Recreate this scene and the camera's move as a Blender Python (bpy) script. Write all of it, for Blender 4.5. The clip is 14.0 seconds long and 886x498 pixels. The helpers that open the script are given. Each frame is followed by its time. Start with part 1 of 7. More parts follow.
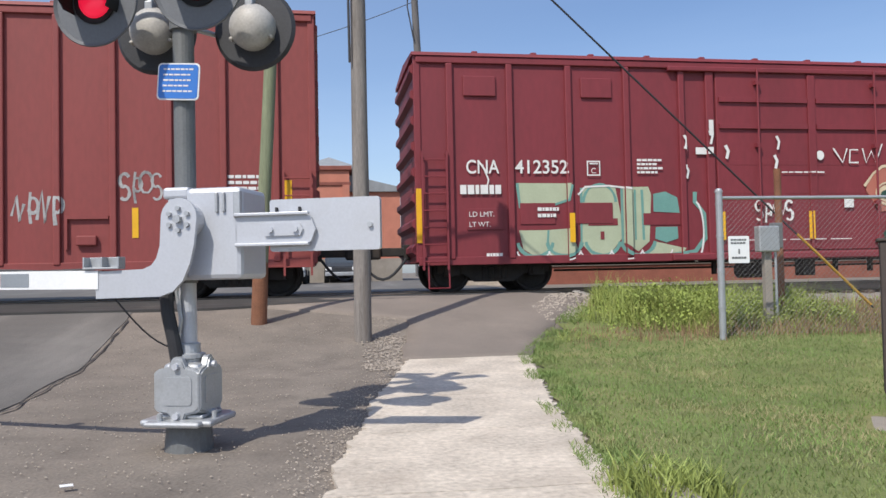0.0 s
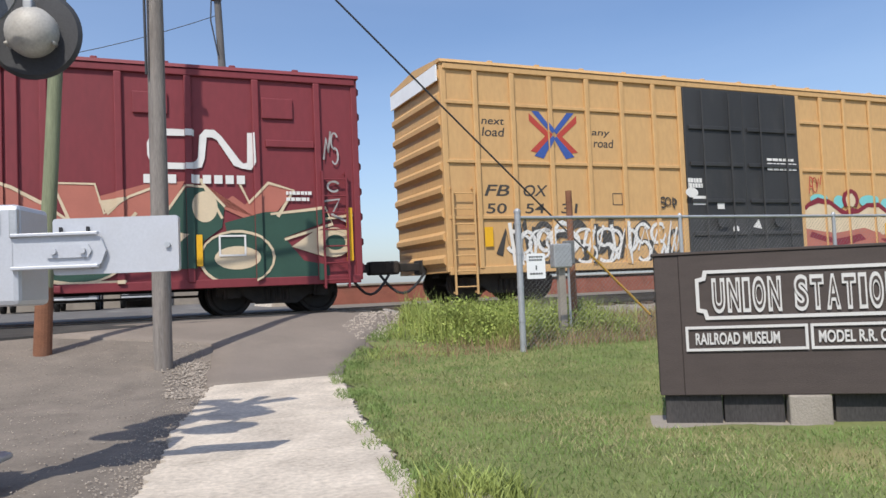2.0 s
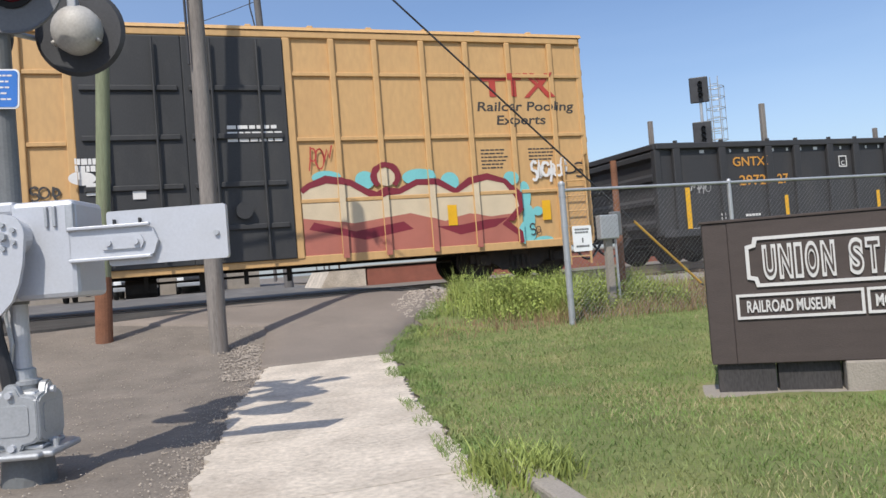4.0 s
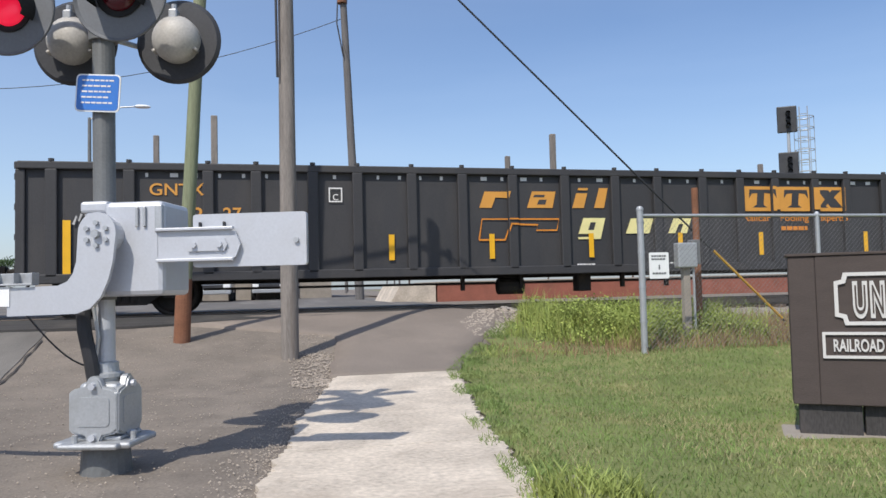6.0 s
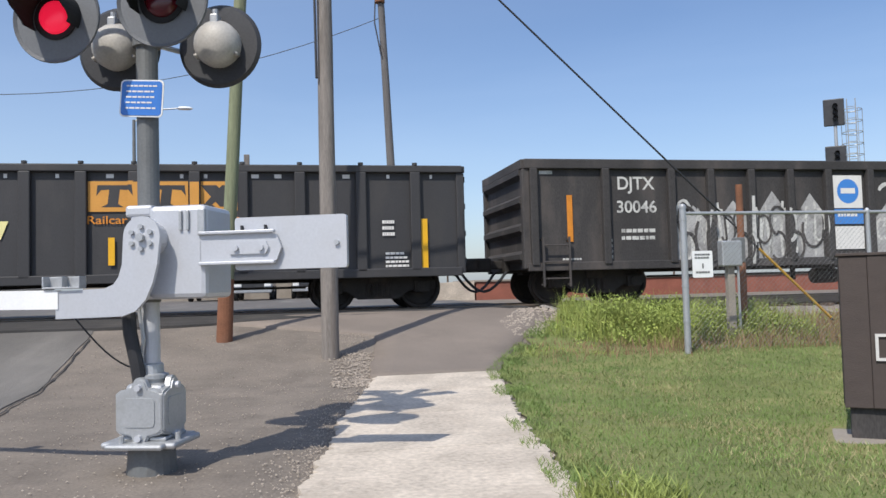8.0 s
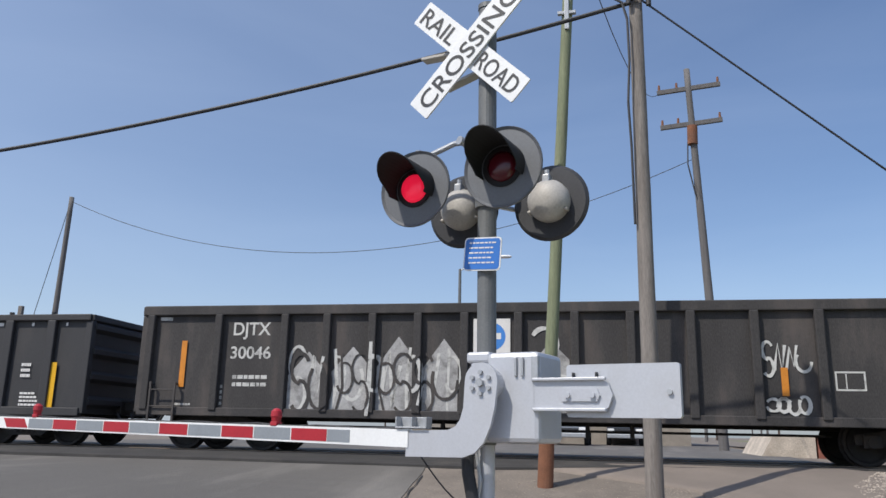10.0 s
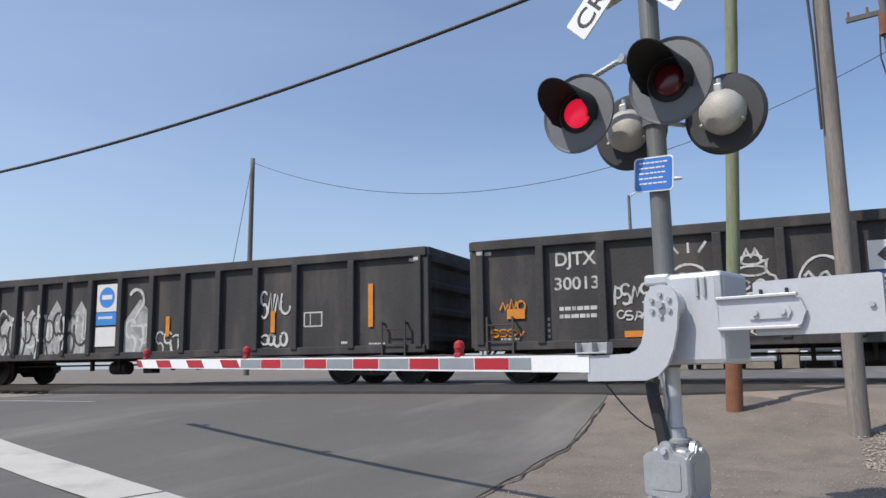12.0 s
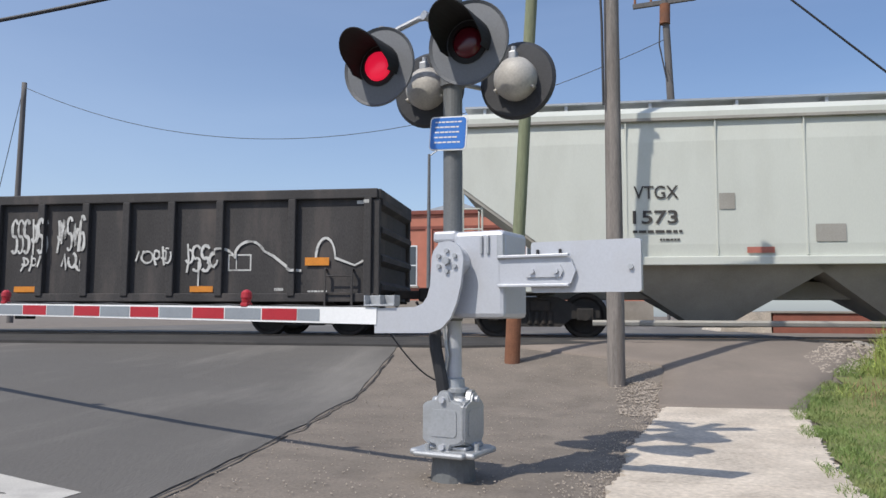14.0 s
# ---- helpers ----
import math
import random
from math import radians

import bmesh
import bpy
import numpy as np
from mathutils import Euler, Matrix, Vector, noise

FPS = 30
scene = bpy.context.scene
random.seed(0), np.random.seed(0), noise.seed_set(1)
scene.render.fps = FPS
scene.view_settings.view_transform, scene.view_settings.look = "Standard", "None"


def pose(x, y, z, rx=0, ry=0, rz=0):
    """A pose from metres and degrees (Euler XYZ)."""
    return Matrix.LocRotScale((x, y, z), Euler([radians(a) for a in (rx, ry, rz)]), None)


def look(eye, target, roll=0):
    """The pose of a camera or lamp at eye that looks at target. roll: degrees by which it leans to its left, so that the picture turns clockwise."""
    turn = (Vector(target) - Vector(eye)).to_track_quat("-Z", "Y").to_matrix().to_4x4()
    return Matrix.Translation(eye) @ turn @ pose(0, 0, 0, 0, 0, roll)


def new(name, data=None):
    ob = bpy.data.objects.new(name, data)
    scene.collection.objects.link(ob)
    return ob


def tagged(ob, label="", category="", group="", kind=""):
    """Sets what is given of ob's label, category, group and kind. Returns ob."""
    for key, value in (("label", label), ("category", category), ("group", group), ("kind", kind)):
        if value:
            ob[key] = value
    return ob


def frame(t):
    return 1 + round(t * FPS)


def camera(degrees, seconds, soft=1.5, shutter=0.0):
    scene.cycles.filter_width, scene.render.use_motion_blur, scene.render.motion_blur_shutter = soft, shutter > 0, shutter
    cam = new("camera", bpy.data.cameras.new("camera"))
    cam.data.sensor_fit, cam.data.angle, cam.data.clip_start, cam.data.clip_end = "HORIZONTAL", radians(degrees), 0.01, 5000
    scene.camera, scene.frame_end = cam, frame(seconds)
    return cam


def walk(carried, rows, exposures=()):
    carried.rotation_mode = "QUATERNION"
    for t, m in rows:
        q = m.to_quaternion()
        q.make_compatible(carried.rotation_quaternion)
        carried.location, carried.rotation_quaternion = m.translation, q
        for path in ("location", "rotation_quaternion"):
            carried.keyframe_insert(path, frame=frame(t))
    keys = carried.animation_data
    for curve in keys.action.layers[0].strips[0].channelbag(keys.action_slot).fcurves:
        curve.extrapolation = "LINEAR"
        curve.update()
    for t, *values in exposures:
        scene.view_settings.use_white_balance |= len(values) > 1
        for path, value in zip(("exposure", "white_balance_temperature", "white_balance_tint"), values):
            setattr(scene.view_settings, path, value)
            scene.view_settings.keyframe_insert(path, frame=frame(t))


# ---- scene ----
cam = camera(59.70, 14.0)
PATH = [
    (0, (0.708, 0.728, 1.189), (0.968, 2.710, 1.249), -1.19),
    (0.5, (0.730, 0.734, 1.197), (1.008, 2.712, 1.292), -0.85),
    (0.7, (0.726, 0.731, 1.216), (1.150, 2.678, 1.387), -2.18),
    (1, (0.742, 0.752, 1.199), (1.219, 2.684, 1.394), -2.60),
    (1.5, (0.737, 0.688, 1.188), (1.463, 2.544, 1.358), -2.98),
    (2, (0.734, 0.696, 1.185), (1.464, 2.555, 1.280), -2.42),
    (2.2, (0.735, 0.699, 1.198), (1.451, 2.565, 1.276), -2.16),
    (4.3, (0.749, 0.664, 1.192), (1.353, 2.571, 1.226), -4.44),
    (4.5, (0.744, 0.663, 1.189), (1.330, 2.575, 1.223), -3.69),
    (5, (0.726, 0.674, 1.192), (1.258, 2.601, 1.245), -1.93),
    (5.5, (0.726, 0.679, 1.182), (1.236, 2.611, 1.248), -1.84),
    (6, (0.722, 0.692, 1.180), (1.161, 2.641, 1.279), -1.38),
    (6.5, (0.716, 0.689, 1.187), (1.172, 2.630, 1.348), -1.68),
    (7, (0.725, 0.700, 1.208), (1.240, 2.628, 1.341), -2.92),
    (7.5, (0.727, 0.708, 1.207), (1.171, 2.655, 1.302), -3.49),
    (8, (0.716, 0.726, 1.211), (1.058, 2.695, 1.306), -1.51),
    (8.3, (0.661, 0.745, 1.225), (0.690, 2.733, 1.446), -1.78),
    (8.5, (0.629, 0.724, 1.235), (0.328, 2.684, 1.501), -1.35),
    (8.7, (0.597, 0.678, 1.231), (0.069, 2.582, 1.544), -0.82),
    (10.8, (0.596, 0.630, 1.239), (0.272, 2.543, 1.724), 1.13),
    (11, (0.607, 0.625, 1.210), (0.308, 2.544, 1.687), 0.73),
    (11.5, (0.580, 0.619, 1.203), (0.058, 2.515, 1.566), 0.79),
    (12, (0.581, 0.608, 1.198), (-0.272, 2.393, 1.493), -0.86),
    (12.5, (0.584, 0.619, 1.188), (-0.317, 2.394, 1.380), 1.12),
    (13, (0.581, 0.623, 1.193), (-0.229, 2.444, 1.355), 0.75),
    (13.5, (0.593, 0.619, 1.191), (-0.089, 2.484, 1.422), -0.26),
    (14, (0.625, 0.644, 1.189), (0.255, 2.602, 1.361), 0.23),
]
walk(cam, [(t, look(eye, target, roll)) for t, eye, target, roll in PATH], [(0, 0.03), (7.8, 0.0), (8.6, 0.06), (10.8, -0.24), (11.5, -0.2), (12.3, -0.06), (14, -0.12)])

# ---- world, sun, exposure ----
SUN_E, SUN_AZ = radians(51), math.atan2(-0.62, -0.785)
world = bpy.data.worlds.new("world")
world.use_nodes = True
scene.world = world
wn = world.node_tree.nodes
sky = wn.new("ShaderNodeTexSky")
sky.sky_type, sky.sun_disc = "NISHITA", False
sky.sun_elevation, sky.sun_rotation = SUN_E, SUN_AZ
sky.dust_density, sky.ozone_density, sky.air_density = 1.2, 3.0, 1.15
wl = world.node_tree.links
cool = wn.new("ShaderNodeMix")
cool.data_type, cool.blend_type = "RGBA", "MULTIPLY"
cool.inputs["Factor"].default_value = 1.0
cool.inputs["B"].default_value = (0.93, 0.97, 1.1, 1)
wl.new(sky.outputs[0], cool.inputs["A"])
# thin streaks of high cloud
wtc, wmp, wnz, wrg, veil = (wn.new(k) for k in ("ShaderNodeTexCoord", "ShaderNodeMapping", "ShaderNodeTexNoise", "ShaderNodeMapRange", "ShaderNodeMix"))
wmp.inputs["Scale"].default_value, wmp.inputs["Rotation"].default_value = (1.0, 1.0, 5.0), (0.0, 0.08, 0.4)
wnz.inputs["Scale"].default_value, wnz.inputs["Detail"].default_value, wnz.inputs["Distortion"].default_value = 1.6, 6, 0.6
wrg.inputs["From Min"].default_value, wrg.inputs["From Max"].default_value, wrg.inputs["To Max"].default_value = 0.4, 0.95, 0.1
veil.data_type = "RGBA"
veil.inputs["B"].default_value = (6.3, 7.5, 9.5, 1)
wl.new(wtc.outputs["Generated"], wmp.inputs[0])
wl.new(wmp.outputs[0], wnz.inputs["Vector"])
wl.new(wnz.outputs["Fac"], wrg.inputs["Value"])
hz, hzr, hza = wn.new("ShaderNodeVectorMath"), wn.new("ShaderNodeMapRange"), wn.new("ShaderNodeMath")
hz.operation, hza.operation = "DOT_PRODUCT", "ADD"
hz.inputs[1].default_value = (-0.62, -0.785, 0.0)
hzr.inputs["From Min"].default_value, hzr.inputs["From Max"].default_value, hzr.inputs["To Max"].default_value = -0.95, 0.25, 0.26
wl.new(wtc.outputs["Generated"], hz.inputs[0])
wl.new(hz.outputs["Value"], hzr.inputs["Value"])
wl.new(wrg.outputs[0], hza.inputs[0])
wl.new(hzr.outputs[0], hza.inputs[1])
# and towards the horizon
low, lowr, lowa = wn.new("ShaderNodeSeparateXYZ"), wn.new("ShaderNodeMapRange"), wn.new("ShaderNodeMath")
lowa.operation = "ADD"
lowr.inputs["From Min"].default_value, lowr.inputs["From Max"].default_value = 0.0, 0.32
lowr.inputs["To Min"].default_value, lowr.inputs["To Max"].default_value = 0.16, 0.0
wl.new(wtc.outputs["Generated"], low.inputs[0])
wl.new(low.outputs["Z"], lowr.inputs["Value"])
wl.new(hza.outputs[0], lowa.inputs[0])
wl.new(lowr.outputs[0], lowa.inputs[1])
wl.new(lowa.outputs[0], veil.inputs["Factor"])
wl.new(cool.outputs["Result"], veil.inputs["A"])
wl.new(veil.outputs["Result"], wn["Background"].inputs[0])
wn["Background"].inputs[1].default_value = 0.131
sun = new("sun", bpy.data.lights.new("sun", "SUN"))
sun.data.energy, sun.data.angle, sun.data.color = 4.2, radians(0.5), (1.0, 0.95, 0.87)
sun.matrix_world = look((0, 0, 30), (0.62 * math.cos(SUN_E), 0.785 * math.cos(SUN_E), 30 - math.sin(SUN_E)))


# ---- materials ----
def mat(name, col, rough=0.7, metal=0.0, var=0.25, scale=3.0, bump=0.15, grain=60.0, dirt=None, dirt_amt=0.0, dirt_scale=1.2,
        stretch=(1, 1, 1), emit=0.0, coat=0.0, rand=0.0):
    """Painted or raw surface: a base colour broken by grain and by broad stains, with fine relief."""
    m = bpy.data.materials.new(name)
    m.use_nodes = True
    nt = m.node_tree
    n, l = nt.nodes, nt.links
    b = n["Principled BSDF"]
    tc = n.new("ShaderNodeTexCoord")
    mp = n.new("ShaderNodeMapping")
    mp.inputs["Scale"].default_value = stretch
    l.new(tc.outputs["Object"], mp.inputs[0])
    big, fine = n.new("ShaderNodeTexNoise"), n.new("ShaderNodeTexNoise")
    for t, s, d in ((big, scale, 5), (fine, grain, 3)):
        t.inputs["Scale"].default_value, t.inputs["Detail"].default_value = s, d
        l.new(mp.outputs[0], t.inputs["Vector"])
    add = n.new("ShaderNodeMath")
    add.operation = "ADD"
    l.new(big.outputs["Fac"], add.inputs[0])
    l.new(fine.outputs["Fac"], add.inputs[1])
    rng = n.new("ShaderNodeMapRange")
    rng.inputs["From Min"].default_value, rng.inputs["From Max"].default_value = 0.6, 1.4
    rng.inputs["To Min"].default_value, rng.inputs["To Max"].default_value = 1 - var, 1 + var
    l.new(add.outputs[0], rng.inputs["Value"])
    mul = n.new("ShaderNodeVectorMath")
    mul.operation = "SCALE"
    mul.inputs[0].default_value = col
    l.new(rng.outputs[0], mul.inputs["Scale"])
    out = mul.outputs[0]
    if rand:
        oi = n.new("ShaderNodeObjectInfo")
        r2 = n.new("ShaderNodeMapRange")
        r2.inputs["To Min"].default_value, r2.inputs["To Max"].default_value = 1 - rand, 1 + rand
        l.new(oi.outputs["Random"], r2.inputs["Value"])
        m2 = n.new("ShaderNodeVectorMath")
        m2.operation = "SCALE"
        l.new(out, m2.inputs[0])
        l.new(r2.outputs[0], m2.inputs["Scale"])
        out = m2.outputs[0]
    if dirt:
        dn = n.new("ShaderNodeTexNoise")
        dn.inputs["Scale"].default_value, dn.inputs["Detail"].default_value, dn.inputs["Roughness"].default_value = dirt_scale, 8, 0.65
        l.new(mp.outputs[0], dn.inputs["Vector"])
        dr = n.new("ShaderNodeMapRange")
        dr.inputs["From Min"].default_value, dr.inputs["From Max"].default_value = 0.5, 0.72
        dr.inputs["To Max"].default_value = dirt_amt
        l.new(dn.outputs["Fac"], dr.inputs["Value"])
        mx = n.new("ShaderNodeMix")
        mx.data_type = "RGBA"
        l.new(dr.outputs[0], mx.inputs["Factor"])
        l.new(out, mx.inputs["A"])
        mx.inputs["B"].default_value = (*dirt, 1)
        out = mx.outputs["Result"]
    l.new(out, b.inputs["Base Color"])
    b.inputs["Roughness"].default_value, b.inputs["Metallic"].default_value = rough, metal
    b.inputs["Coat Weight"].default_value = coat
    if bump:
        bp = n.new("ShaderNodeBump")
        bp.inputs["Strength"].default_value, bp.inputs["Distance"].default_value = bump, 0.01
        l.new(add.outputs[0], bp.inputs["Height"])
        l.new(bp.outputs[0], b.inputs["Normal"])
    if emit:
        b.inputs["Emission Color"].default_value, b.inputs["Emission Strength"].default_value = (*col, 1), emit
    return m


M = {
    "dirt": mat("packed_dirt", (0.19, 0.16, 0.131), 0.95, var=0.3, scale=1.6, bump=0.8, grain=38, dirt=(0.12, 0.1, 0.083), dirt_amt=0.85, dirt_scale=1.3),
    "asphalt": mat("worn_asphalt", (0.122, 0.113, 0.102), 0.9, var=0.16, scale=0.5, bump=0.7, grain=60, dirt=(0.21, 0.194, 0.174), dirt_amt=0.9, dirt_scale=0.55, stretch=(1.5, 0.28, 1)),
    "path": mat("asphalt_path", (0.195, 0.162, 0.136), 0.92, var=0.2, scale=1.0, bump=0.6, grain=55, dirt=(0.28, 0.23, 0.19), dirt_amt=0.6, dirt_scale=0.7),
    "rubber": mat("dark_crossing_surface", (0.045, 0.042, 0.04), 0.85, var=0.3, scale=2, bump=0.4, dirt=(0.09, 0.08, 0.07), dirt_amt=0.6),
    "concrete": mat("pale_concrete", (0.52, 0.45, 0.37), 0.9, var=0.36, scale=2.0, bump=1.0, grain=24, dirt=(0.36, 0.3, 0.24), dirt_amt=0.75, dirt_scale=1.1),
    "concrete_old": mat("old_concrete", (0.29, 0.255, 0.215), 0.9, var=0.2, scale=2, bump=0.6, grain=60, dirt=(0.2, 0.17, 0.14), dirt_amt=0.6),
    "line": mat("worn_white_line", (0.50, 0.475, 0.43), 0.8, var=0.12, scale=3, bump=0.3, dirt=(0.3, 0.28, 0.26), dirt_amt=0.75, dirt_scale=1.6),
    "soil": mat("lawn_soil", (0.14, 0.16, 0.05), 0.95, var=0.35, scale=1.2, bump=0.8, grain=30, dirt=(0.3, 0.25, 0.11), dirt_amt=0.8, dirt_scale=0.7),
    "ballast": mat("grey_ballast", (0.26, 0.235, 0.21), 0.95, var=0.5, scale=9, bump=1.0, grain=22),
    "gravel": mat("gravel_stone", (0.34, 0.29, 0.24), 0.9, var=0.4, scale=8, bump=0.4),
    "grass": mat("grass_blade", (0.15, 0.215, 0.058), 0.75, var=0.35, scale=0.8, bump=0, grain=4, dirt=(0.28, 0.28, 0.11), dirt_amt=0.9, dirt_scale=1.1),
    "straw": mat("straw_blade", (0.31, 0.28, 0.14), 0.85, var=0.3, scale=2, bump=0, grain=5),
    "weed": mat("tall_weed", (0.25, 0.30, 0.075), 0.7, var=0.4, scale=1.5, bump=0, grain=4, dirt=(0.27, 0.27, 0.06), dirt_amt=0.6, dirt_scale=1.1),
    "weedleaf": mat("weed_leaf", (0.24, 0.30, 0.06), 0.7, var=0.45, scale=2.5, bump=0, grain=9, dirt=(0.36, 0.36, 0.08), dirt_amt=0.7, dirt_scale=3),
    "dry": mat("dry_weed", (0.25, 0.165, 0.09), 0.85, var=0.4, scale=2, bump=0, grain=5),
    "rail": mat("rail_steel", (0.22, 0.17, 0.13), 0.45, 0.6, var=0.25, scale=2, bump=0.2),
    "tie": mat("tarred_timber", (0.09, 0.065, 0.05), 0.9, var=0.4, scale=4, bump=0.6),
    "silver": mat("aluminium_paint", (0.50, 0.51, 0.54), 0.42, 0.25, var=0.07, scale=2.5, bump=0.05, dirt=(0.38, 0.37, 0.36), dirt_amt=0.3, dirt_scale=2.5),
    "galv": mat("galvanised_steel", (0.42, 0.43, 0.44), 0.45, 0.5, var=0.14, scale=5, bump=0.08, dirt=(0.33, 0.32, 0.3), dirt_amt=0.4, dirt_scale=4),
    "mastgrey": mat("grey_mast_paint", (0.15, 0.155, 0.155), 0.55, 0.2, var=0.16, scale=3, bump=0.1, dirt=(0.1, 0.09, 0.08), dirt_amt=0.6, dirt_scale=5),
    "meshwire": mat("dull_mesh_wire", (0.16, 0.16, 0.16), 0.6, 0.3, var=0.2, scale=5, bump=0),
    "oldwood": mat("dark_grey_timber", (0.13, 0.122, 0.118), 0.9, var=0.3, scale=4, bump=0.4, stretch=(3, 3, 0.3)),
    "white": mat("white_enamel", (0.78, 0.78, 0.77), 0.5, var=0.06, scale=3, bump=0.04, dirt=(0.55, 0.53, 0.5), dirt_amt=0.3, dirt_scale=2),
    "reflred": mat("red_reflective_sheet", (0.38, 0.016, 0.026), 0.45, var=0.12, scale=6, bump=0.03),
    "reflgrey": mat("grey_reflective_sheet", (0.27, 0.29, 0.31), 0.4, 0.2, var=0.1, scale=6, bump=0.03),
    "black": mat("black_enamel", (0.03, 0.03, 0.033), 0.5, var=0.3, scale=4, bump=0.1, dirt=(0.06, 0.06, 0.06), dirt_amt=0.5),
    "disc": mat("weathered_black_background", (0.125, 0.13, 0.138), 0.55, var=0.15, scale=3, bump=0.06, dirt=(0.1, 0.1, 0.105), dirt_amt=0.5),
    "lens_on": mat("red_lens_lit", (0.8, 0.012, 0.05), 0.3, var=0.05, bump=0, emit=0.75),
    "lens_dim": mat("red_lens_dim", (0.075, 0.006, 0.012), 0.2, var=0.05, bump=0, emit=0.02),
    "dome": mat("bare_aluminium_housing", (0.42, 0.4, 0.37), 0.6, 0.15, var=0.2, scale=5, bump=0.1, dirt=(0.3, 0.26, 0.21), dirt_amt=0.5, dirt_scale=6),
    "blue": mat("blue_sign", (0.03, 0.16, 0.52), 0.45, var=0.08, bump=0.02),
    "letter": mat("black_letter", (0.03, 0.03, 0.033), 0.5, var=0.1, bump=0),
    "bwood": mat("weathered_pole_wood", (0.205, 0.182, 0.163), 0.9, var=0.4, scale=6, bump=0.6, grain=40, stretch=(3, 3, 0.25), dirt=(0.13, 0.1, 0.08), dirt_amt=0.6, dirt_scale=2),
    "gwood": mat("green_treated_pole", (0.19, 0.21, 0.125), 0.85, var=0.3, scale=5, bump=0.4, grain=30, stretch=(3, 3, 0.25), dirt=(0.28, 0.25, 0.17), dirt_amt=0.6, dirt_scale=2),
    "rustpipe": mat("rusted_sleeve", (0.20, 0.085, 0.045), 0.9, var=0.35, scale=5, bump=0.4, dirt=(0.1, 0.06, 0.045), dirt_amt=0.6),
    "cable": mat("black_cable", (0.025, 0.025, 0.028), 0.6, var=0.1, bump=0),
    "yellow": mat("yellow_plastic", (0.55, 0.30, 0.03), 0.6, var=0.15, bump=0.05),
    "ystripe": mat("yellow_reflector", (0.75, 0.40, 0.01), 0.5, var=0.12, scale=4, bump=0.02),
    "signbrown": mat("brown_stained_board", (0.062, 0.047, 0.042), 0.8, var=0.18, scale=3, bump=0.25, grain=50, stretch=(1, 1, 4)),
    "signwhite": mat("white_routed_trim", (0.56, 0.54, 0.52), 0.6, var=0.06, bump=0.05),
    "boxbrown": mat("rust_brown_car_paint", (0.235, 0.047, 0.042), 0.65, var=0.13, scale=0.8, bump=0.1, grain=12, dirt=(0.19, 0.046, 0.04), dirt_amt=0.45, dirt_scale=0.9, stretch=(1, 1, 0.35)),
    "boxred": mat("maroon_car_paint", (0.195, 0.026, 0.034), 0.6, var=0.13, scale=0.7, bump=0.1, grain=12, dirt=(0.13, 0.022, 0.026), dirt_amt=0.5, dirt_scale=0.8, stretch=(1, 1, 0.35)),
    "boxyel": mat("faded_yellow_car_paint", (0.56, 0.34, 0.145), 0.65, var=0.12, scale=0.9, bump=0.1, grain=12, dirt=(0.44, 0.25, 0.105), dirt_amt=0.5, dirt_scale=0.9, stretch=(1, 1, 0.35)),
    "boxblk": mat("black_car_paint", (0.03, 0.03, 0.031), 0.6, var=0.3, scale=1, bump=0.15, dirt=(0.075, 0.07, 0.065), dirt_amt=0.5, stretch=(1, 1, 0.35)),
    "gonD": mat("charcoal_gondola_paint", (0.036, 0.035, 0.037), 0.62, var=0.25, scale=1, bump=0.2, dirt=(0.07, 0.062, 0.056), dirt_amt=0.5, stretch=(1, 1, 0.35)),
    "gonE": mat("dirty_black_gondola_paint", (0.046, 0.042, 0.041), 0.78, var=0.5, scale=1.5, bump=0.5, dirt=(0.1, 0.082, 0.072), dirt_amt=0.85, dirt_scale=1.5, stretch=(1, 1, 0.3)),
    "hopper": mat("pale_grey_hopper_paint", (0.56, 0.57, 0.51), 0.55, var=0.06, scale=0.7, bump=0.05, dirt=(0.42, 0.42, 0.36), dirt_amt=0.4, dirt_scale=0.8, stretch=(1, 1, 0.3)),
    # hopper paint darkened for the shade below the body, plus random grime
    "hopdark": mat("shaded_grimy_hopper_paint", (0.33, 0.31, 0.275), 0.8, var=0.2, scale=2, bump=0.2, dirt=(0.26, 0.24, 0.2), dirt_amt=0.7),
    "truck": mat("oily_cast_steel", (0.03, 0.026, 0.023), 0.75, 0.2, var=0.4, scale=5, bump=0.4, dirt=(0.08, 0.055, 0.04), dirt_amt=0.6, dirt_scale=3),
    "tread": mat("worn_wheel_tread", (0.20, 0.17, 0.15), 0.5, 0.5, var=0.3, scale=6, bump=0.1),
    "pwhite": mat("white_car_lettering", (0.70, 0.68, 0.65), 0.6, var=0.1, scale=4, bump=0),
    "pworn": mat("worn_white_lettering", (0.56, 0.55, 0.52), 0.7, var=0.2, scale=4, bump=0, dirt=(0.08, 0.075, 0.07), dirt_amt=0.8, dirt_scale=5),
    "hoodblack": mat("matt_black_hood", (0.013, 0.013, 0.014), 0.85, var=0.2, bump=0.05),
    "pcream": mat("cream_spray_paint", (0.62, 0.50, 0.34), 0.65, var=0.12, scale=3, bump=0),
    "ppale": mat("pale_green_spray_paint", (0.40, 0.44, 0.30), 0.65, var=0.15, scale=2, bump=0),
    "pteal": mat("teal_spray_paint", (0.14, 0.30, 0.26), 0.65, var=0.15, scale=3, bump=0),
    "pgreen": mat("dark_green_spray_paint", (0.025, 0.07, 0.048), 0.6, var=0.2, scale=2, bump=0),
    "ppink": mat("salmon_spray_paint", (0.42, 0.14, 0.10), 0.65, var=0.15, scale=2, bump=0),
    "pmaroon": mat("maroon_spray_paint", (0.20, 0.018, 0.032), 0.65, var=0.15, scale=2, bump=0),
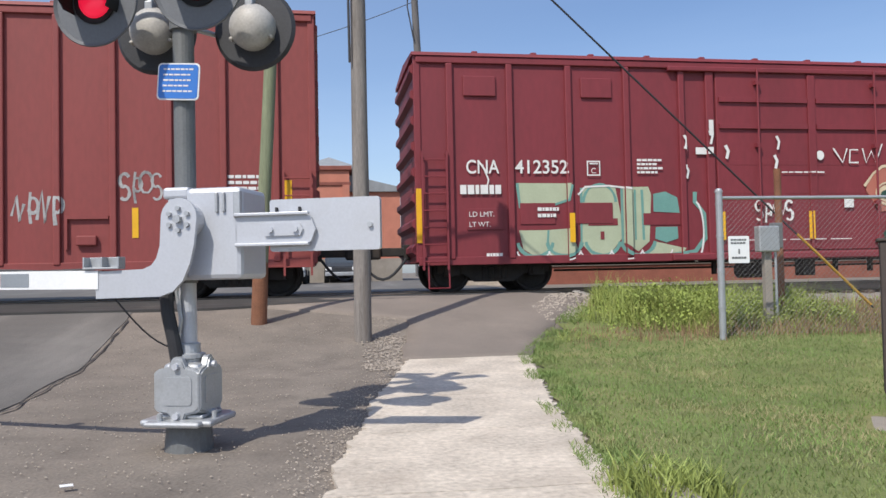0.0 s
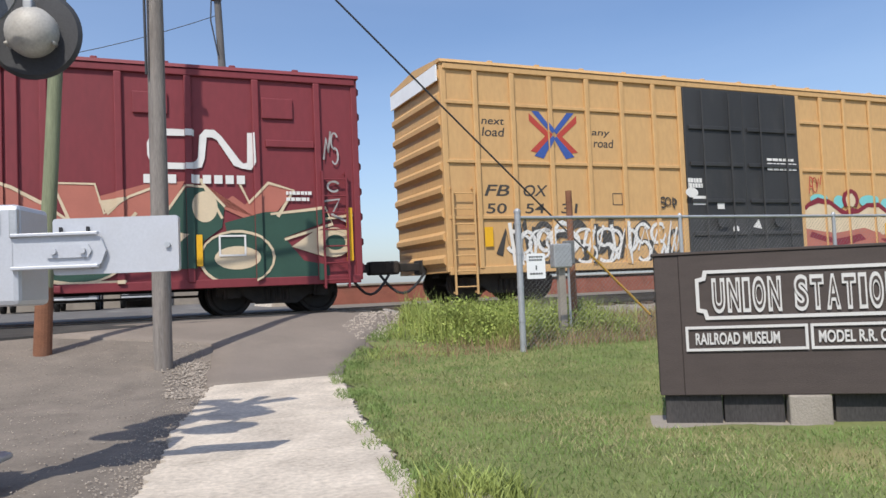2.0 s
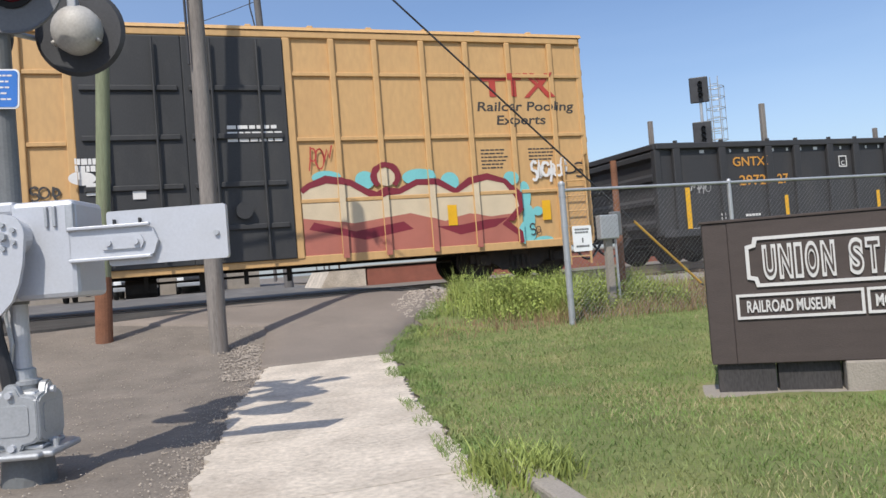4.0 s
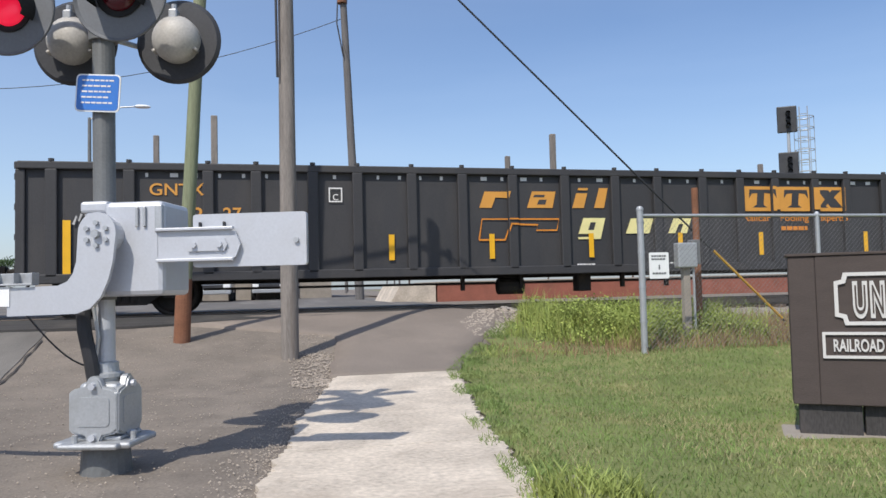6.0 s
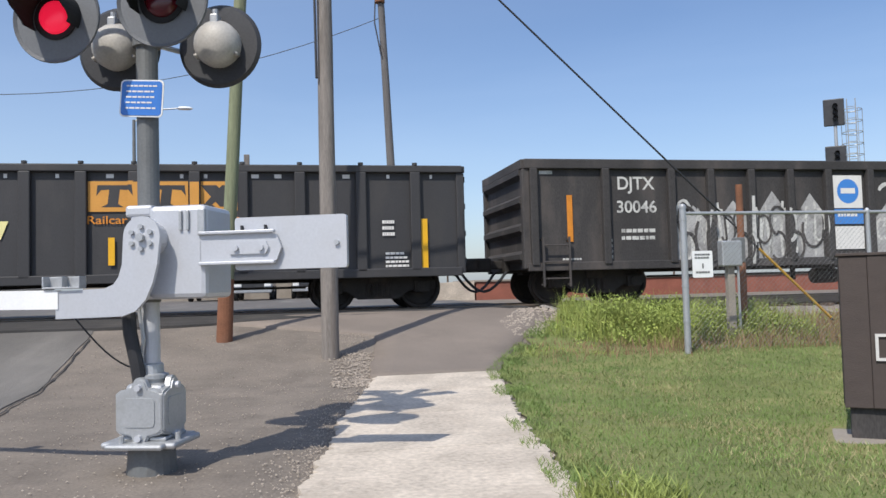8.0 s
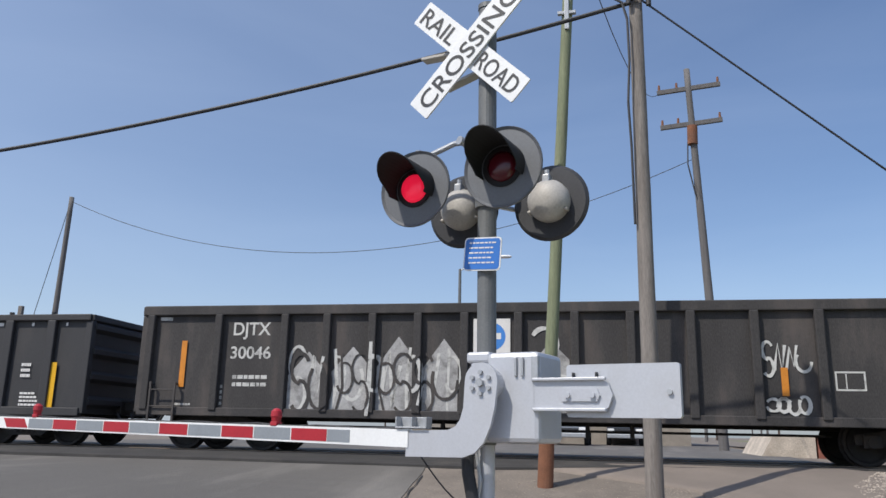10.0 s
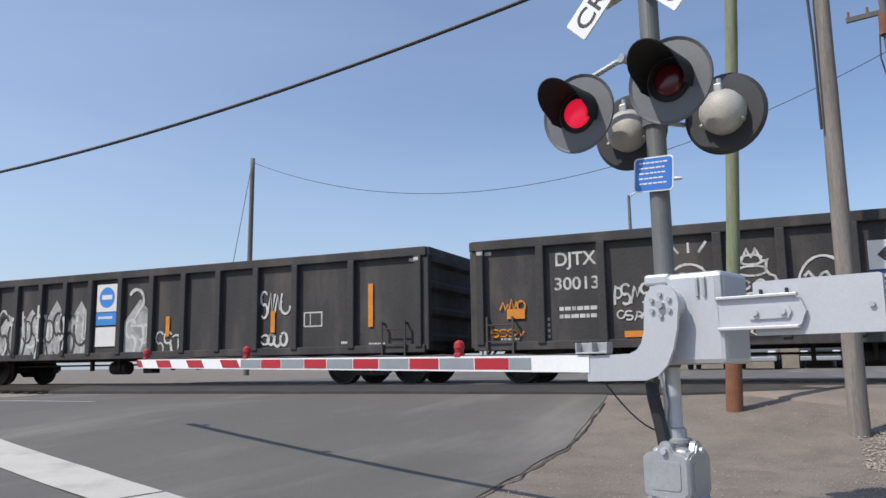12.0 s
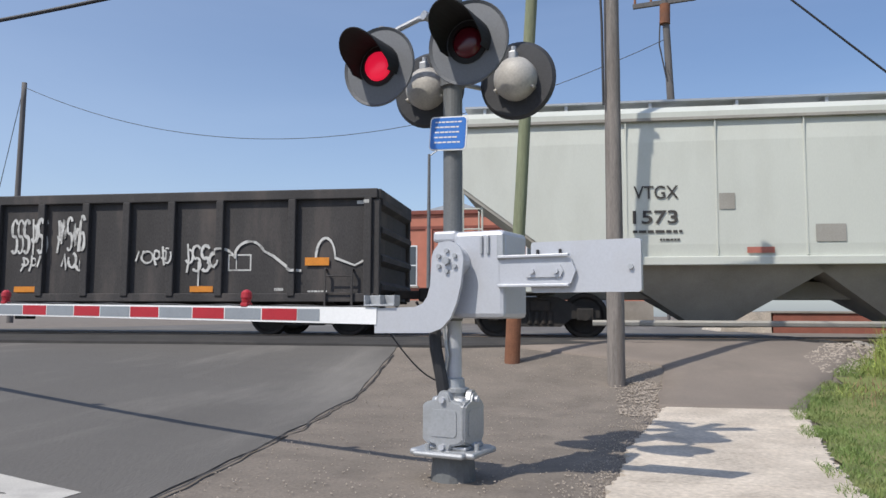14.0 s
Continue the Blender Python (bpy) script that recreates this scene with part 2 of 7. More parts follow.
    "plblue": mat("light_blue_sign_paint", (0.05, 0.22, 0.6), 0.5, var=0.1, scale=2, bump=0),
    "pcyan": mat("turquoise_spray_paint", (0.19, 0.52, 0.52), 0.65, var=0.12, scale=2, bump=0),
    "pgold": mat("gold_car_lettering", (0.60, 0.28, 0.05), 0.6, var=0.1, scale=3, bump=0),
    "plime": mat("pale_yellow_lettering", (0.74, 0.66, 0.30), 0.6, var=0.1, scale=3, bump=0),
    "pred": mat("red_car_lettering", (0.42, 0.05, 0.035), 0.6, var=0.1, scale=3, bump=0),
    "pdark": mat("dark_car_lettering", (0.05, 0.045, 0.04), 0.6, var=0.1, bump=0),
    "pblue": mat("blue_car_lettering", (0.04, 0.09, 0.32), 0.6, var=0.1, bump=0),
    "porange": mat("orange_reflector", (0.62, 0.22, 0.02), 0.6, var=0.2, scale=5, bump=0),
    "psilver": mat("silver_spray_paint", (0.38, 0.37, 0.36), 0.6, var=0.35, scale=4, bump=0, dirt=(0.09, 0.085, 0.08), dirt_amt=0.85, dirt_scale=3),
    "brick": mat("red_brick", (0.48, 0.18, 0.12), 0.85, var=0.15, scale=2, bump=0.3, rand=0.12),
    "brickdark": mat("dark_brick_band", (0.22, 0.07, 0.05), 0.85, var=0.2, scale=2, bump=0.3),
    "slate": mat("grey_roofing", (0.24, 0.25, 0.26), 0.8, var=0.25, scale=2, bump=0.3),
    "platform": mat("red_brick_platform", (0.27, 0.095, 0.065), 0.9, var=0.25, scale=2.5, bump=0.4, dirt=(0.15, 0.07, 0.05), dirt_amt=0.5),
    "carsilver": mat("silver_car_paint", (0.30, 0.32, 0.35), 0.3, 0.5, var=0.05, bump=0, coat=0.5),
    "cardark": mat("dark_car_paint", (0.06, 0.065, 0.075), 0.3, 0.3, var=0.05, bump=0, coat=0.5),
    "tyre": mat("tyre_rubber", (0.02, 0.02, 0.02), 0.85, var=0.2, bump=0.2),
    "bark": mat("tree_bark", (0.12, 0.09, 0.07), 0.9, var=0.3, scale=8, bump=0.5),
    "leaf": mat("tree_leaf", (0.055, 0.10, 0.03), 0.7, var=0.4, scale=1.0, bump=0),
}


def glass(name, col=(0.05, 0.06, 0.07)):
    m = bpy.data.materials.new(name)
    m.use_nodes = True
    b = m.node_tree.nodes["Principled BSDF"]
    b.inputs["Base Color"].default_value = (*col, 1)
    b.inputs["Roughness"].default_value, b.inputs["Specular IOR Level"].default_value = 0.05, 0.8
    return m


M["glass"] = glass("dark_window_glass")


# ---- mesh helpers ----
def part(name, bm, material, parent=None, label="", smooth=False):
    """Links a bmesh as one mesh object, under parent where one is given."""
    me = bpy.data.meshes.new(name)
    bmesh.ops.recalc_face_normals(bm, faces=bm.faces)
    bm.to_mesh(me)
    bm.free()
    me.materials.append(M[material])
    if smooth:
        me.polygons.foreach_set("use_smooth", [True] * len(me.polygons))
        me.update()
    ob = new(name, me)
    ob.parent = parent
    if label:
        tagged(ob, label)
    return ob


def thing(name, label, category, at=(0, 0, 0), rz=0.0, group=""):
    ob = new(name)
    ob.matrix_basis = pose(*at, 0, 0, rz)
    ob.empty_display_size = 0.2
    return tagged(ob, label, category, group)


def twin(ob, m, name=None):
    """Another object on the same mesh."""
    o = new(name or ob.name.split(".")[0], ob.data)
    o.parent, o.matrix_basis = ob.parent, m
    return o


def box(bm, x0, x1, y0, y1, z0, z1, bevel=0.0, m=None):
    g = bmesh.ops.create_cube(bm, size=1.0)
    vs = g["verts"]
    for v in vs:
        v.co = Vector(((x0 + x1) / 2 + v.co.x * (x1 - x0), (y0 + y1) / 2 + v.co.y * (y1 - y0), (z0 + z1) / 2 + v.co.z * (z1 - z0)))
    if bevel:
        es = {e for v in vs for e in v.link_edges}
        vs = bmesh.ops.bevel(bm, geom=list(es), offset=bevel, segments=2, affect="EDGES", profile=0.5)["verts"]
        vs = {v for v in vs if v.is_valid}
    if m is not None:
        for v in vs:
            v.co = m @ v.co
    return bm


def B(*a, **k):
    return box(bmesh.new(), *a, **k)


def tube(bm, p0, p1, r0, r1=None, seg=12, caps=True):
    p0, p1 = Vector(p0), Vector(p1)
    r1 = r0 if r1 is None else r1
    m = Matrix.Translation((p0 + p1) / 2) @ (p1 - p0).to_track_quat("Z", "Y").to_matrix().to_4x4()
    bmesh.ops.create_cone(bm, cap_ends=caps, segments=seg, radius1=r0, radius2=r1, depth=(p1 - p0).length, matrix=m)
    return bm


def T(*a, **k):
    return tube(bmesh.new(), *a, **k)


def hose(bm, pts, r, seg=6):
    """A bent rod or cable swept in one piece through points."""
    pts = [Vector(p) for p in pts]
    rings, side = [], None
    for i, p in enumerate(pts):
        d = (pts[min(i + 1, len(pts) - 1)] - pts[max(i - 1, 0)]).normalized()
        if side is None:
            side = d.orthogonal().normalized()
        side = (side - d * side.dot(d)).normalized()
        up = d.cross(side)
        rings.append([bm.verts.new(p + r * (side * math.cos(2 * math.pi * k / seg) + up * math.sin(2 * math.pi * k / seg))) for k in range(seg)])
    for a, b in zip(rings, rings[1:]):
        for k in range(seg):
            bm.faces.new((a[k], a[(k + 1) % seg], b[(k + 1) % seg], b[k]))
    bm.faces.new(rings[0][::-1])
    bm.faces.new(rings[-1])
    return bm


def prism(bm, outline, y0, y1, m=None):
    """Outline of (x, z) points swept from y0 to y1."""
    a = [bm.verts.new((x, y0, z)) for x, z in outline]
    b = [bm.verts.new((x, y1, z)) for x, z in outline]
    bm.faces.new(a)
    bm.faces.new(b[::-1])
    for i in range(len(a)):
        j = (i + 1) % len(a)
        bm.faces.new((a[j], a[i], b[i], b[j]))
    if m is not None:
        for v in a + b:
            v.co = m @ v.co
    return bm


def lathe(bm, prof, m, seg=24):
    """Profile of (radius, height) turned round z, then moved by m."""
    rings = []
    for r, h in prof:
        if r < 1e-6:
            rings.append([bm.verts.new(m @ Vector((0, 0, h)))])
        else:
            rings.append([bm.verts.new(m @ Vector((r * math.cos(2 * math.pi * i / seg), r * math.sin(2 * math.pi * i / seg), h))) for i in range(seg)])
    for a, b in zip(rings, rings[1:]):
        for i in range(seg):
            j = (i + 1) % seg
            q = [a[i % len(a)], a[j % len(a)], b[j % len(b)], b[i % len(b)]]
            q = [v for k, v in enumerate(q) if v not in q[:k]]
            if len(q) > 2:
                bm.faces.new(q)
    return bm


def facing(at, way):
    """A frame at a place whose z axis points along way."""
    return Matrix.Translation(at) @ Vector(way).to_track_quat("Z", "Y").to_matrix().to_4x4()


def rounded(w, h, r, n=5):
    """Outline of a rounded rectangle about the origin."""
    out = []
    for cx, cz, a0 in ((w / 2 - r, h / 2 - r, 0), (-w / 2 + r, h / 2 - r, 90), (-w / 2 + r, -h / 2 + r, 180), (w / 2 - r, -h / 2 + r, 270)):
        for i in range(n + 1):
            a = radians(a0 + 90 * i / n)
            out.append((cx + r * math.cos(a), cz + r * math.sin(a)))
    return out


def ellipse(u, z, ru, rz, n=22, turn=0.0):
    c, s = math.cos(radians(turn)), math.sin(radians(turn))
    return [(u + ru * math.cos(a) * c - rz * math.sin(a) * s, z + ru * math.cos(a) * s + rz * math.sin(a) * c) for a in (2 * math.pi * i / n for i in range(n))]


LAYER = [0]    # sheets laid since the last coat of paint, so that none shares a plane with another


def flat(bm, outline, y=None):
    if y is None:
        LAYER[0] += 1
        y = -0.0003 * LAYER[0]
    bm.faces.new([bm.verts.new((u, y, z)) for u, z in outline])
    return bm


def stroke(bm, pts, w):
    """A painted line of width w through (u, z) points."""
    LAYER[0] += 1
    y = -0.0003 * LAYER[0]
    n = len(pts)
    left, right = [], []
    for i, (u, z) in enumerate(pts):
        a, b = Vector(pts[max(i - 1, 0)]), Vector(pts[min(i + 1, n - 1)])
        d = b - a
        d = d.normalized() if d.length > 1e-6 else Vector((1, 0))
        k = w / 2 * (0.75 + 0.5 * noise.random())
        left.append(bm.verts.new((u - d.y * k, y, z + d.x * k)))
        right.append(bm.verts.new((u + d.y * k, y, z - d.x * k)))
    for i in range(n - 1):
        bm.faces.new((left[i], right[i], right[i + 1], left[i + 1]))
    return bm


def curl(u, z, ru, rz, a0, a1, n=12):
    return [(u + ru * math.cos(radians(a0 + (a1 - a0) * i / n)), z + rz * math.sin(radians(a0 + (a1 - a0) * i / n))) for i in range(n + 1)]


def text(bm, s, u, z, h, w=None, slant=0.0, y=0.0, weight=0.0, mat4=None):
    """Letters of height h in the plane y, from u to the right on the line z, made w wide if given."""
    cu = bpy.data.curves.new("letters", "FONT")
    cu.body, cu.size, cu.shear, cu.offset = s, 1.0, slant, weight
    ob = bpy.data.objects.new("letters", cu)
    me = ob.to_mesh()
    vs = [v.co.copy() for v in me.vertices]
    fs = [tuple(p.vertices) for p in me.polygons]
    ob.to_mesh_clear()
    bpy.data.objects.remove(ob)
    bpy.data.curves.remove(cu)
    x0, x1 = min(v.x for v in vs), max(v.x for v in vs)
    k = h / 0.72
    kx = w / (x1 - x0) if w else k
    nv = []
    for v in vs:
        p = Vector((u + (v.x - x0) * kx, y, z + v.y * k))
        nv.append(bm.verts.new(mat4 @ p if mat4 is not None else p))
    for f in fs:
        try:
            bm.faces.new([nv[i] for i in f])
        except ValueError:
            pass
    return bm


def bars(bm, u, z, w, h, rows=2, y=0.0, seed=1, gap=0.45):
    """Writing too small to read: short bars in rows, from the top left corner."""
    r = random.Random(seed)
    step = h / rows
    for i in range(rows):
        x = u
        while x < u + w * (0.75 + 0.25 * r.random()):
            l = w * r.uniform(0.08, 0.2)
            flat(bm, [(x, z - i * step), (min(x + l, u + w), z - i * step), (min(x + l, u + w), z - i * step - step * (1 - gap)), (x, z - i * step - step * (1 - gap))][::-1], y)
            x += l + w * 0.03
    return bm


def scribble(bm, u, z, w, h, seed, n=5, width=0.04):
    """A quick sprayed tag of looping strokes."""
    r = random.Random(seed)
    for i in range(n):
        cx = u + w * (i + 0.5) / n
        k = r.randint(0, 3)
        lw = width * r.uniform(0.8, 1.3)
        if k == 0:
            stroke(bm, curl(cx, z + h * r.uniform(0.35, 0.65), w / n * r.uniform(0.4, 0.75), h * r.uniform(0.25, 0.45), r.uniform(0, 200), r.uniform(330, 560)), lw)
        elif k == 1:
            stroke(bm, [(cx - w / n * 0.5, z + h * r.uniform(0, 0.3)), (cx - w / n * 0.1, z + h * r.uniform(0.7, 1.05)), (cx + w / n * 0.15, z + h * r.uniform(0, 0.4)), (cx + w / n * 0.5, z + h * r.uniform(0.6, 1))], lw)
        elif k == 2:
            stroke(bm, [(cx, z + h * r.uniform(0.8, 1.05)), (cx + w / n * r.uniform(-0.2, 0.2), z + h * 0.4), (cx + w / n * r.uniform(-0.3, 0.3), z - h * r.uniform(0, 0.15))], lw)
            stroke(bm, curl(cx + w / n * 0.2, z + h * 0.55, w / n * 0.4, h * 0.25, 120, -150), lw)
        else:
            stroke(bm, curl(cx, z + h * 0.7, w / n * 0.45, h * 0.25, 30, 260) + curl(cx, z + h * 0.25, w / n * 0.45, h * 0.25, 90, -140), lw)
    return bm


# ---- lie of the land ----
TURN = 1.7     # degrees by which the track is turned from the x axis, about (0, 17)
TRACK = Matrix.Translation((0, 17, 0)) @ pose(0, 0, 0, 0, 0, TURN) @ Matrix.Translation((0, -17, 0))

ROAD_Y = ((-300, 0), (7, 0), (8.3, 0.01), (10.4, 0.06), (11.8, 0.23), (13.1, 0.45), (14.4, 0.66), (15.2, 0.74), (18.8, 0.75), (26, 0.72), (60, 0.75), (2500, 1.0))
LEFT_Y = ((-300, 0), (5.5, 0), (6.5, 0.04), (8, 0.14), (9, 0.22), (11, 0.38), (13, 0.54), (15.2, 0.74), (18.8, 0.75), (26, 0.72), (60, 0.75), (2500, 1.0))
LAWN_Y = ((-300, 0), (7, 0), (9, 0.05), (10.4, 0.1), (11.0, 0.15), (12.5, 0.26), (14, 0.36), (15.2, 0.42), (18.8, 0.42), (22, 0.55), (26, 0.7), (60, 0.75), (2500, 1.0))


def along(tab, y):
    return float(np.interp(y, [a for a, _ in tab], [b for _, b in tab]))


def step(a, b, x):
    t = min(max((x - a) / (b - a), 0), 1)
    return t * t * (3 - 2 * t)


def ground_z(x, y):
    k = step(5.1, 6.2, x) if x > 0 else step(-16.5, -19, x)
    w = step(-2.6, -6.5, x)
    z = (along(ROAD_Y, y) * (1 - w) + along(LEFT_Y, y) * w) * (1 - k) + along(LAWN_Y, y) * k
    lift = 0.043 * min(max(-x - 1.0, 0.0), 9.0) * step(0.0, 5.5, y) * (1 - k)
    z += lift * step(14.0, 8.8, y)
    z -= 0.1 * step(3.0, 4.8, x) * step(10.0, 7.6, y) * (x > 0)
    return z + 0.012 * noise.noise(Vector((x * 0.9, y * 0.9, 0))) * step(30, 10, abs(x) + abs(y - 8))


def sheet(bm, xs, ys, lift=0.0, inside=None, zf=None):
    zf = zf or ground_z
    g = {}
    for i, x in enumerate(xs):
        for j, y in enumerate(ys):
            g[i, j] = bm.verts.new((x, y, zf(x, y) + lift))
    for i in range(len(xs) - 1):
        for j in range(len(ys) - 1):
            if inside is None or inside((xs[i] + xs[i + 1]) / 2, (ys[j] + ys[j + 1]) / 2):
                bm.faces.new((g[i, j], g[i + 1, j], g[i + 1, j + 1], g[i, j + 1]))
    for v in [v for v in bm.verts if not v.link_faces]:
        bm.verts.remove(v)
    return bm


def slab(bm, left, right, ys, lift, depth=0.15, jag=0.0, seed=3):
    """A strip between two edges given as functions of y, with real thickness."""
    r = random.Random(seed)
    rows = []
    for y in ys:
        a, b = left(y) + r.uniform(-jag, jag), right(y) + r.uniform(-jag, jag)
        xs = [a + (b - a) * i / 6 for i in range(7)]
        rows.append([bm.verts.new((x, y, ground_z(x, y) + lift)) for x in xs])
    for p, q in zip(rows, rows[1:]):
        for i in range(6):
            bm.faces.new((p[i], p[i + 1], q[i + 1], q[i]))
    low = [[bm.verts.new(v.co - Vector((0, 0, depth))) for v in (row[0], row[-1])] for row in rows]
    for k in range(len(rows) - 1):
        bm.faces.new((rows[k][0], rows[k + 1][0], low[k + 1][0], low[k][0]))
        bm.faces.new((rows[k + 1][-1], rows[k][-1], low[k][1], low[k + 1][1]))
    for k in (0, -1):
        bm.faces.new(rows[k] + [low[k][1], low[k][0]])
    return bm


def frange(a, b, s):
    n = max(1, round((b - a) / s))
    return [a + (b - a) * i / n for i in range(n + 1)]


WALK_L = lambda y: float(np.interp(y, (-8, 4, 5.9, 7.8, 10.5), (-0.45, 0.5, 0.74, 0.98, 1.52)))
WALK_R = lambda y: float(np.interp(y, (-8, 4, 5.3, 7.2, 10.5), (1.15, 2.05, 2.25, 2.5, 3.08)))
ROAD_EDGE = lambda y: float(np.interp(y, (-60, 5.5, 10.2, 14, 15.3), (1.5, -2.08, -2.4, -2.75, -2.9)))


def build_ground():
    xs = [-2000, -700, -250, -120, -70, -45] + frange(-34, 26, 0.6) + [32, 45, 70, 120, 250, 700, 2000]
    ys = [-400, -120, -50, -25, -12] + frange(-8, 20, 0.4) + [22, 24, 26, 32, 45, 70, 120, 250, 700, 2200]
    tagged(part("ground", sheet(bmesh.new(), xs, ys, zf=lambda x, y: ground_z(x, y) - 0.07 * (-16 < x < ROAD_EDGE(y) - 0.65 and y < 15.0)), "dirt", smooth=True), "packed brown dirt and gravel beside the crossing", "ground", kind="structure")
    # near road and the apron beyond the rails
    ys = [-60, -30, -14] + frange(-8, 15.3, 0.5)
    bm = bmesh.new()
    slab(bm, lambda y: -16.5, ROAD_EDGE, ys, 0.012, 0.1, 0.02)
    tagged(part("road", bm, "asphalt"), "worn grey asphalt road running up to the rails", "road", kind="structure")
    bm = bmesh.new()
    slab(bm, lambda y: -16.5, lambda y: float(np.interp(y, (18.6, 26, 80, 300), (4.6, 5.4, 6.5, 8))), [18.6, 20, 22, 26, 32, 45, 80, 160, 300], 0.014, 0.1)
    tagged(part("road_beyond", bm, "asphalt"), "grey asphalt road going on beyond the rails", "road", kind="structure")
    # crossing surface between and beside the rails
    for name, y0, y1 in (("crossing_panel", 15.28, 16.2), ("crossing_panel", 16.36, 17.64), ("crossing_panel", 17.8, 18.62)):
        bm = bmesh.new()
        slab(bm, lambda y: -16.6, lambda y: 4.95, [y0, (y0 + y1) / 2, y1], 0.02, 0.2)
        panel = part(name, bm, "rubber")
        panel.matrix_basis = TRACK
        tagged(panel, "dark rubber and asphalt panel between the rails", "crossing panel", "crossing panels", "structure")
    # newer dark asphalt laid along the near rail
    bm = bmesh.new()
    slab(bm, lambda y: -16.5, lambda y: float(np.interp(y, (14.2, 15.26), (-1.6, 4.6))), frange(14.2, 15.26, 0.15), 0.036, 0.2, 0.04)
    apron = part("asphalt_strip", bm, "rubber")
    apron.matrix_basis = TRACK
    tagged(apron, "dark newer asphalt strip beside the near rail", "road", kind="structure")
    # white stop bar, in two worn pieces
    u, n = Vector((-0.957, 0.29, 0)), Vector((0.29, 0.957, 0))
    for a, b in ((0.0, 2.05), (2.09, 11.5)):
        bm = bmesh.new()
        pr = None
        for s in frange(a, b, 0.4):
            ww = 0.6 + 0.03 * noise.noise(Vector((s * 3, 0, 0)))
            p, q = Vector((-2.5, 5.07, 0)) + u * s, Vector((-2.5, 5.07, 0)) + u * s - n * ww - u * 0.1
            cur = [bm.verts.new((p.x, p.y, ground_z(p.x, p.y) + 0.018)), bm.verts.new((q.x, q.y, ground_z(q.x, q.y) + 0.018))]
            if pr:
                bm.faces.new((pr[0], cur[0], cur[1], pr[1]))
            pr = cur
        tagged(part("stop_line", bm, "line"), "worn white painted stop bar across the road", "road marking", "stop bars", "structure")
    bm = bmesh.new()
    for a, b in ((-14.6, -10.8),):
        q = [(a, 10.15), (b, 10.2), (b, 10.34), (a, 10.3)]
        bm.faces.new([bm.verts.new((x, y, ground_z(x, y) + 0.018)) for x, y in q])
    tagged(part("lane_line", bm, "line"), "thin white painted line on the road", "road marking", kind="structure")
    # concrete walk in slabs with open joints, then asphalt ramp
    joints = [-8, -6.4, -4.8, -3.2, -1.6, 0.0, 1.6, 3.2, 4.8, 6.35, 7.9, 9.2, 10.46]
    walk_top = new("pavement")
    tagged(walk_top, "pale worn concrete footpath with broken edges", "pavement", kind="structure")
    for i, (a, b) in enumerate(zip(joints, joints[1:])):
        bm = bmesh.new()
        slab(bm, lambda y: WALK_L(y) + 0.09 * noise.noise(Vector((y * 1.9, 3, 0))), WALK_R, frange(a + 0.006, b - 0.006, 0.055), 0.035, 0.16, 0.03, seed=i)
        part("concrete_slab", bm, "concrete", walk_top)
    bm = bmesh.new()
    slab(bm, lambda y: float(np.interp(y, (10.48, 11.5, 13, 15.27), (1.45, 1.55, 1.75, -2.6))), lambda y: float(np.interp(y, (10.48, 12, 13.5, 14.6, 15.27), (3.1, 3.75, 4.6, 5.3, 5.5))), frange(10.48, 15.27, 0.2), 0.03, 0.16, 0.03)
    tagged(part("asphalt_path", bm, "path", smooth=True), "brown-grey asphalt ramp up to the rails", "path", kind="structure")
    # lawn
    lawn = lambda x, y: x > WALK_R(min(y, 10.5)) + 0.0 + (0.52 * max(0, y - 10.5)) and y < 15.0
    tagged(part("lawn", sheet(bmesh.new(), frange(1.2, 26, 0.2), frange(-12, 15.2, 0.2), 0.02, lawn), "soil", smooth=True), "mown lawn of mixed green and dry grass", "lawn", kind="structure")
    # ballast shoulders
    bm = sheet(bmesh.new(), frange(5.0, 60, 0.5), [14.8, 15.3, 15.8, 16.4, 17, 17.6, 18.2, 18.8, 19.4], 0.0, None, lambda x, y: float(np.interp(y, (14.8, 15.5, 18.5, 19.4), (0.36, 0.56, 0.56, 0.4))) + 0.02 * noise.noise(Vector((x * 3, y * 3, 1))))
    stones = part("ballast", bm, "ballast")
    stones.matrix_basis = TRACK
    tagged(stones, "grey crushed stone ballast under the rails", "ballast", kind="structure")
    bm = sheet(bmesh.new(), frange(-90, -16.6, 1), [14.8, 15.3, 15.8, 16.4, 17, 17.6, 18.2, 18.8, 19.4], 0.0, None, lambda x, y: float(np.interp(y, (14.8, 15.5, 18.5, 19.4), (0.36, 0.56, 0.56, 0.4))) + 0.02 * noise.noise(Vector((x * 3, y * 3, 1))))
    stones = part("ballast", bm, "ballast")
    stones.matrix_basis = TRACK
    tagged(stones, "grey crushed stone ballast under the rails", "ballast", kind="structure")


build_ground()


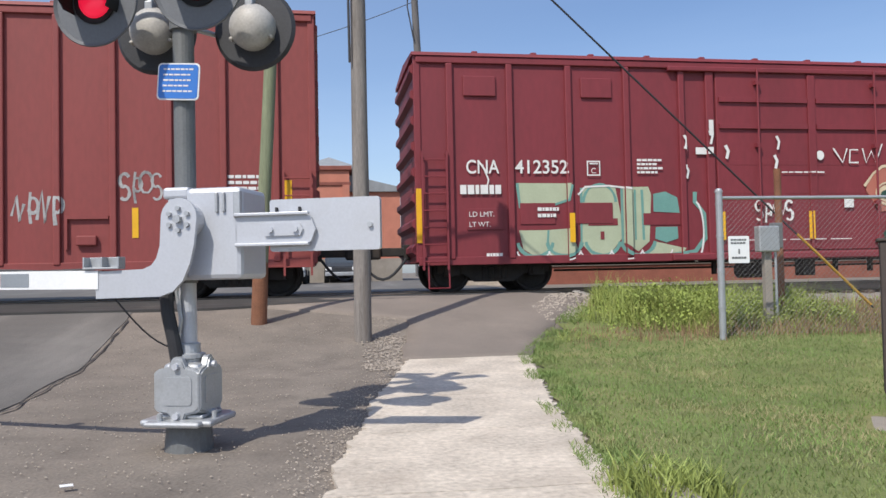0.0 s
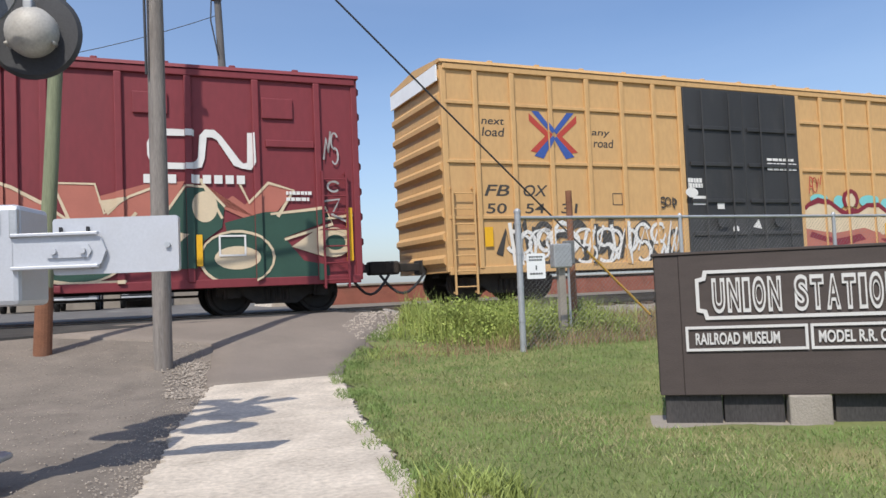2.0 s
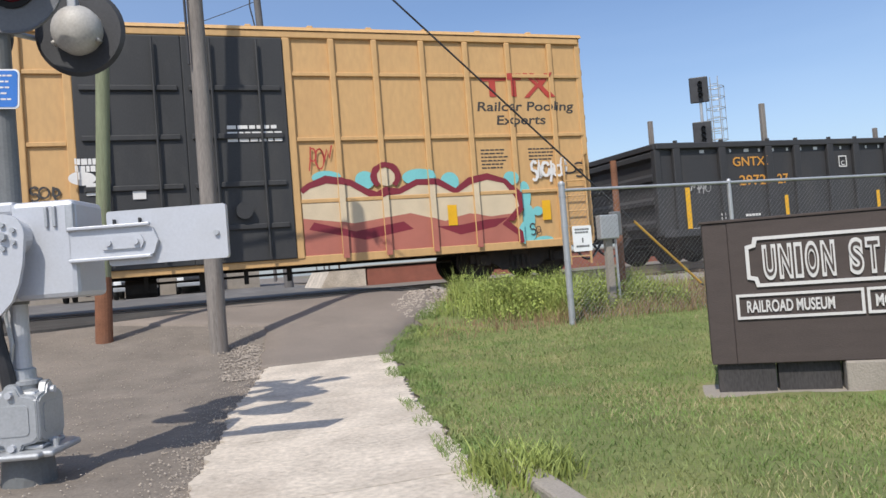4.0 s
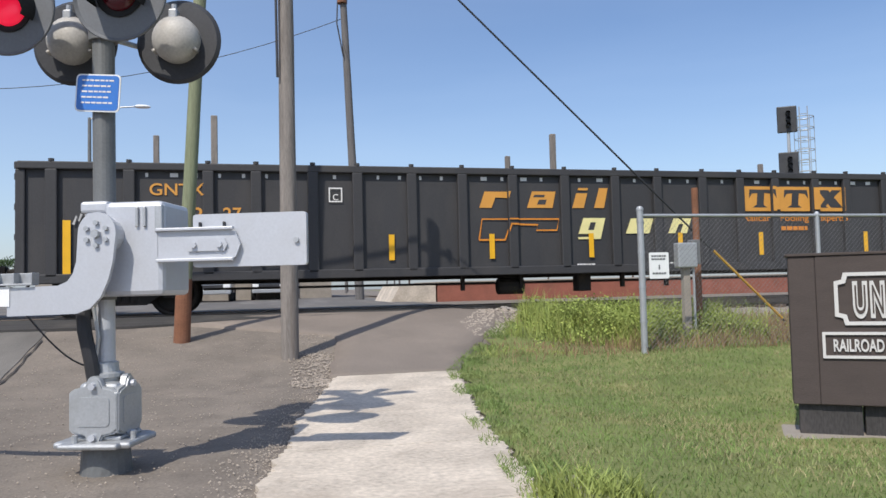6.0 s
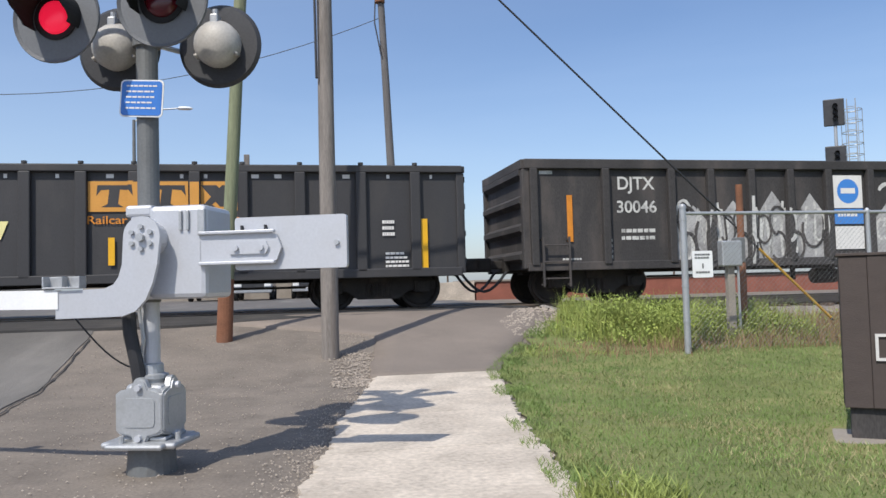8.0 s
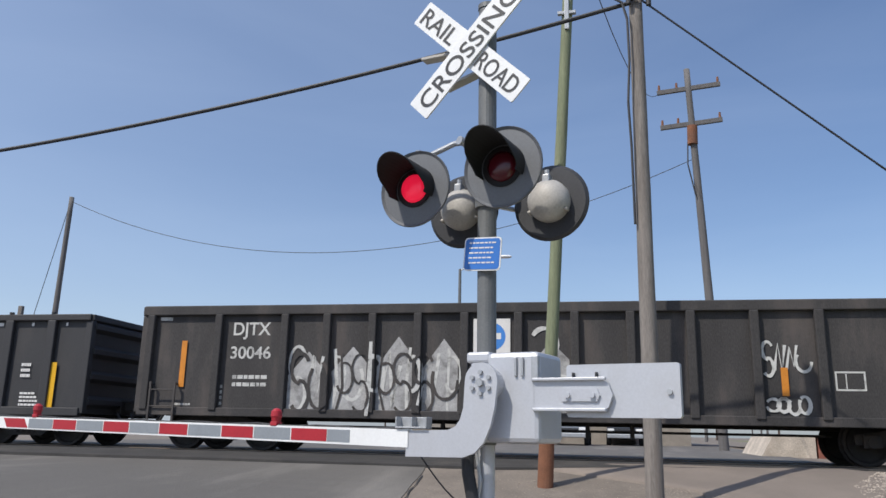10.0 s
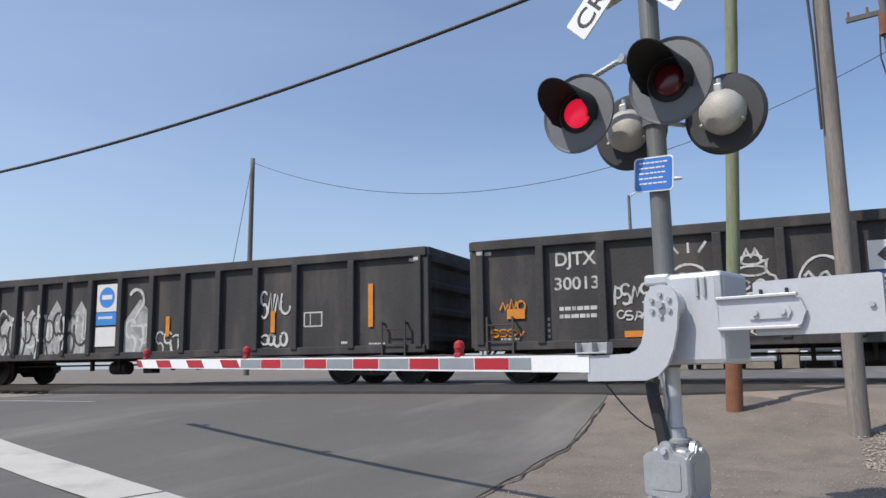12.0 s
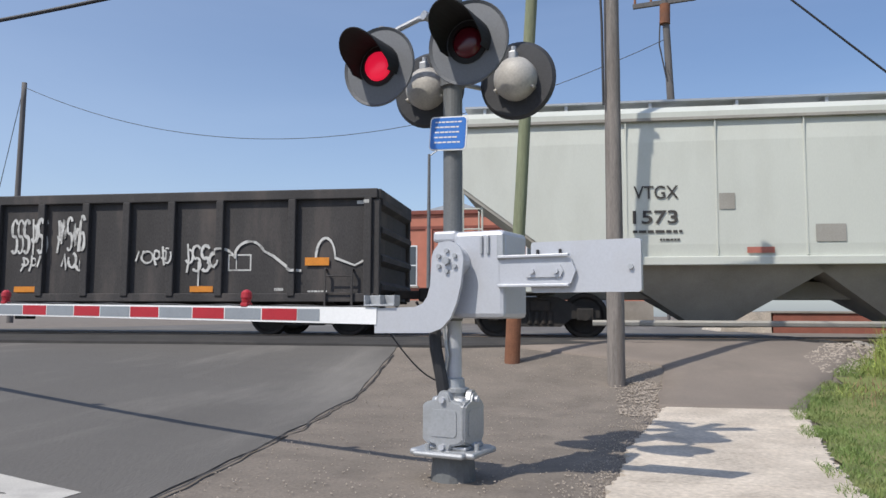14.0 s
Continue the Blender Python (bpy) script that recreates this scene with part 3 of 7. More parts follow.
def build_track():
    track = tagged(new("railway_track"), "steel rails on dark timber sleepers", "railway track", kind="structure")
    track.matrix_basis = TRACK
    for y in (16.28, 17.72):
        bm = bmesh.new()
        prof = [(-0.07, 0.0), (0.07, 0.0), (0.07, 0.012), (0.012, 0.03), (0.012, 0.12), (0.036, 0.13), (0.036, 0.165), (-0.036, 0.165), (-0.036, 0.13), (-0.012, 0.12), (-0.012, 0.03), (-0.07, 0.012)]
        prism(bm, prof, -90, 110, Matrix.Translation((0, y, 0.615)) @ Matrix.Rotation(radians(-90), 4, "Z"))
        part("rail", bm, "rail", track)
    sl = part("sleeper", B(-0.11, 0.11, 15.75, 18.25, 0.44, 0.612, 0.012), "tie", track)
    sl.matrix_basis = pose(5.4, 0, 0)
    for i in range(1, 60):
        twin(sl, pose(5.4 + 0.55 * i, 0, 0))
    for i in range(30):
        twin(sl, pose(-17.1 - 0.55 * i, 0, 0))


build_track()


# ---- the goods train ----
SPEED, RAIL_Z = 7.1, 0.78
CARS = []      # (car, first place of its left end, length)
WHEELSETS = []  # (wheelset, place in its bogie)
SIDE = -1.5    # near face of a car's side, from its centre line


class Painter:
    """Lays flat paint on a car's near side, on the panels and on the faces of the ribs that stand proud of them."""

    def __init__(self, car, ribs, proud):
        self.car, self.lift, self.shift = car, 0.004, 0.0
        self.ribs = sorted((q + (proud,))[:3] for q in ribs)

    def put(self, name, bm, material, label="", lift=None):
        lift = self.lift if lift is None else lift
        self.lift += 0.001 + LAYER[0] * 0.0003
        LAYER[0] = 0
        bmesh.ops.translate(bm, verts=bm.verts, vec=(self.shift, 0, 0))
        us = [v.co.x for v in bm.verts]
        lo, hi = min(us), max(us)
        spans, at = [], lo - 1
        for a, b, out in self.ribs:
            if b > lo and a < hi:
                spans += [(at, a, 0.0), (a, b, out)]
                at = b
        spans.append((at, hi + 1, 0.0))
        res = bmesh.new()
        for a, b, d in spans:
            c = bm.copy()
            for x, nrm in ((a, -1), (b, 1)):
                if not c.faces:
                    break
                bmesh.ops.bisect_plane(c, geom=list(c.verts) + list(c.edges) + list(c.faces), plane_co=(x, 0, 0), plane_no=(nrm, 0, 0), clear_outer=True)
            if c.faces:
                bmesh.ops.translate(c, verts=c.verts, vec=(0, SIDE - d - lift, 0))
                me = bpy.data.meshes.new("paint_piece")
                c.to_mesh(me)
                res.from_mesh(me)
                bpy.data.meshes.remove(me)
            c.free()
        bm.free()
        return tagged(part(name, res, material, self.car, label), kind="stuff" if name in ("stencil", "car_lettering", "graffiti_tag", "lashing_slot", "graffiti", "company_mark", "placard") else "")


def bogie(car, u):
    """A two-axle freight bogie: side frames, bolster, springs and turning wheelsets."""
    t = new("bogie")
    t.parent, t.matrix_basis = car, pose(u, 0, 0)
    side = [(-1.15, 0.38), (-1.15, 0.55), (-0.7, 0.62), (-0.35, 0.78), (0.35, 0.78), (0.7, 0.62), (1.15, 0.55), (1.15, 0.38), (0.62, 0.36), (0.4, 0.2), (-0.4, 0.2), (-0.62, 0.36)]
    for y in (-1.07, 0.97):
        bm = prism(bmesh.new(), side, y, y + 0.1)
        for x in (-0.87, 0.87):
            box(bm, x - 0.16, x + 0.16, y - 0.06, y + 0.14, 0.32, 0.56, 0.02)
            tube(bm, (x, y - 0.09, 0.42), (x, y - 0.02, 0.42), 0.1, seg=10)
        part("side_frame", bm, "truck", t)
        for x in (-0.2, -0.07, 0.07, 0.2):
            part("spring", T((x, y + 0.01, 0.26), (x, y + 0.01, 0.5), 0.055, seg=8), "truck", t)
    part("bolster", B(-0.2, 0.2, -1.1, 1.1, 0.5, 0.72, 0.02), "truck", t)
    for x in (-0.87, 0.87):
        bm = bmesh.new()
        tube(bm, (0, -0.95, 0), (0, 0.95, 0), 0.075, seg=10)
        for s in (-1, 1):
            lathe(bm, [(0.0, -0.02), (0.09, -0.02), (0.12, 0.02), (0.33, 0.03), (0.37, -0.02), (0.42, -0.02), (0.425, 0.09), (0.455, 0.105), (0.455, 0.13), (0.36, 0.13), (0.32, 0.1), (0.1, 0.1), (0.0, 0.1)],
                  facing((0, s * 0.79, 0), (0, -s, 0)), 28)
        ws = part("wheelset", bm, "truck", t, "dark steel wheels on an axle")
        ws.matrix_basis = pose(x, 0, 0.42)
        WHEELSETS.append((ws, x))
    return t


def couplings(car, length):
    for e, s in ((0.0, -1), (length, 1)):
        bm = bmesh.new()
        box(bm, e - 0.12 if s < 0 else e - 0.6, e + 0.6 if s < 0 else e + 0.12, -0.25, 0.25, 0.68, 1.0, 0.02)
        box(bm, *sorted((e, e + s * 0.75)), -0.1, 0.1, 0.76, 0.94, 0.02)
        box(bm, *sorted((e + s * 0.6, e + s * 0.98)), -0.17, 0.13, 0.7, 1.0, 0.05)
        part("coupler", bm, "truck", car)
        bm = bmesh.new()
        hose(bm, [(e + s * (0.1 + 0.12 * i), -0.35 + 0.03 * i, 0.7 - 0.42 * math.sin(math.pi * i / 8)) for i in range(9)], 0.03)
        part("brake_hose", bm, "cable", car)


def under(car, length, z):
    """Centre sill, brake cylinder and rods below the floor."""
    part("centre_sill", B(0.3, length - 0.3, -0.2, 0.2, z - 0.1, z, 0.01), "truck", car)
    bm = bmesh.new()
    tube(bm, (length * 0.42, -0.8, z - 0.28), (length * 0.42 + 0.55, -0.8, z - 0.28), 0.17)
    box(bm, length * 0.5, length * 0.5 + 0.3, -1.1, -0.8, z - 0.42, z - 0.02, 0.02)
    for x in (0.38, 0.44, 0.55, 0.6):
        box(bm, length * x, length * x + 0.08, -1.0, -0.9, z - 0.35, z, 0.01)
    hose(bm, [(3.0, -0.6, z - 0.2), (length - 3, -0.6, z - 0.2)], 0.025)
    part("brake_gear", bm, "truck", car)


def ladder(car, u, w, z0, z1, n, material, y=SIDE, off=0.12):
    bm = bmesh.new()
    for x in (u, u + w):
        box(bm, x - 0.02, x + 0.02, y - off - 0.015, y - off + 0.015, z0, z1)
        for z in (z0 + 0.05, z1 - 0.05):
            box(bm, x - 0.015, x + 0.015, y - off, y, z - 0.02, z + 0.02)
    for i in range(n):
        z = z0 + (z1 - z0) * (i + 0.5) / n
        tube(bm, (u, y - off, z), (u + w, y - off, z), 0.014, seg=6)
    return part("ladder", bm, material, car)


def rib_set(car, ribs, proud, z0, z1, material, name="side_post"):
    """One post to a place, on the near and the far side."""
    base = {}
    for a, b in ribs:
        w = round(b - a, 3)
        for far in (False, True):
            if w not in base:
                bm = B(-w / 2, w / 2, -proud, 0, z0, z1, min(0.02, proud / 3))
                ob = part(name, bm, material, car)
                ob.matrix_basis = pose((a + b) / 2, SIDE, 0)
                base[w] = ob
            else:
                twin(base[w], pose((a + b) / 2, -SIDE if far else SIDE, 0, 0, 0, 180 if far else 0))


def end_wall(car, u, s, top, bot, material, n, proud=0.09):
    """A car's end with pressed horizontal ribs."""
    part("end_wall", B(*sorted((u, u + s * 0.08)), SIDE + 0.01, -SIDE - 0.01, bot, top), material, car)
    for i in range(n):
        z = bot + 0.25 + (top - bot - 0.45) * i / (n - 1)
        bm = bmesh.new()
        prism(bm, [(0, -0.13), (-proud, -0.05), (-proud, 0.05), (0, 0.13)], SIDE + 0.06, -SIDE - 0.06)
        ob = part("end_rib", bm, material, car)
        ob.matrix_basis = pose(u, 0, z, 0, 0, 0 if s > 0 else 180)


def new_car(name, label, u0, length):
    car = thing(name, label, "railway wagon", (u0, 17.0, RAIL_Z), group="wagons of the train")
    CARS.append((car, u0, length))
    couplings(car, length)
    bogie(car, 1.6)
    bogie(car, length - 1.6)
    return car


def boxcar(name, label, u0, length, top, bot, ribs, material, end_n, roof_mat, door=None):
    car = new_car(name, label, u0, length)
    proud = 0.07
    for s in (-1, 1):
        bm = B(0.0, length, *sorted((s * 1.5, s * 1.46)), bot, top - 0.04)
        part("side_wall", bm, material, car)
    part("floor", B(0.05, length - 0.05, -1.45, 1.45, bot, bot + 0.12), material, car)
    end_wall(car, 0.0, 1, top - 0.1, bot, material, end_n)
    end_wall(car, length, -1, top - 0.1, bot, material, end_n)
    part("corner_post", B(-0.03, 0.1, SIDE - 0.03, SIDE + 0.09, bot, top - 0.05, 0.015), material, car)
    part("corner_post", B(length - 0.1, length + 0.03, SIDE - 0.03, SIDE + 0.09, bot, top - 0.05, 0.015), material, car)
    bm = bmesh.new()
    prism(bm, [(-1.58, top - 0.06), (-1.55, top + 0.01), (0, top + 0.14), (1.55, top + 0.01), (1.58, top - 0.06)], -0.06, length + 0.06, Matrix.Rotation(radians(-90), 4, "Z"))
    roof = part("roof", bm, roof_mat, car)
    rib = part("roof_rib", B(-0.06, 0.06, -1.52, 1.52, top + 0.0, top + 0.06, 0.02), roof_mat, roof)
    rib.matrix_basis = pose(length / 14, 0, 0)
    for i in range(2, 14):
        twin(rib, pose(length * i / 14, 0, 0))
    bm = bmesh.new()
    box(bm, 0.02, length - 0.02, SIDE - 0.06, SIDE, top - 0.2, top - 0.07, 0.015)
    part("top_chord", bm, material, car)
    part("side_sill", B(0.02, length - 0.02, SIDE - 0.05, SIDE + 0.05, bot - 0.06, bot + 0.1, 0.01), material, car)
    rib_set(car, ribs, proud, bot + 0.05, top - 0.2, material)
    under(car, length, bot)
    return car, Painter(car, ribs, proud)


def yellow_marks(p, places, z0=0.95, h=0.55, w=0.11, material="ystripe"):
    for u in places:
        p.put("reflector", flat(bmesh.new(), [(u, z0), (u + w, z0), (u + w, z0 + h), (u, z0 + h)]), material)


def rect(u, z, w, h):
    return [(u, z), (u + w, z), (u + w, z + h), (u, z + h)]


def frame_mark(bm, u, z, w, h, t=0.03):
    for q in (rect(u, z, w, t), rect(u, z + h - t, w, t), rect(u, z + t, t, h - 2 * t), rect(u + w - t, z + t, t, h - 2 * t)):
        flat(bm, q)
    return bm


def wagon_brown():
    L = 16.2
    ribs = [(u - 0.06, u + 0.06) for u in (0.7, 1.6, 2.6, 3.55, 4.5, 5.45, 10.68, 11.62, 12.58, 14.53, 15.49)] + [(13.5, 13.62)]
    car, p = boxcar("boxcar", "tall rust-brown steel boxcar with graffiti tags", -15.95, L, 5.42, 0.62, ribs, "boxbrown", 9, "boxbrown")
    part("plug_door", B(6.2, 10.0, SIDE - 0.1, SIDE, 0.75, 5.1, 0.03), "boxbrown", car)
    p.put("graffiti_tag", scribble(bmesh.new(), 10.85, 1.45, 0.85, 0.55, 4, 4, 0.05), "psilver", "sprayed white tag")
    p.put("graffiti_tag", scribble(bmesh.new(), 12.68, 1.85, 0.75, 0.5, 9, 4, 0.05), "psilver", "sprayed white tag")
    yellow_marks(p, (12.9,), 1.15, 0.55)
    yellow_marks(p, (15.62,), 1.3, 0.9, 0.15)
    b = bmesh.new()
    bars(b, 14.6, 2.3, 0.75, 0.55, 5, seed=3)
    bars(b, 13.7, 2.3, 0.3, 0.55, 5, seed=4)
    p.put("stencil", b, "pwhite")
    b = bmesh.new()
    frame_mark(b, 14.65, 1.1, 0.62, 0.42)
    p.put("stencil", b, "pwhite")
    bm = bmesh.new()
    box(bm, 11.75, 12.5, SIDE - 0.06, SIDE, 1.5, 1.56)
    box(bm, 11.75, 11.8, SIDE - 0.06, SIDE, 0.95, 1.5)
    box(bm, 11.95, 12.3, SIDE - 0.09, SIDE, 1.02, 1.2, 0.02)
    part("placard_bracket", bm, "boxbrown", car)
    ladder(car, 15.62, 0.5, 0.4, 2.4, 6, "boxbrown")


def wagon_maroon():
    L = 16.8
    us = (0.67, 1.87, 3.08, 4.3, 5.49, 11.19, 12.38, 13.57, 14.8, 15.99)
    ribs = [(u - 0.065, u + 0.065) for u in us] + [(6.02, 6.2), (10.61, 10.8)]
    car, p = boxcar("boxcar", "maroon steel boxcar with white lettering and bright graffiti", 2.19, L, 4.69, 0.6, ribs, "boxred", 8, "boxred")
    p.ribs = sorted(p.ribs + [(6.25, 8.31, 0.052), (8.31, 8.48, 0.092), (8.48, 10.57, 0.052)])
    door = part("sliding_door", B(6.25, 10.57, SIDE - 0.05, SIDE, 0.72, 4.45, 0.015), "boxred", car)
    for z in (1.25, 1.95, 2.55, 3.3, 3.85):
        d = 0.1 if z > 3 else 0.054
        bm = B(6.3, 8.29, SIDE - d, SIDE - 0.02, z - 0.05, z + 0.05, 0.002)
        part("door_beam", bm, "boxred", door)
        part("door_beam", B(8.5, 10.48, SIDE - d, SIDE - 0.02, z - 0.05, z + 0.05, 0.002), "boxred", door)
    for u in (7.14, 9.84):
        bm = bmesh.new()
        tube(bm, (u, SIDE - 0.14, 0.7), (u, SIDE - 0.14, 4.5), 0.022, seg=8)
        for z in (0.9, 1.7, 2.9, 4.2):
            box(bm, u - 0.05, u + 0.05, SIDE - 0.16, SIDE - 0.05, z - 0.04, z + 0.04)
        part("lock_rod", bm, "boxred", door)
    part("door_post", B(8.31, 8.48, SIDE - 0.09, SIDE - 0.05, 0.75, 4.4, 0.01), "boxred", door)
    part("door_track", B(5.2, 11.42, SIDE - 0.12, SIDE, 0.55, 0.68, 0.02), "boxred", car)
    part("upper_track", B(5.2, 11.42, SIDE - 0.12, SIDE, 4.42, 4.52, 0.02), "boxred", car)
    for u, z, w in ((0.95, 3.85, 0.65), (3.35, 3.85, 0.65), (12.62, 3.75, 0.6), (14.92, 3.75, 0.6)):
        part("stiffener_plate", B(u, u + w, SIDE - 0.05, SIDE, z, z + 0.4, 0.015), "boxred", car)
    part("stiffener_plate", B(14.98, 15.92, SIDE - 0.05, SIDE, 3.2, 3.34, 0.015), "boxred", car)
    for u, z in ((0.98, 1.22), (2.05, 1.32), (3.25, 1.32)):
        part("data_panel", B(u, u + 0.72, SIDE - 0.02, SIDE, z, z + 0.42, 0.005), "boxred", car)
    ladder(car, 0.1, 0.48, 0.45, 2.75, 7, "boxred")
    ladder(car, 16.04, 0.48, 0.45, 2.75, 7, "boxred")
    bm = bmesh.new()
    hose(bm, [(0.2, SIDE - 0.05, 0.6), (0.2, SIDE - 0.1, 0.1), (0.6, SIDE - 0.1, 0.1), (0.6, SIDE - 0.05, 0.6)], 0.02)
    part("step_stirrup", bm, "boxred", car)
    # graffiti at the front half: pale letters with teal edges
    b = bmesh.new()
    for q in ([(2.0, 2.14), (3.1, 2.13), (3.06, 1.8), (2.66, 1.66), (2.2, 1.6), (2.06, 1.68)], [(2.02, 1.2), (2.57, 1.2), (3.07, 1.23), (3.24, 0.78), (2.9, 0.68), (2.35, 0.67), (2.1, 0.83)],
              [(3.33, 2.04), (3.68, 2.12), (4.04, 2.04), (4.14, 1.5), (4.15, 1.01), (3.9, 0.72), (3.5, 0.7), (3.28, 0.95)], [(4.2, 2.05), (4.74, 2.06), (4.8, 1.9), (4.74, 0.95), (4.5, 0.75), (4.2, 0.93)], [(4.84, 0.95), (5.5, 0.8), (5.4, 0.68), (4.7, 0.68)]):
        flat(b, q)
    p.put("graffiti", b, "ppale", "pale green and teal sprayed letters")
    b = bmesh.new()
    for u in (2.35, 2.95, 3.75, 4.5):
        stroke(b, curl(u, 0.98, 0.36, 0.3, 185, 355), 0.07)
    for pts in ([(2.0, 2.14), (2.05, 1.66), (2.5, 1.62), (3.05, 1.8), (3.12, 2.1)], [(3.32, 2.04), (3.3, 0.95)], curl(3.7, 1.75, 0.34, 0.36, 180, 0), [(4.17, 2.05), (4.17, 0.9)], [(4.45, 2.0), (4.45, 0.98)], [(4.6, 2.0), (4.62, 0.98)], [(2.62, 1.2), (2.6, 0.95)]):
        stroke(b, pts, 0.05)
    flat(b, [(4.84, 1.55), (5.41, 1.52), (5.36, 1.84), (5.1, 1.96), (4.84, 1.91)])
    flat(b, [(4.86, 1.0), (5.1, 0.92), (5.36, 1.0), (5.35, 1.24), (4.88, 1.24)])
    stroke(b, [(5.75, 1.95), (5.74, 1.75), (5.95, 1.5), (5.95, 1.0), (5.72, 0.72), (5.1, 0.65)], 0.09)
    p.put("graffiti", b, "pteal", "teal sprayed outlines")
    b = bmesh.new()
    flat(b, rect(3.45, 1.28, 0.62, 0.14))
    flat(b, rect(3.7, 1.0, 0.08, 0.16))
    flat(b, rect(4.62, 1.28, 0.8, 0.24))
    p.put("graffiti", b, "boxred", "maroon gaps in the sprayed letters")
    b = bmesh.new()
    stroke(b, curl(5.72, 1.15, 0.2, 0.62, 75, -95), 0.035)
    stroke(b, [(3.25, 1.9), (3.4, 2.06), (3.9, 2.08), (4.4, 2.02)], 0.04)
    for i in range(5):
        stroke(b, curl(2.3 + 0.65 * i, 0.8, 0.33, 0.2, 185, 355), 0.03)
    p.put("graffiti", b, "pwhite", "white sprayed highlights")
    # green and cream piece on the rear half
    b = bmesh.new()
    for q in ([(9.6, 1.97), (9.79, 2.36), (10.31, 2.5), (10.69, 2.39), (11.53, 1.79), (11.6, 1.58), (11.05, 1.56), (10.51, 1.57), (9.92, 1.5)],
              [(11.31, 2.46), (11.98, 2.43), (12.1, 1.94), (12.53, 2.23), (12.79, 2.31), (12.43, 1.77), (11.64, 1.54)],
              [(12.03, 2.23), (12.88, 2.48), (13.49, 2.52), (13.26, 2.1), (12.76, 1.52), (12.42, 1.61)],
              [(13.76, 2.52), (14.1, 2.09), (14.34, 2.26), (14.56, 2.09), (15.01, 2.51), (15.49, 2.35), (15.12, 1.91), (14.55, 1.83), (14.19, 2.0)]):
        flat(b, q)
    p.put("graffiti", b, "ppink", "salmon sprayed fills")
    b = bmesh.new()
    for q in ([(9.98, 1.04), (10.21, 1.34), (10.58, 1.41), (10.93, 1.32), (10.87, 0.89), (10.05, 0.89)],
              ellipse(11.67, 1.18, 0.82, 0.50),
              [(12.41, 1.36), (12.83, 1.27), (13.12, 1.93), (13.49, 2.39), (13.85, 2.42), (14.19, 2.09), (14.13, 1.66), (13.8, 1.41), (13.68, 0.91), (12.4, 0.91)],
              ellipse(14.4, 1.09, 0.70, 0.52),
              [(14.18, 1.75), (14.93, 1.95), (16.11, 1.99), (16.25, 1.8), (15.29, 1.46), (15.65, 1.01), (16.14, 0.9), (16.17, 0.62), (14.95, 0.62), (14.25, 1.4)]):
        flat(b, q)
    p.put("graffiti", b, "pgreen", "dark green sprayed letter forms")
    b = bmesh.new()
    for q in (ellipse(10.15, 1.89, 0.26, 0.19),
              [(10.55, 1.72), (10.79, 1.78), (11.05, 1.62), (10.74, 1.48), (10.55, 1.53)],
              ellipse(11.67, 1.18, 0.40, 0.24),
              [(12.38, 1.65), (12.6, 1.81), (12.93, 1.68), (13.54, 1.54), (13.26, 1.3), (12.75, 1.31)],
              ellipse(13.83, 2.05, 0.23, 0.29),
              [(15.42, 1.28), (15.88, 1.58), (16.59, 1.62), (16.61, 1.16), (16.05, 1.07)],
              ellipse(14.4, 1.09, 0.42, 0.22),
              [(12.03, 2.15), (12.53, 2.23), (12.18, 1.9)]):
        flat(b, q)
    p.put("graffiti", b, "pcream", "cream sprayed fills")
    b = bmesh.new()
    for q in (ellipse(10.11, 1.87, 0.16, 0.10),
              ellipse(11.63, 1.16, 0.22, 0.09),
              ellipse(16.29, 1.35, 0.20, 0.15)):
        flat(b, q)
    p.put("graffiti", b, "pgreen", "dark green sprayed cores")
    b = bmesh.new()
    for pts in ([(9.57, 2.05), (9.79, 2.32), (10.01, 2.47), (10.35, 2.5), (10.69, 2.37), (11.14, 2.11), (11.57, 1.79)],
              [(11.57, 1.79), (11.31, 2.46), (11.98, 2.45), (12.12, 1.93), (12.53, 2.23), (13.14, 2.48)],
              [(12.37, 1.36), (12.43, 1.69), (12.65, 1.94)],
              [(12.84, 1.52), (13.26, 2.1), (13.49, 2.44), (13.85, 2.42), (14.19, 2.05)],
              [(13.76, 2.57), (14.14, 1.83)],
              [(14.45, 2.53), (14.64, 2.13), (15.01, 2.51), (15.49, 2.37), (15.17, 1.86)],
              [(15.03, 1.91), (16.11, 2.03), (16.24, 1.71), (15.29, 1.42)],
              [(16.1, 1.81), (16.66, 1.89)],
              [(10.38, 0.76), (10.95, 0.81), (11.57, 0.7), (12.47, 0.71)]):
        stroke(b, pts, 0.055)
    for q in (ellipse(11.67, 1.18, 0.80, 0.48), ellipse(11.67, 1.18, 0.45, 0.27), ellipse(14.4, 1.09, 0.68, 0.50), ellipse(16.25, 1.35, 0.33, 0.27), ellipse(10.15, 1.89, 0.31, 0.24)):
        stroke(b, q + q[:1], 0.045)
    p.put("graffiti", b, "pcream", "cream sprayed outlines")
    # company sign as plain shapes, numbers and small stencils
    b = bmesh.new()
    stroke(b, [(13.67, 3.42), (13.09, 3.42), (12.97, 3.36), (12.93, 3.2), (12.93, 3), (12.97, 2.86), (13.09, 2.8), (13.62, 2.8), (13.74, 2.84), (13.79, 2.95), (13.83, 3.36), (13.89, 3.42), (14.01, 3.42), (14.12, 3.34), (14.43, 2.88), (14.54, 2.82), (14.66, 2.82), (14.7, 2.9), (14.7, 3.46)], 0.13)
    p.put("company_mark", b, "pwhite", "white winding line mark")
    b = bmesh.new()
    for i in range(9):
        u = 12.78 + 0.205 * i
        if i not in (3,):
            flat(b, rect(u, 2.48, 0.15, 0.16))
    p.put("stencil", b, "pwhite")
    b = bmesh.new()
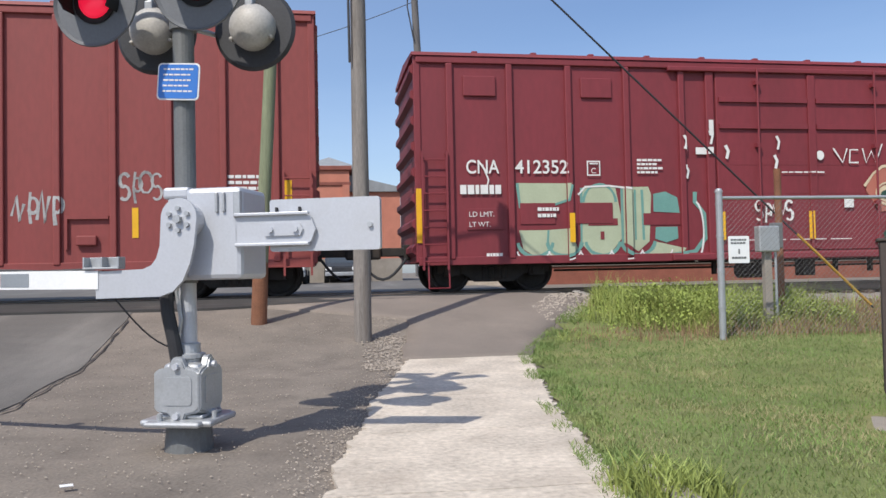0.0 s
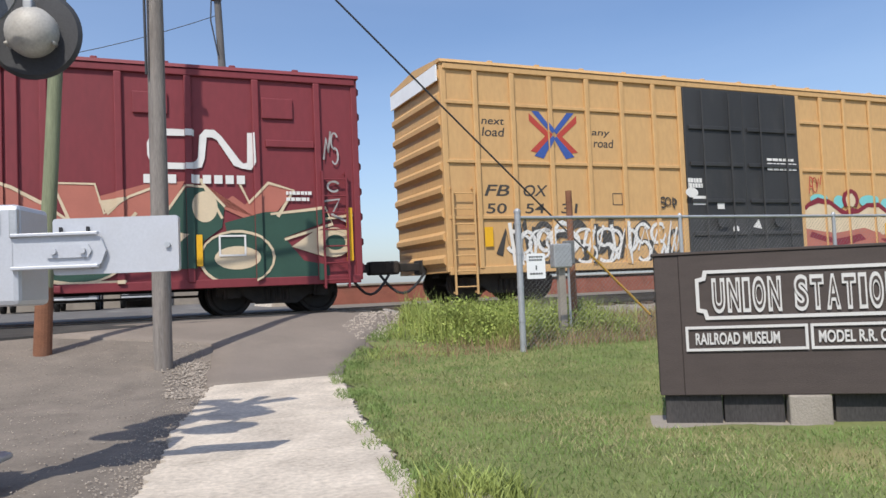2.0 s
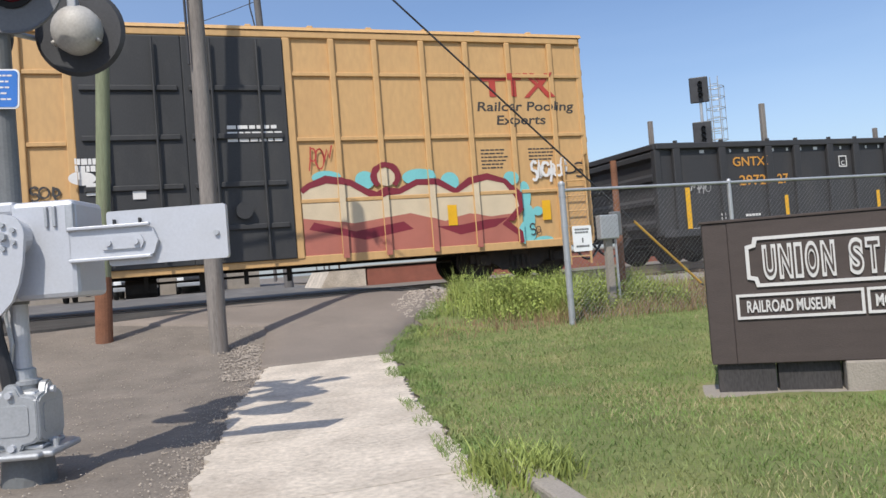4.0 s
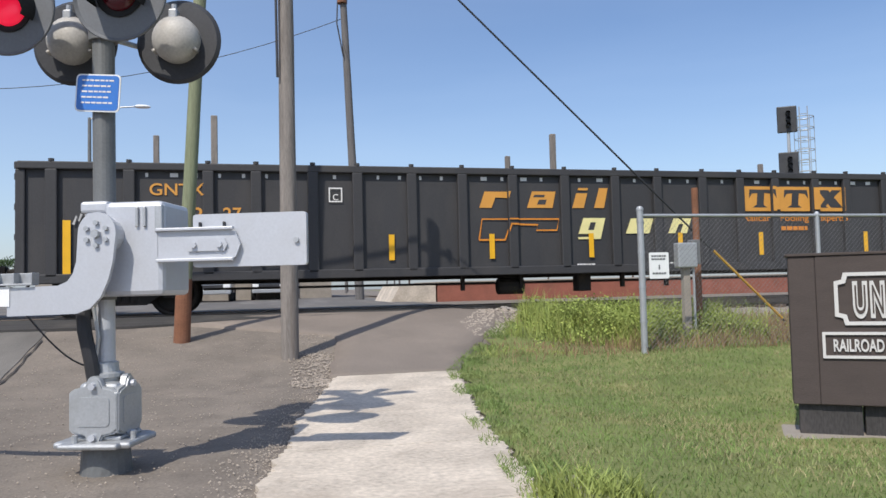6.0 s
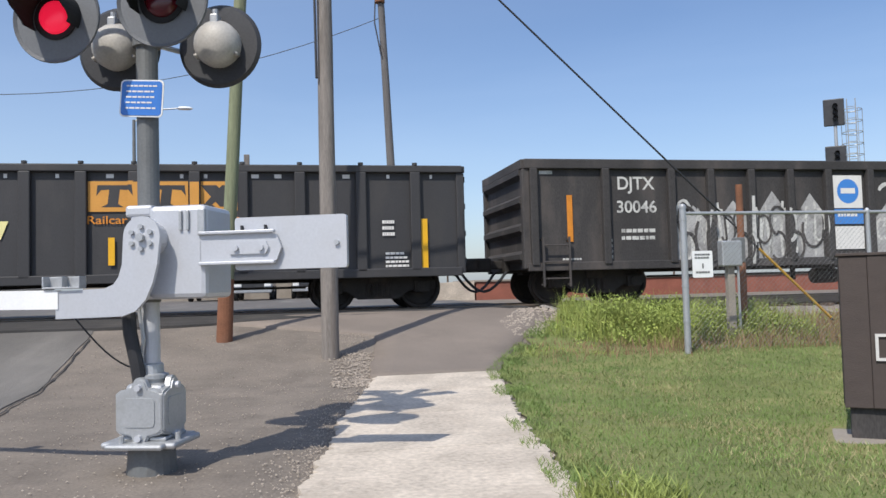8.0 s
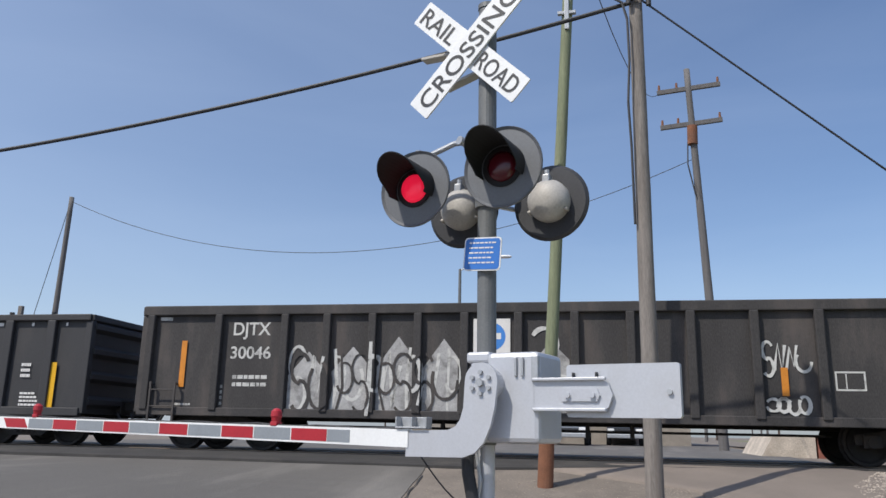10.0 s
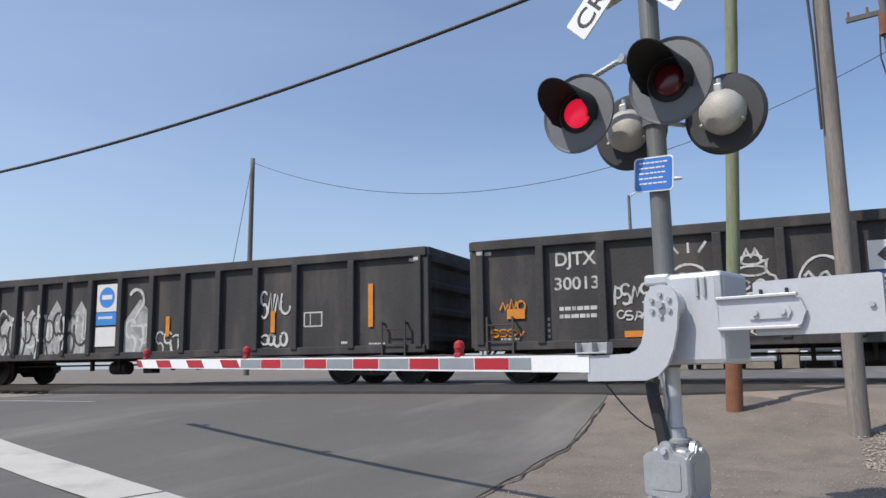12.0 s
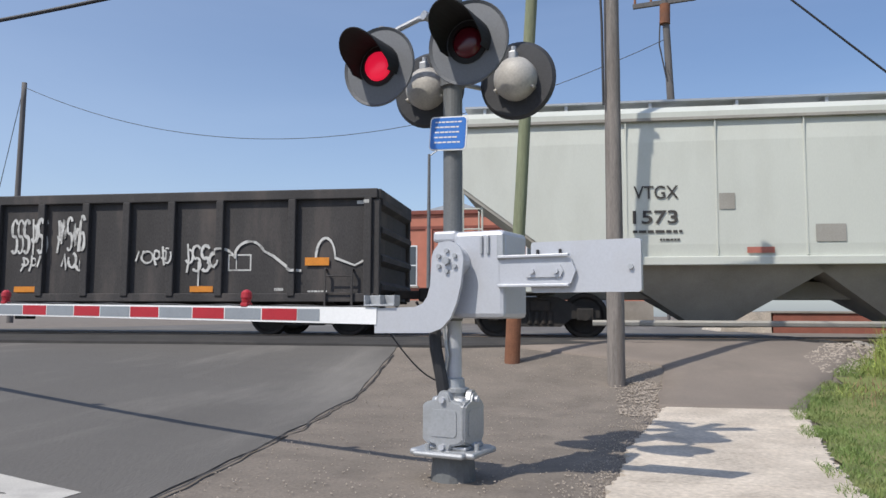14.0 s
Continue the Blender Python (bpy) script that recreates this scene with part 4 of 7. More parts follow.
    text(b, "CNA", 0.98, 2.33, 0.27, 0.66, weight=0.012)
    text(b, "412352", 1.96, 2.33, 0.27, 1.08, weight=0.012)
    p.put("car_number", b, "pwhite")
    b = bmesh.new()
    text(b, "LD LMT.", 1.02, 1.48, 0.1, 0.5)
    text(b, "LT WT.", 1.02, 1.28, 0.1, 0.42)
    bars(b, 2.4, 1.65, 0.45, 0.25, 2, seed=2)
    bars(b, 4.5, 2.62, 0.55, 0.33, 4, seed=5)
    bars(b, 1.35, 0.76, 0.35, 0.12, 1, seed=6)
    bars(b, 15.34, 2.35, 0.5, 0.24, 2, seed=7)
    frame_mark(b, 3.44, 2.28, 0.28, 0.3, 0.025)
    text(b, "C", 3.53, 2.33, 0.11)
    bars(b, 3.5, 2.54, 0.17, 0.06, 1, seed=8)
    frame_mark(b, 14.06, 1.12, 0.5, 0.4, 0.035)
    bars(b, 6.62, 0.95, 3.2, 0.03, 1, seed=9)
    bars(b, 7.66, 2.36, 1, 0.05, 1, seed=10)
    p.put("stencil", b, "pwhite")
    b = bmesh.new()
    bars(b, 0.85, 2.1, 0.85, 0.2, 1, seed=3, gap=0.1)
    stroke(b, [(1.3, 2.5), (1.42, 2.2), (1.38, 2.05)], 0.03)
    p.put("graffiti_tag", b, "pwhite", "white marker scrawl")
    b = bmesh.new()
    stroke(b, [(8.86, 2.85), (9.07, 2.55), (9.18, 2.85)], 0.035)
    stroke(b, [(9.44, 2.82), (9.25, 2.82), (9.23, 2.55), (9.44, 2.55)], 0.035)
    stroke(b, [(9.54, 2.85), (9.62, 2.55), (9.75, 2.8), (9.85, 2.55), (10.01, 2.95)], 0.035)
    flat(b, ellipse(8.55, 2.7, 0.09, 0.1))
    for s, (u, z) in enumerate(((5.5, 3.1), (6.06, 3.2), (6.41, 2.9), (7.56, 3.1), (7.5, 2.7), (5.55, 2.5))):
        stroke(b, [(u, z), (u + 0.06, z - 0.12), (u + 0.02, z - 0.28)], 0.06)
    flat(b, rect(5.78, 2.72, 0.36, 0.14))
    flat(b, rect(6.05, 3.1, 0.1, 0.32))
    flat(b, rect(9.07, 1.6, 0.22, 0.22))
    scribble(b, 7.03, 1.35, 0.85, 0.42, 12, 5, 0.045)
    p.put("graffiti_tag", b, "pwhite", "white sprayed tags and paint drips")
    b = bmesh.new()
    scribble(b, 16.1, 2.9, 0.3, 0.65, 21, 2, 0.03)
    stroke(b, curl(16.28, 2.45, 0.12, 0.1, 30, 320), 0.04)
    stroke(b, [(16.02, 2.15), (16.39, 2.2), (16.23, 1.9), (16.54, 1.75)], 0.05)
    p.put("graffiti_tag", b, "psilver", "pale sprayed tag")
    yellow_marks(p, (3.03, 6.25, 8.24, 10.54, 13.66), 0.95, 0.58)
    yellow_marks(p, (-0.02, 16.51), 0.98, 1.05, 0.13)


def wagon_yellow():
    L = 16.5
    us = (0.76, 1.66, 2.61, 3.6, 4.56, 5.48, 10.98, 11.85, 12.84, 13.80, 14.76, 15.76)
    ribs = [(u - 0.06, u + 0.06) for u in us] + [(6.18, 6.33), (10.03, 10.18)]
    car, p = boxcar("boxcar", "tall faded yellow boxcar with black double doors", 20.9, L, 5.2, 0.68, ribs, "boxyel", 9, "boxyel")
    for z in (1.83, 3.03, 4.3):
        for a, b in ((0.05, 6.18), (10.18, L - 0.05)):
            part("side_girt", B(a, b, SIDE - 0.045, SIDE, z - 0.04, z + 0.04, 0.012), "boxyel", car)
    for a, b in ((6.33, 8.18), (8.18, 10.03)):
        d = part("plug_door", B(a, b, SIDE - 0.1, SIDE, 0.75, 4.98, 0.02), "boxblk", car, "black plug door")
        for z in (1.4, 2.2, 3.1, 4.0):
            part("door_beam", B(a + 0.1, b - 0.1, SIDE - 0.15, SIDE - 0.1, z - 0.05, z + 0.05, 0.015), "boxblk", d)
        bm = bmesh.new()
        for u in (a + 0.5, b - 0.5):
            tube(bm, (u, SIDE - 0.18, 0.8), (u, SIDE - 0.18, 4.9), 0.025, seg=8)
        bmesh.ops.create_cone(bm, cap_ends=True, segments=14, radius1=0.16, radius2=0.16, depth=0.04, matrix=Matrix.Translation(((a + b) / 2, SIDE - 0.2, 1.7)) @ Matrix.Rotation(radians(90), 4, "X"))
        part("lock_bar", bm, "boxblk", d)
    part("end_wall_panel", B(-0.1, -0.07, SIDE + 0.05, -SIDE - 0.05, 4.75, 5.1), "white", car, "white painted band on the end")
    ladder(car, 0.1, 0.5, 0.2, 2.5, 7, "boxyel")
    ladder(car, 15.85, 0.5, 0.2, 2.5, 7, "boxyel")
    part("ladder_back", B(15.82, 16.5, SIDE - 0.03, SIDE, 0.7, 2.6), "boxyel", car)
    b = bmesh.new()
    text(b, "FB", 0.9, 2.3, 0.25, 0.62, 0.25, weight=0.012)
    text(b, "OX", 1.86, 2.3, 0.25, 0.62, 0.25, weight=0.012)
    text(b, "50", 0.93, 1.92, 0.22, 0.5, 0.1, weight=0.012)
    text(b, "54", 1.88, 1.92, 0.22, 0.5, 0.1, weight=0.012)
    text(b, "31", 2.8, 1.92, 0.22, 0.45, 0.1, weight=0.012)
    text(b, "next", 0.9, 3.86, 0.17, 0.56, 0.15, weight=0.01)
    text(b, "load", 0.9, 3.6, 0.2, 0.56, 0.15, weight=0.01)
    text(b, "any", 3.72, 3.72, 0.15, 0.5, 0.15, weight=0.01)
    text(b, "road", 3.75, 3.44, 0.2, 0.56, 0.15, weight=0.01)
    text(b, "Railcar Pooling", 14.0, 3.56, 0.2, 2.28, 0.1, weight=0.015)
    text(b, "Experts", 14.42, 3.27, 0.2, 1.15, 0.1, weight=0.015)
    bars(b, 14.0, 2.75, 0.62, 0.45, 6, seed=11, gap=0.6)
    bars(b, 15.1, 2.75, 0.6, 0.3, 4, seed=12, gap=0.6)
    frame_mark(b, 4.2, 2.1, 0.28, 0.28, 0.02)
    p.put("car_lettering", b, "pdark")
    # crossed arms in red and blue, and a winged mark
    b = bmesh.new()
    for s in (-1, 1):
        for q in ([(2.5, 3.68), (1.95, 4.15), (1.95, 3.98), (2.35, 3.65)], [(2.5, 3.68), (2.35, 3.65), (1.95, 3.3), (2.2, 3.26)]):
            flat(b, [(2.7 + s * (u - 2.57), z) for u, z in q])
    p.put("company_mark", b, "pred", "red crossed arms")
    b = bmesh.new()
    for s in (-1, 1):
        for q in ([(2.57, 3.78), (2.2, 4.2), (2.02, 4.2), (2.5, 3.7)], [(2.57, 3.6), (2.5, 3.65), (2.05, 3.2), (2.28, 3.14)]):
            flat(b, [(2.7 + s * (u - 2.57), z) for u, z in q])
    p.put("company_mark", b, "pblue", "blue crossed arms")
    b = bmesh.new()
    for q in ([(14.08, 4.32), (15.06, 4.36), (15.06, 4.22), (14.1, 4.18)], rect(14.3, 3.86, 0.15, 0.34), rect(14.78, 3.86, 0.15, 0.35), [(15.1, 4.37), (15.2, 4.37), (15.5, 4.11), (15.22, 3.84), (15.1, 3.84), (15.38, 4.11)], [(15.26, 4.37), (15.36, 4.37), (15.6, 4.16), (15.54, 4.1)],
              [(15.62, 4.37), (15.78, 4.37), (15.56, 4.1), (15.82, 3.84), (15.66, 3.84), (15.42, 4.1)]):
        flat(b, q)
    p.put("company_mark", b, "pred", "red bars")
    # black and white wild letters in front of the doors
    b = bmesh.new()
    scribble(b, 1.2, 0.78, 4.95, 0.95, 33, 11, 0.13)
    p.put("graffiti", b, "pdark", "dark sprayed outlines")
    b = bmesh.new()
    scribble(b, 1.25, 0.8, 4.85, 0.9, 34, 11, 0.08)
    scribble(b, 1.35, 0.8, 4.65, 0.8, 36, 8, 0.07)
    p.put("graffiti", b, "pwhite", "white sprayed letters")
    p.put("graffiti_tag", scribble(bmesh.new(), 5.55, 2.05, 0.45, 0.25, 38, 3, 0.04), "pdark", "dark tag")
    # maroon, cream and turquoise piece behind the doors
    b = bmesh.new()
    for u, z, ru, rz in ((10.7, 2.28, 0.28, 0.13), (11.47, 2.2, 0.2, 0.18), (12.6, 2.22, 0.36, 0.17), (13.25, 2.1, 0.2, 0.2), (14.62, 2.12, 0.16, 0.15), (14.92, 1.75, 0.14, 0.3), (14.98, 1.25, 0.14, 0.3), (14.9, 0.95, 0.22, 0.26), (15.3, 0.78, 0.22, 0.08), (15.2, 1.4, 0.12, 0.1)):
        flat(b, ellipse(u, z, ru, rz))
    p.put("graffiti", b, "pcyan", "turquoise sprayed cloud")
    b = bmesh.new()
    top = [(10.2, 2.02), (10.34, 2.12), (10.69, 2.24), (11.17, 2.16), (11.48, 1.97), (11.69, 1.87), (11.87, 1.96), (12.16, 1.95), (12.54, 2.12), (12.99, 2.11), (13.36, 1.9), (13.68, 2.1), (14.08, 2.18), (14.48, 2.07), (14.76, 1.75), (14.79, 1.5)]
    flat(b, top + [(14.6, 1.27), (14.0, 1.2), (12.0, 1.25), (10.2, 1.3)])
    flat(b, ellipse(11.9, 2.24, 0.2, 0.18))
    p.put("graffiti", b, "pcream", "cream sprayed letter fill")
    b = bmesh.new()
    flat(b, [(10.2, 1.5), (11.2, 1.36), (12.36, 1.5), (13.09, 1.3), (13.33, 1.37), (13.64, 1.43), (14.11, 1.34), (14.6, 1.38), (14.42, 1.16), (14.69, 0.95), (14.68, 0.75), (13.21, 0.69), (10.2, 0.69)])
    p.put("graffiti", b, "ppink", "faded rose lower fill")
    b = bmesh.new()
    for q in ([(10.3, 1.28), (11.4, 1.02), (12.4, 1.18), (12.2, 1.34), (11.2, 1.2), (10.4, 1.42)], [(12.9, 1.2), (13.4, 1.0), (14.2, 1.12), (14.5, 1.3), (14.0, 1.28), (13.4, 1.2)]):
        flat(b, q)
    p.put("graffiti", b, "pmaroon", "darker rose shading")
    b = bmesh.new()
    stroke(b, top + [(14.58, 1.27), (14.42, 1.2), (14.73, 0.95), (14.74, 0.75)], 0.14)
    stroke(b, curl(11.9, 2.26, 0.25, 0.23, -50, 230, 16), 0.12)
    p.put("graffiti", b, "pmaroon", "thick maroon sprayed outline")
    p.put("graffiti_tag", scribble(bmesh.new(), 15.12, 2.06, 0.82, 0.42, 41, 6, 0.06), "pwhite", "white tag")
    b = bmesh.new()
    scribble(b, 15.9, 2.1, 0.5, 0.32, 43, 2, 0.035)
    scribble(b, 14.98, 0.9, 0.26, 0.25, 44, 2, 0.025)
    p.put("graffiti_tag", b, "pdark", "dark tag")
    p.put("graffiti_tag", scribble(bmesh.new(), 10.35, 2.45, 0.5, 0.5, 45, 3, 0.03), "pred", "thin red tag")
    yellow_marks(p, (0.85, 13.15, 15.3), 1.2, 0.42, 0.2)
    b = bmesh.new()
    bars(b, 8.9, 3.3, 1.0, 0.36, 3, seed=13)
    bars(b, 6.3, 2.75, 0.5, 0.25, 2, seed=14, gap=0.15)
    flat(b, rect(6.45, 2.1, 0.4, 0.22))
    flat(b, rect(7.2, 2.0, 0.22, 0.24))
    flat(b, ellipse(6.4, 2.4, 0.22, 0.12))
    flat(b, ellipse(7.75, 1.5, 0.1, 0.09))
    flat(b, [(8.3, 1.55), (8.5, 1.75), (8.6, 1.5)])
    p.put("stencil", b, "pwhite", lift=0.12)


def gondola(name, label, u0, length, top, bot, ribs, material, proud, chord=0.14):
    car = new_car(name, label, u0, length)
    for s in (-1, 1):
        part("side_wall", B(0, length, *sorted((s * 1.5, s * 1.46)), bot, top - 0.04), material, car)
        bm = bmesh.new()
        box(bm, -0.04, length + 0.04, *sorted((s * 1.6, s * 1.42)), top - chord, top, 0.02)
        part("top_chord", bm, material, car)
        part("side_sill", B(0, length, *sorted((s * 1.6, s * 1.46)), bot - 0.05, bot + 0.12, 0.015), material, car)
    part("floor", B(0.05, length - 0.05, -1.45, 1.45, bot, bot + 0.1), material, car)
    end_wall(car, 0.0, 1, top - 0.06, bot, material, 4, 0.12)
    end_wall(car, length, -1, top - 0.06, bot, material, 4, 0.12)
    for u in (0.0, length):
        part("end_chord", B(u - 0.1, u + 0.1, -1.55, 1.55, top - chord, top - 0.004, 0.02), material, car)
        for s in (-1, 1):
            part("corner_post", B(u - 0.08, u + 0.08, *sorted((s * 1.56, s * 1.4)), bot, top - chord, 0.02), material, car)
    rib_set(car, ribs, proud, bot + 0.06, top - chord + 0.01, material)
    under(car, length, bot)
    return car, Painter(car, ribs, proud)


def wagon_charcoal():
    us = (0.5, 1.78, 3.14, 4.0, 5.05, 5.9, 6.97, 8.0, 9.06, 10.2, 11.34, 12.33, 13.42, 14.35, 15.25, 16.3, 17.15, 18.2, 19.35, 20.4)
    ribs = [(u - 0.1, u + 0.1) for u in us]
    L, top = 21.3, 2.78
    car, p = gondola("gondola_wagon", "long charcoal open gondola with yellow lettering", 39.2, L, top, 0.67, ribs, "gonD", 0.1)
    # white paint stands in for daylight through the openings below the top chord
    b = bmesh.new()
    r = random.Random(5)
    for u in frange(1.2, L - 0.6, 0.42):
        w = r.choice((0.05, 0.06, 0.13, 0.14))
        if not any(a - 0.02 < u + w and u < c + 0.02 for a, c in ribs):
            flat(b, rect(u, 2.53, w, 0.075))
    p.put("lashing_slot", b, "pwhite", "white patches painted for daylight through slots along the top")
    stud = part("lashing_stud", T((0, 0, 0), (0, 0, 0.05), 0.05, seg=8), "gonD", car)
    stud.matrix_basis = pose(us[0], -1.56, top)
    for u in us[1:]:
        twin(stud, pose(u, -1.56, top))
    for u, y, z in ((3.25, -1.36, 3.72), (10.05, -1.36, 3.55), (1.94, 1.36, 3.85), (10.0, 1.36, 3.55), (17.1, 1.36, 3.47)):
        part("stake", B(u - 0.06, u + 0.06, y - 0.05, y + 0.05, 0.77, z, 0.015), "bwood", car, "upright timber stake inside the wall")
    b = bmesh.new()
    text(b, "GNTX", 2.12, 2.2, 0.22, 0.95, weight=0.012)
    text(b, "2972", 2.27, 1.74, 0.24, 0.78, weight=0.012)
    text(b, "27", 3.4, 1.74, 0.24, 0.33, weight=0.012)
    p.put("car_lettering", b, "pgold")
    b = bmesh.new()
    for q in ([(8.36, 1.98), (8.48, 2.31), (9.01, 2.31), (8.97, 2.18), (8.71, 2.19), (8.62, 1.98)], [(9.38, 1.98), (9.5, 2.32), (10.02, 2.32), (9.94, 1.98)],
              [(10.38, 1.98), (10.48, 2.29), (10.73, 2.29), (10.64, 1.98)], [(10.51, 2.35), (10.53, 2.4), (10.75, 2.4), (10.73, 2.35)], [(10.87, 1.98), (11.0, 2.4), (11.2, 2.4), (11.1, 1.98)]):
        flat(b, q)
    p.put("company_mark", b, "pgold", "slanted gold letter shapes")
    b = bmesh.new()
    flat(b, [(9.6, 2.05), (9.65, 2.15), (9.82, 2.15), (9.78, 2.05)])
    flat(b, [(9.52, 2.2), (9.55, 2.25), (9.78, 2.25), (9.76, 2.2)])
    p.put("company_mark", b, "gonD")
    b = bmesh.new()
    for q in ([(10.5, 1.44), (10.62, 1.77), (11.12, 1.77), (11.0, 1.33), (10.5, 1.33), (10.48, 1.37), (10.83, 1.38), (10.84, 1.44)], [(11.58, 1.44), (11.71, 1.76), (12.24, 1.76), (12.13, 1.44)],
              [(12.58, 1.44), (12.72, 1.76), (13.15, 1.76), (13.03, 1.44), (12.87, 1.44), (12.95, 1.64), (12.85, 1.64), (12.75, 1.44)]):
        flat(b, q)
    p.put("company_mark", b, "plime", "slanted pale yellow letter shapes")
    b = bmesh.new()
    for u in (10.72, 11.84):
        flat(b, [(u, 1.52), (u + 0.06, 1.68), (u + 0.18, 1.68), (u + 0.13, 1.52)])
    p.put("company_mark", b, "gonD")
    b = bmesh.new()
    stroke(b, [(8.34, 1.33), (8.41, 1.75), (9.33, 1.75), (10.07, 1.75), (10.02, 1.52), (9.57, 1.52), (9.61, 1.63), (9.01, 1.65), (8.89, 1.33), (8.34, 1.33)], 0.035)
    p.put("company_mark", b, "porange", "thin orange outline")
    b = bmesh.new()
    for u, w in ((14.46, 0.78), (15.36, 0.82), (16.4, 0.66)):
        flat(b, rect(u, 1.92, w, 0.55))
    flat(b, rect(15.17, 1.95, 0.16, 0.5))
    flat(b, rect(16.22, 1.95, 0.16, 0.5))
    p.put("company_mark", b, "pgold", "gold panel")
    b = bmesh.new()
    for u in (14.72, 15.62):
        flat(b, [(u - 0.12, 2.2), (u - 0.1, 2.4), (u + 0.5, 2.4), (u + 0.52, 2.2), (u + 0.44, 2.31), (u + 0.28, 2.32), (u + 0.25, 2.06), (u + 0.34, 2.0), (u - 0.04, 2.0), (u + 0.07, 2.06), (u + 0.1, 2.32), (u - 0.04, 2.31)])
    flat(b, [(16.4, 2.4), (16.68, 2.4), (17.06, 2.0), (16.74, 2.0)])
    flat(b, [(16.78, 2.4), (17.04, 2.4), (16.98, 2.36), (16.6, 2.04), (16.66, 2.0), (16.4, 2.0), (16.46, 2.05)])
    p.put("company_mark", b, "gonD", "dark shapes on the gold panel")
    b = bmesh.new()
    text(b, "Railcar", 14.45, 1.7, 0.15, 0.68, weight=0.01)
    text(b, "Pooling", 15.38, 1.7, 0.15, 0.75, weight=0.01)
    text(b, "Experts", 16.38, 1.7, 0.15, 0.72, weight=0.01)
    bars(b, 15.4, 1.58, 0.75, 0.16, 1, seed=20)
    p.put("car_lettering", b, "porange")
    b = bmesh.new()
    frame_mark(b, 5.35, 2.08, 0.26, 0.28, 0.025)
    text(b, "C", 5.43, 2.12, 0.12)
    bars(b, 2.35, 1.05, 0.52, 0.2, 2, seed=21)
    bars(b, 0.85, 0.8, 0.7, 0.07, 1, seed=22)
    bars(b, 19.75, 1.72, 0.25, 0.35, 3, seed=23)
    bars(b, 19.8, 1.1, 0.45, 0.32, 4, seed=24)
    frame_mark(b, 18.42, 0.85, 0.46, 0.28, 0.03)
    frame_mark(b, 18.6, 0.88, 0.02, 0.22, 0.01)
    bars(b, 15.8, 0.95, 0.2, 0.14, 2, seed=25)
    bars(b, 10.45, 0.82, 0.4, 0.05, 1, seed=26)
    bars(b, 12.6, 0.82, 0.4, 0.05, 1, seed=27)
    bars(b, 1.65, 1.1, 0.05, 0.28, 3, seed=28)
    p.put("stencil", b, "pwhite")
    p.put("graffiti_tag", scribble(bmesh.new(), 0.85, 1.62, 0.55, 0.25, 51, 4, 0.03), "psilver", "faint grey tag")
    yellow_marks(p, (3.55, 6.5, 8.55, 10.72, 12.8, 14.8, 17.58), 0.95, 0.5)
    yellow_marks(p, (0.68, 20.5), 0.76, 0.98, 0.13)


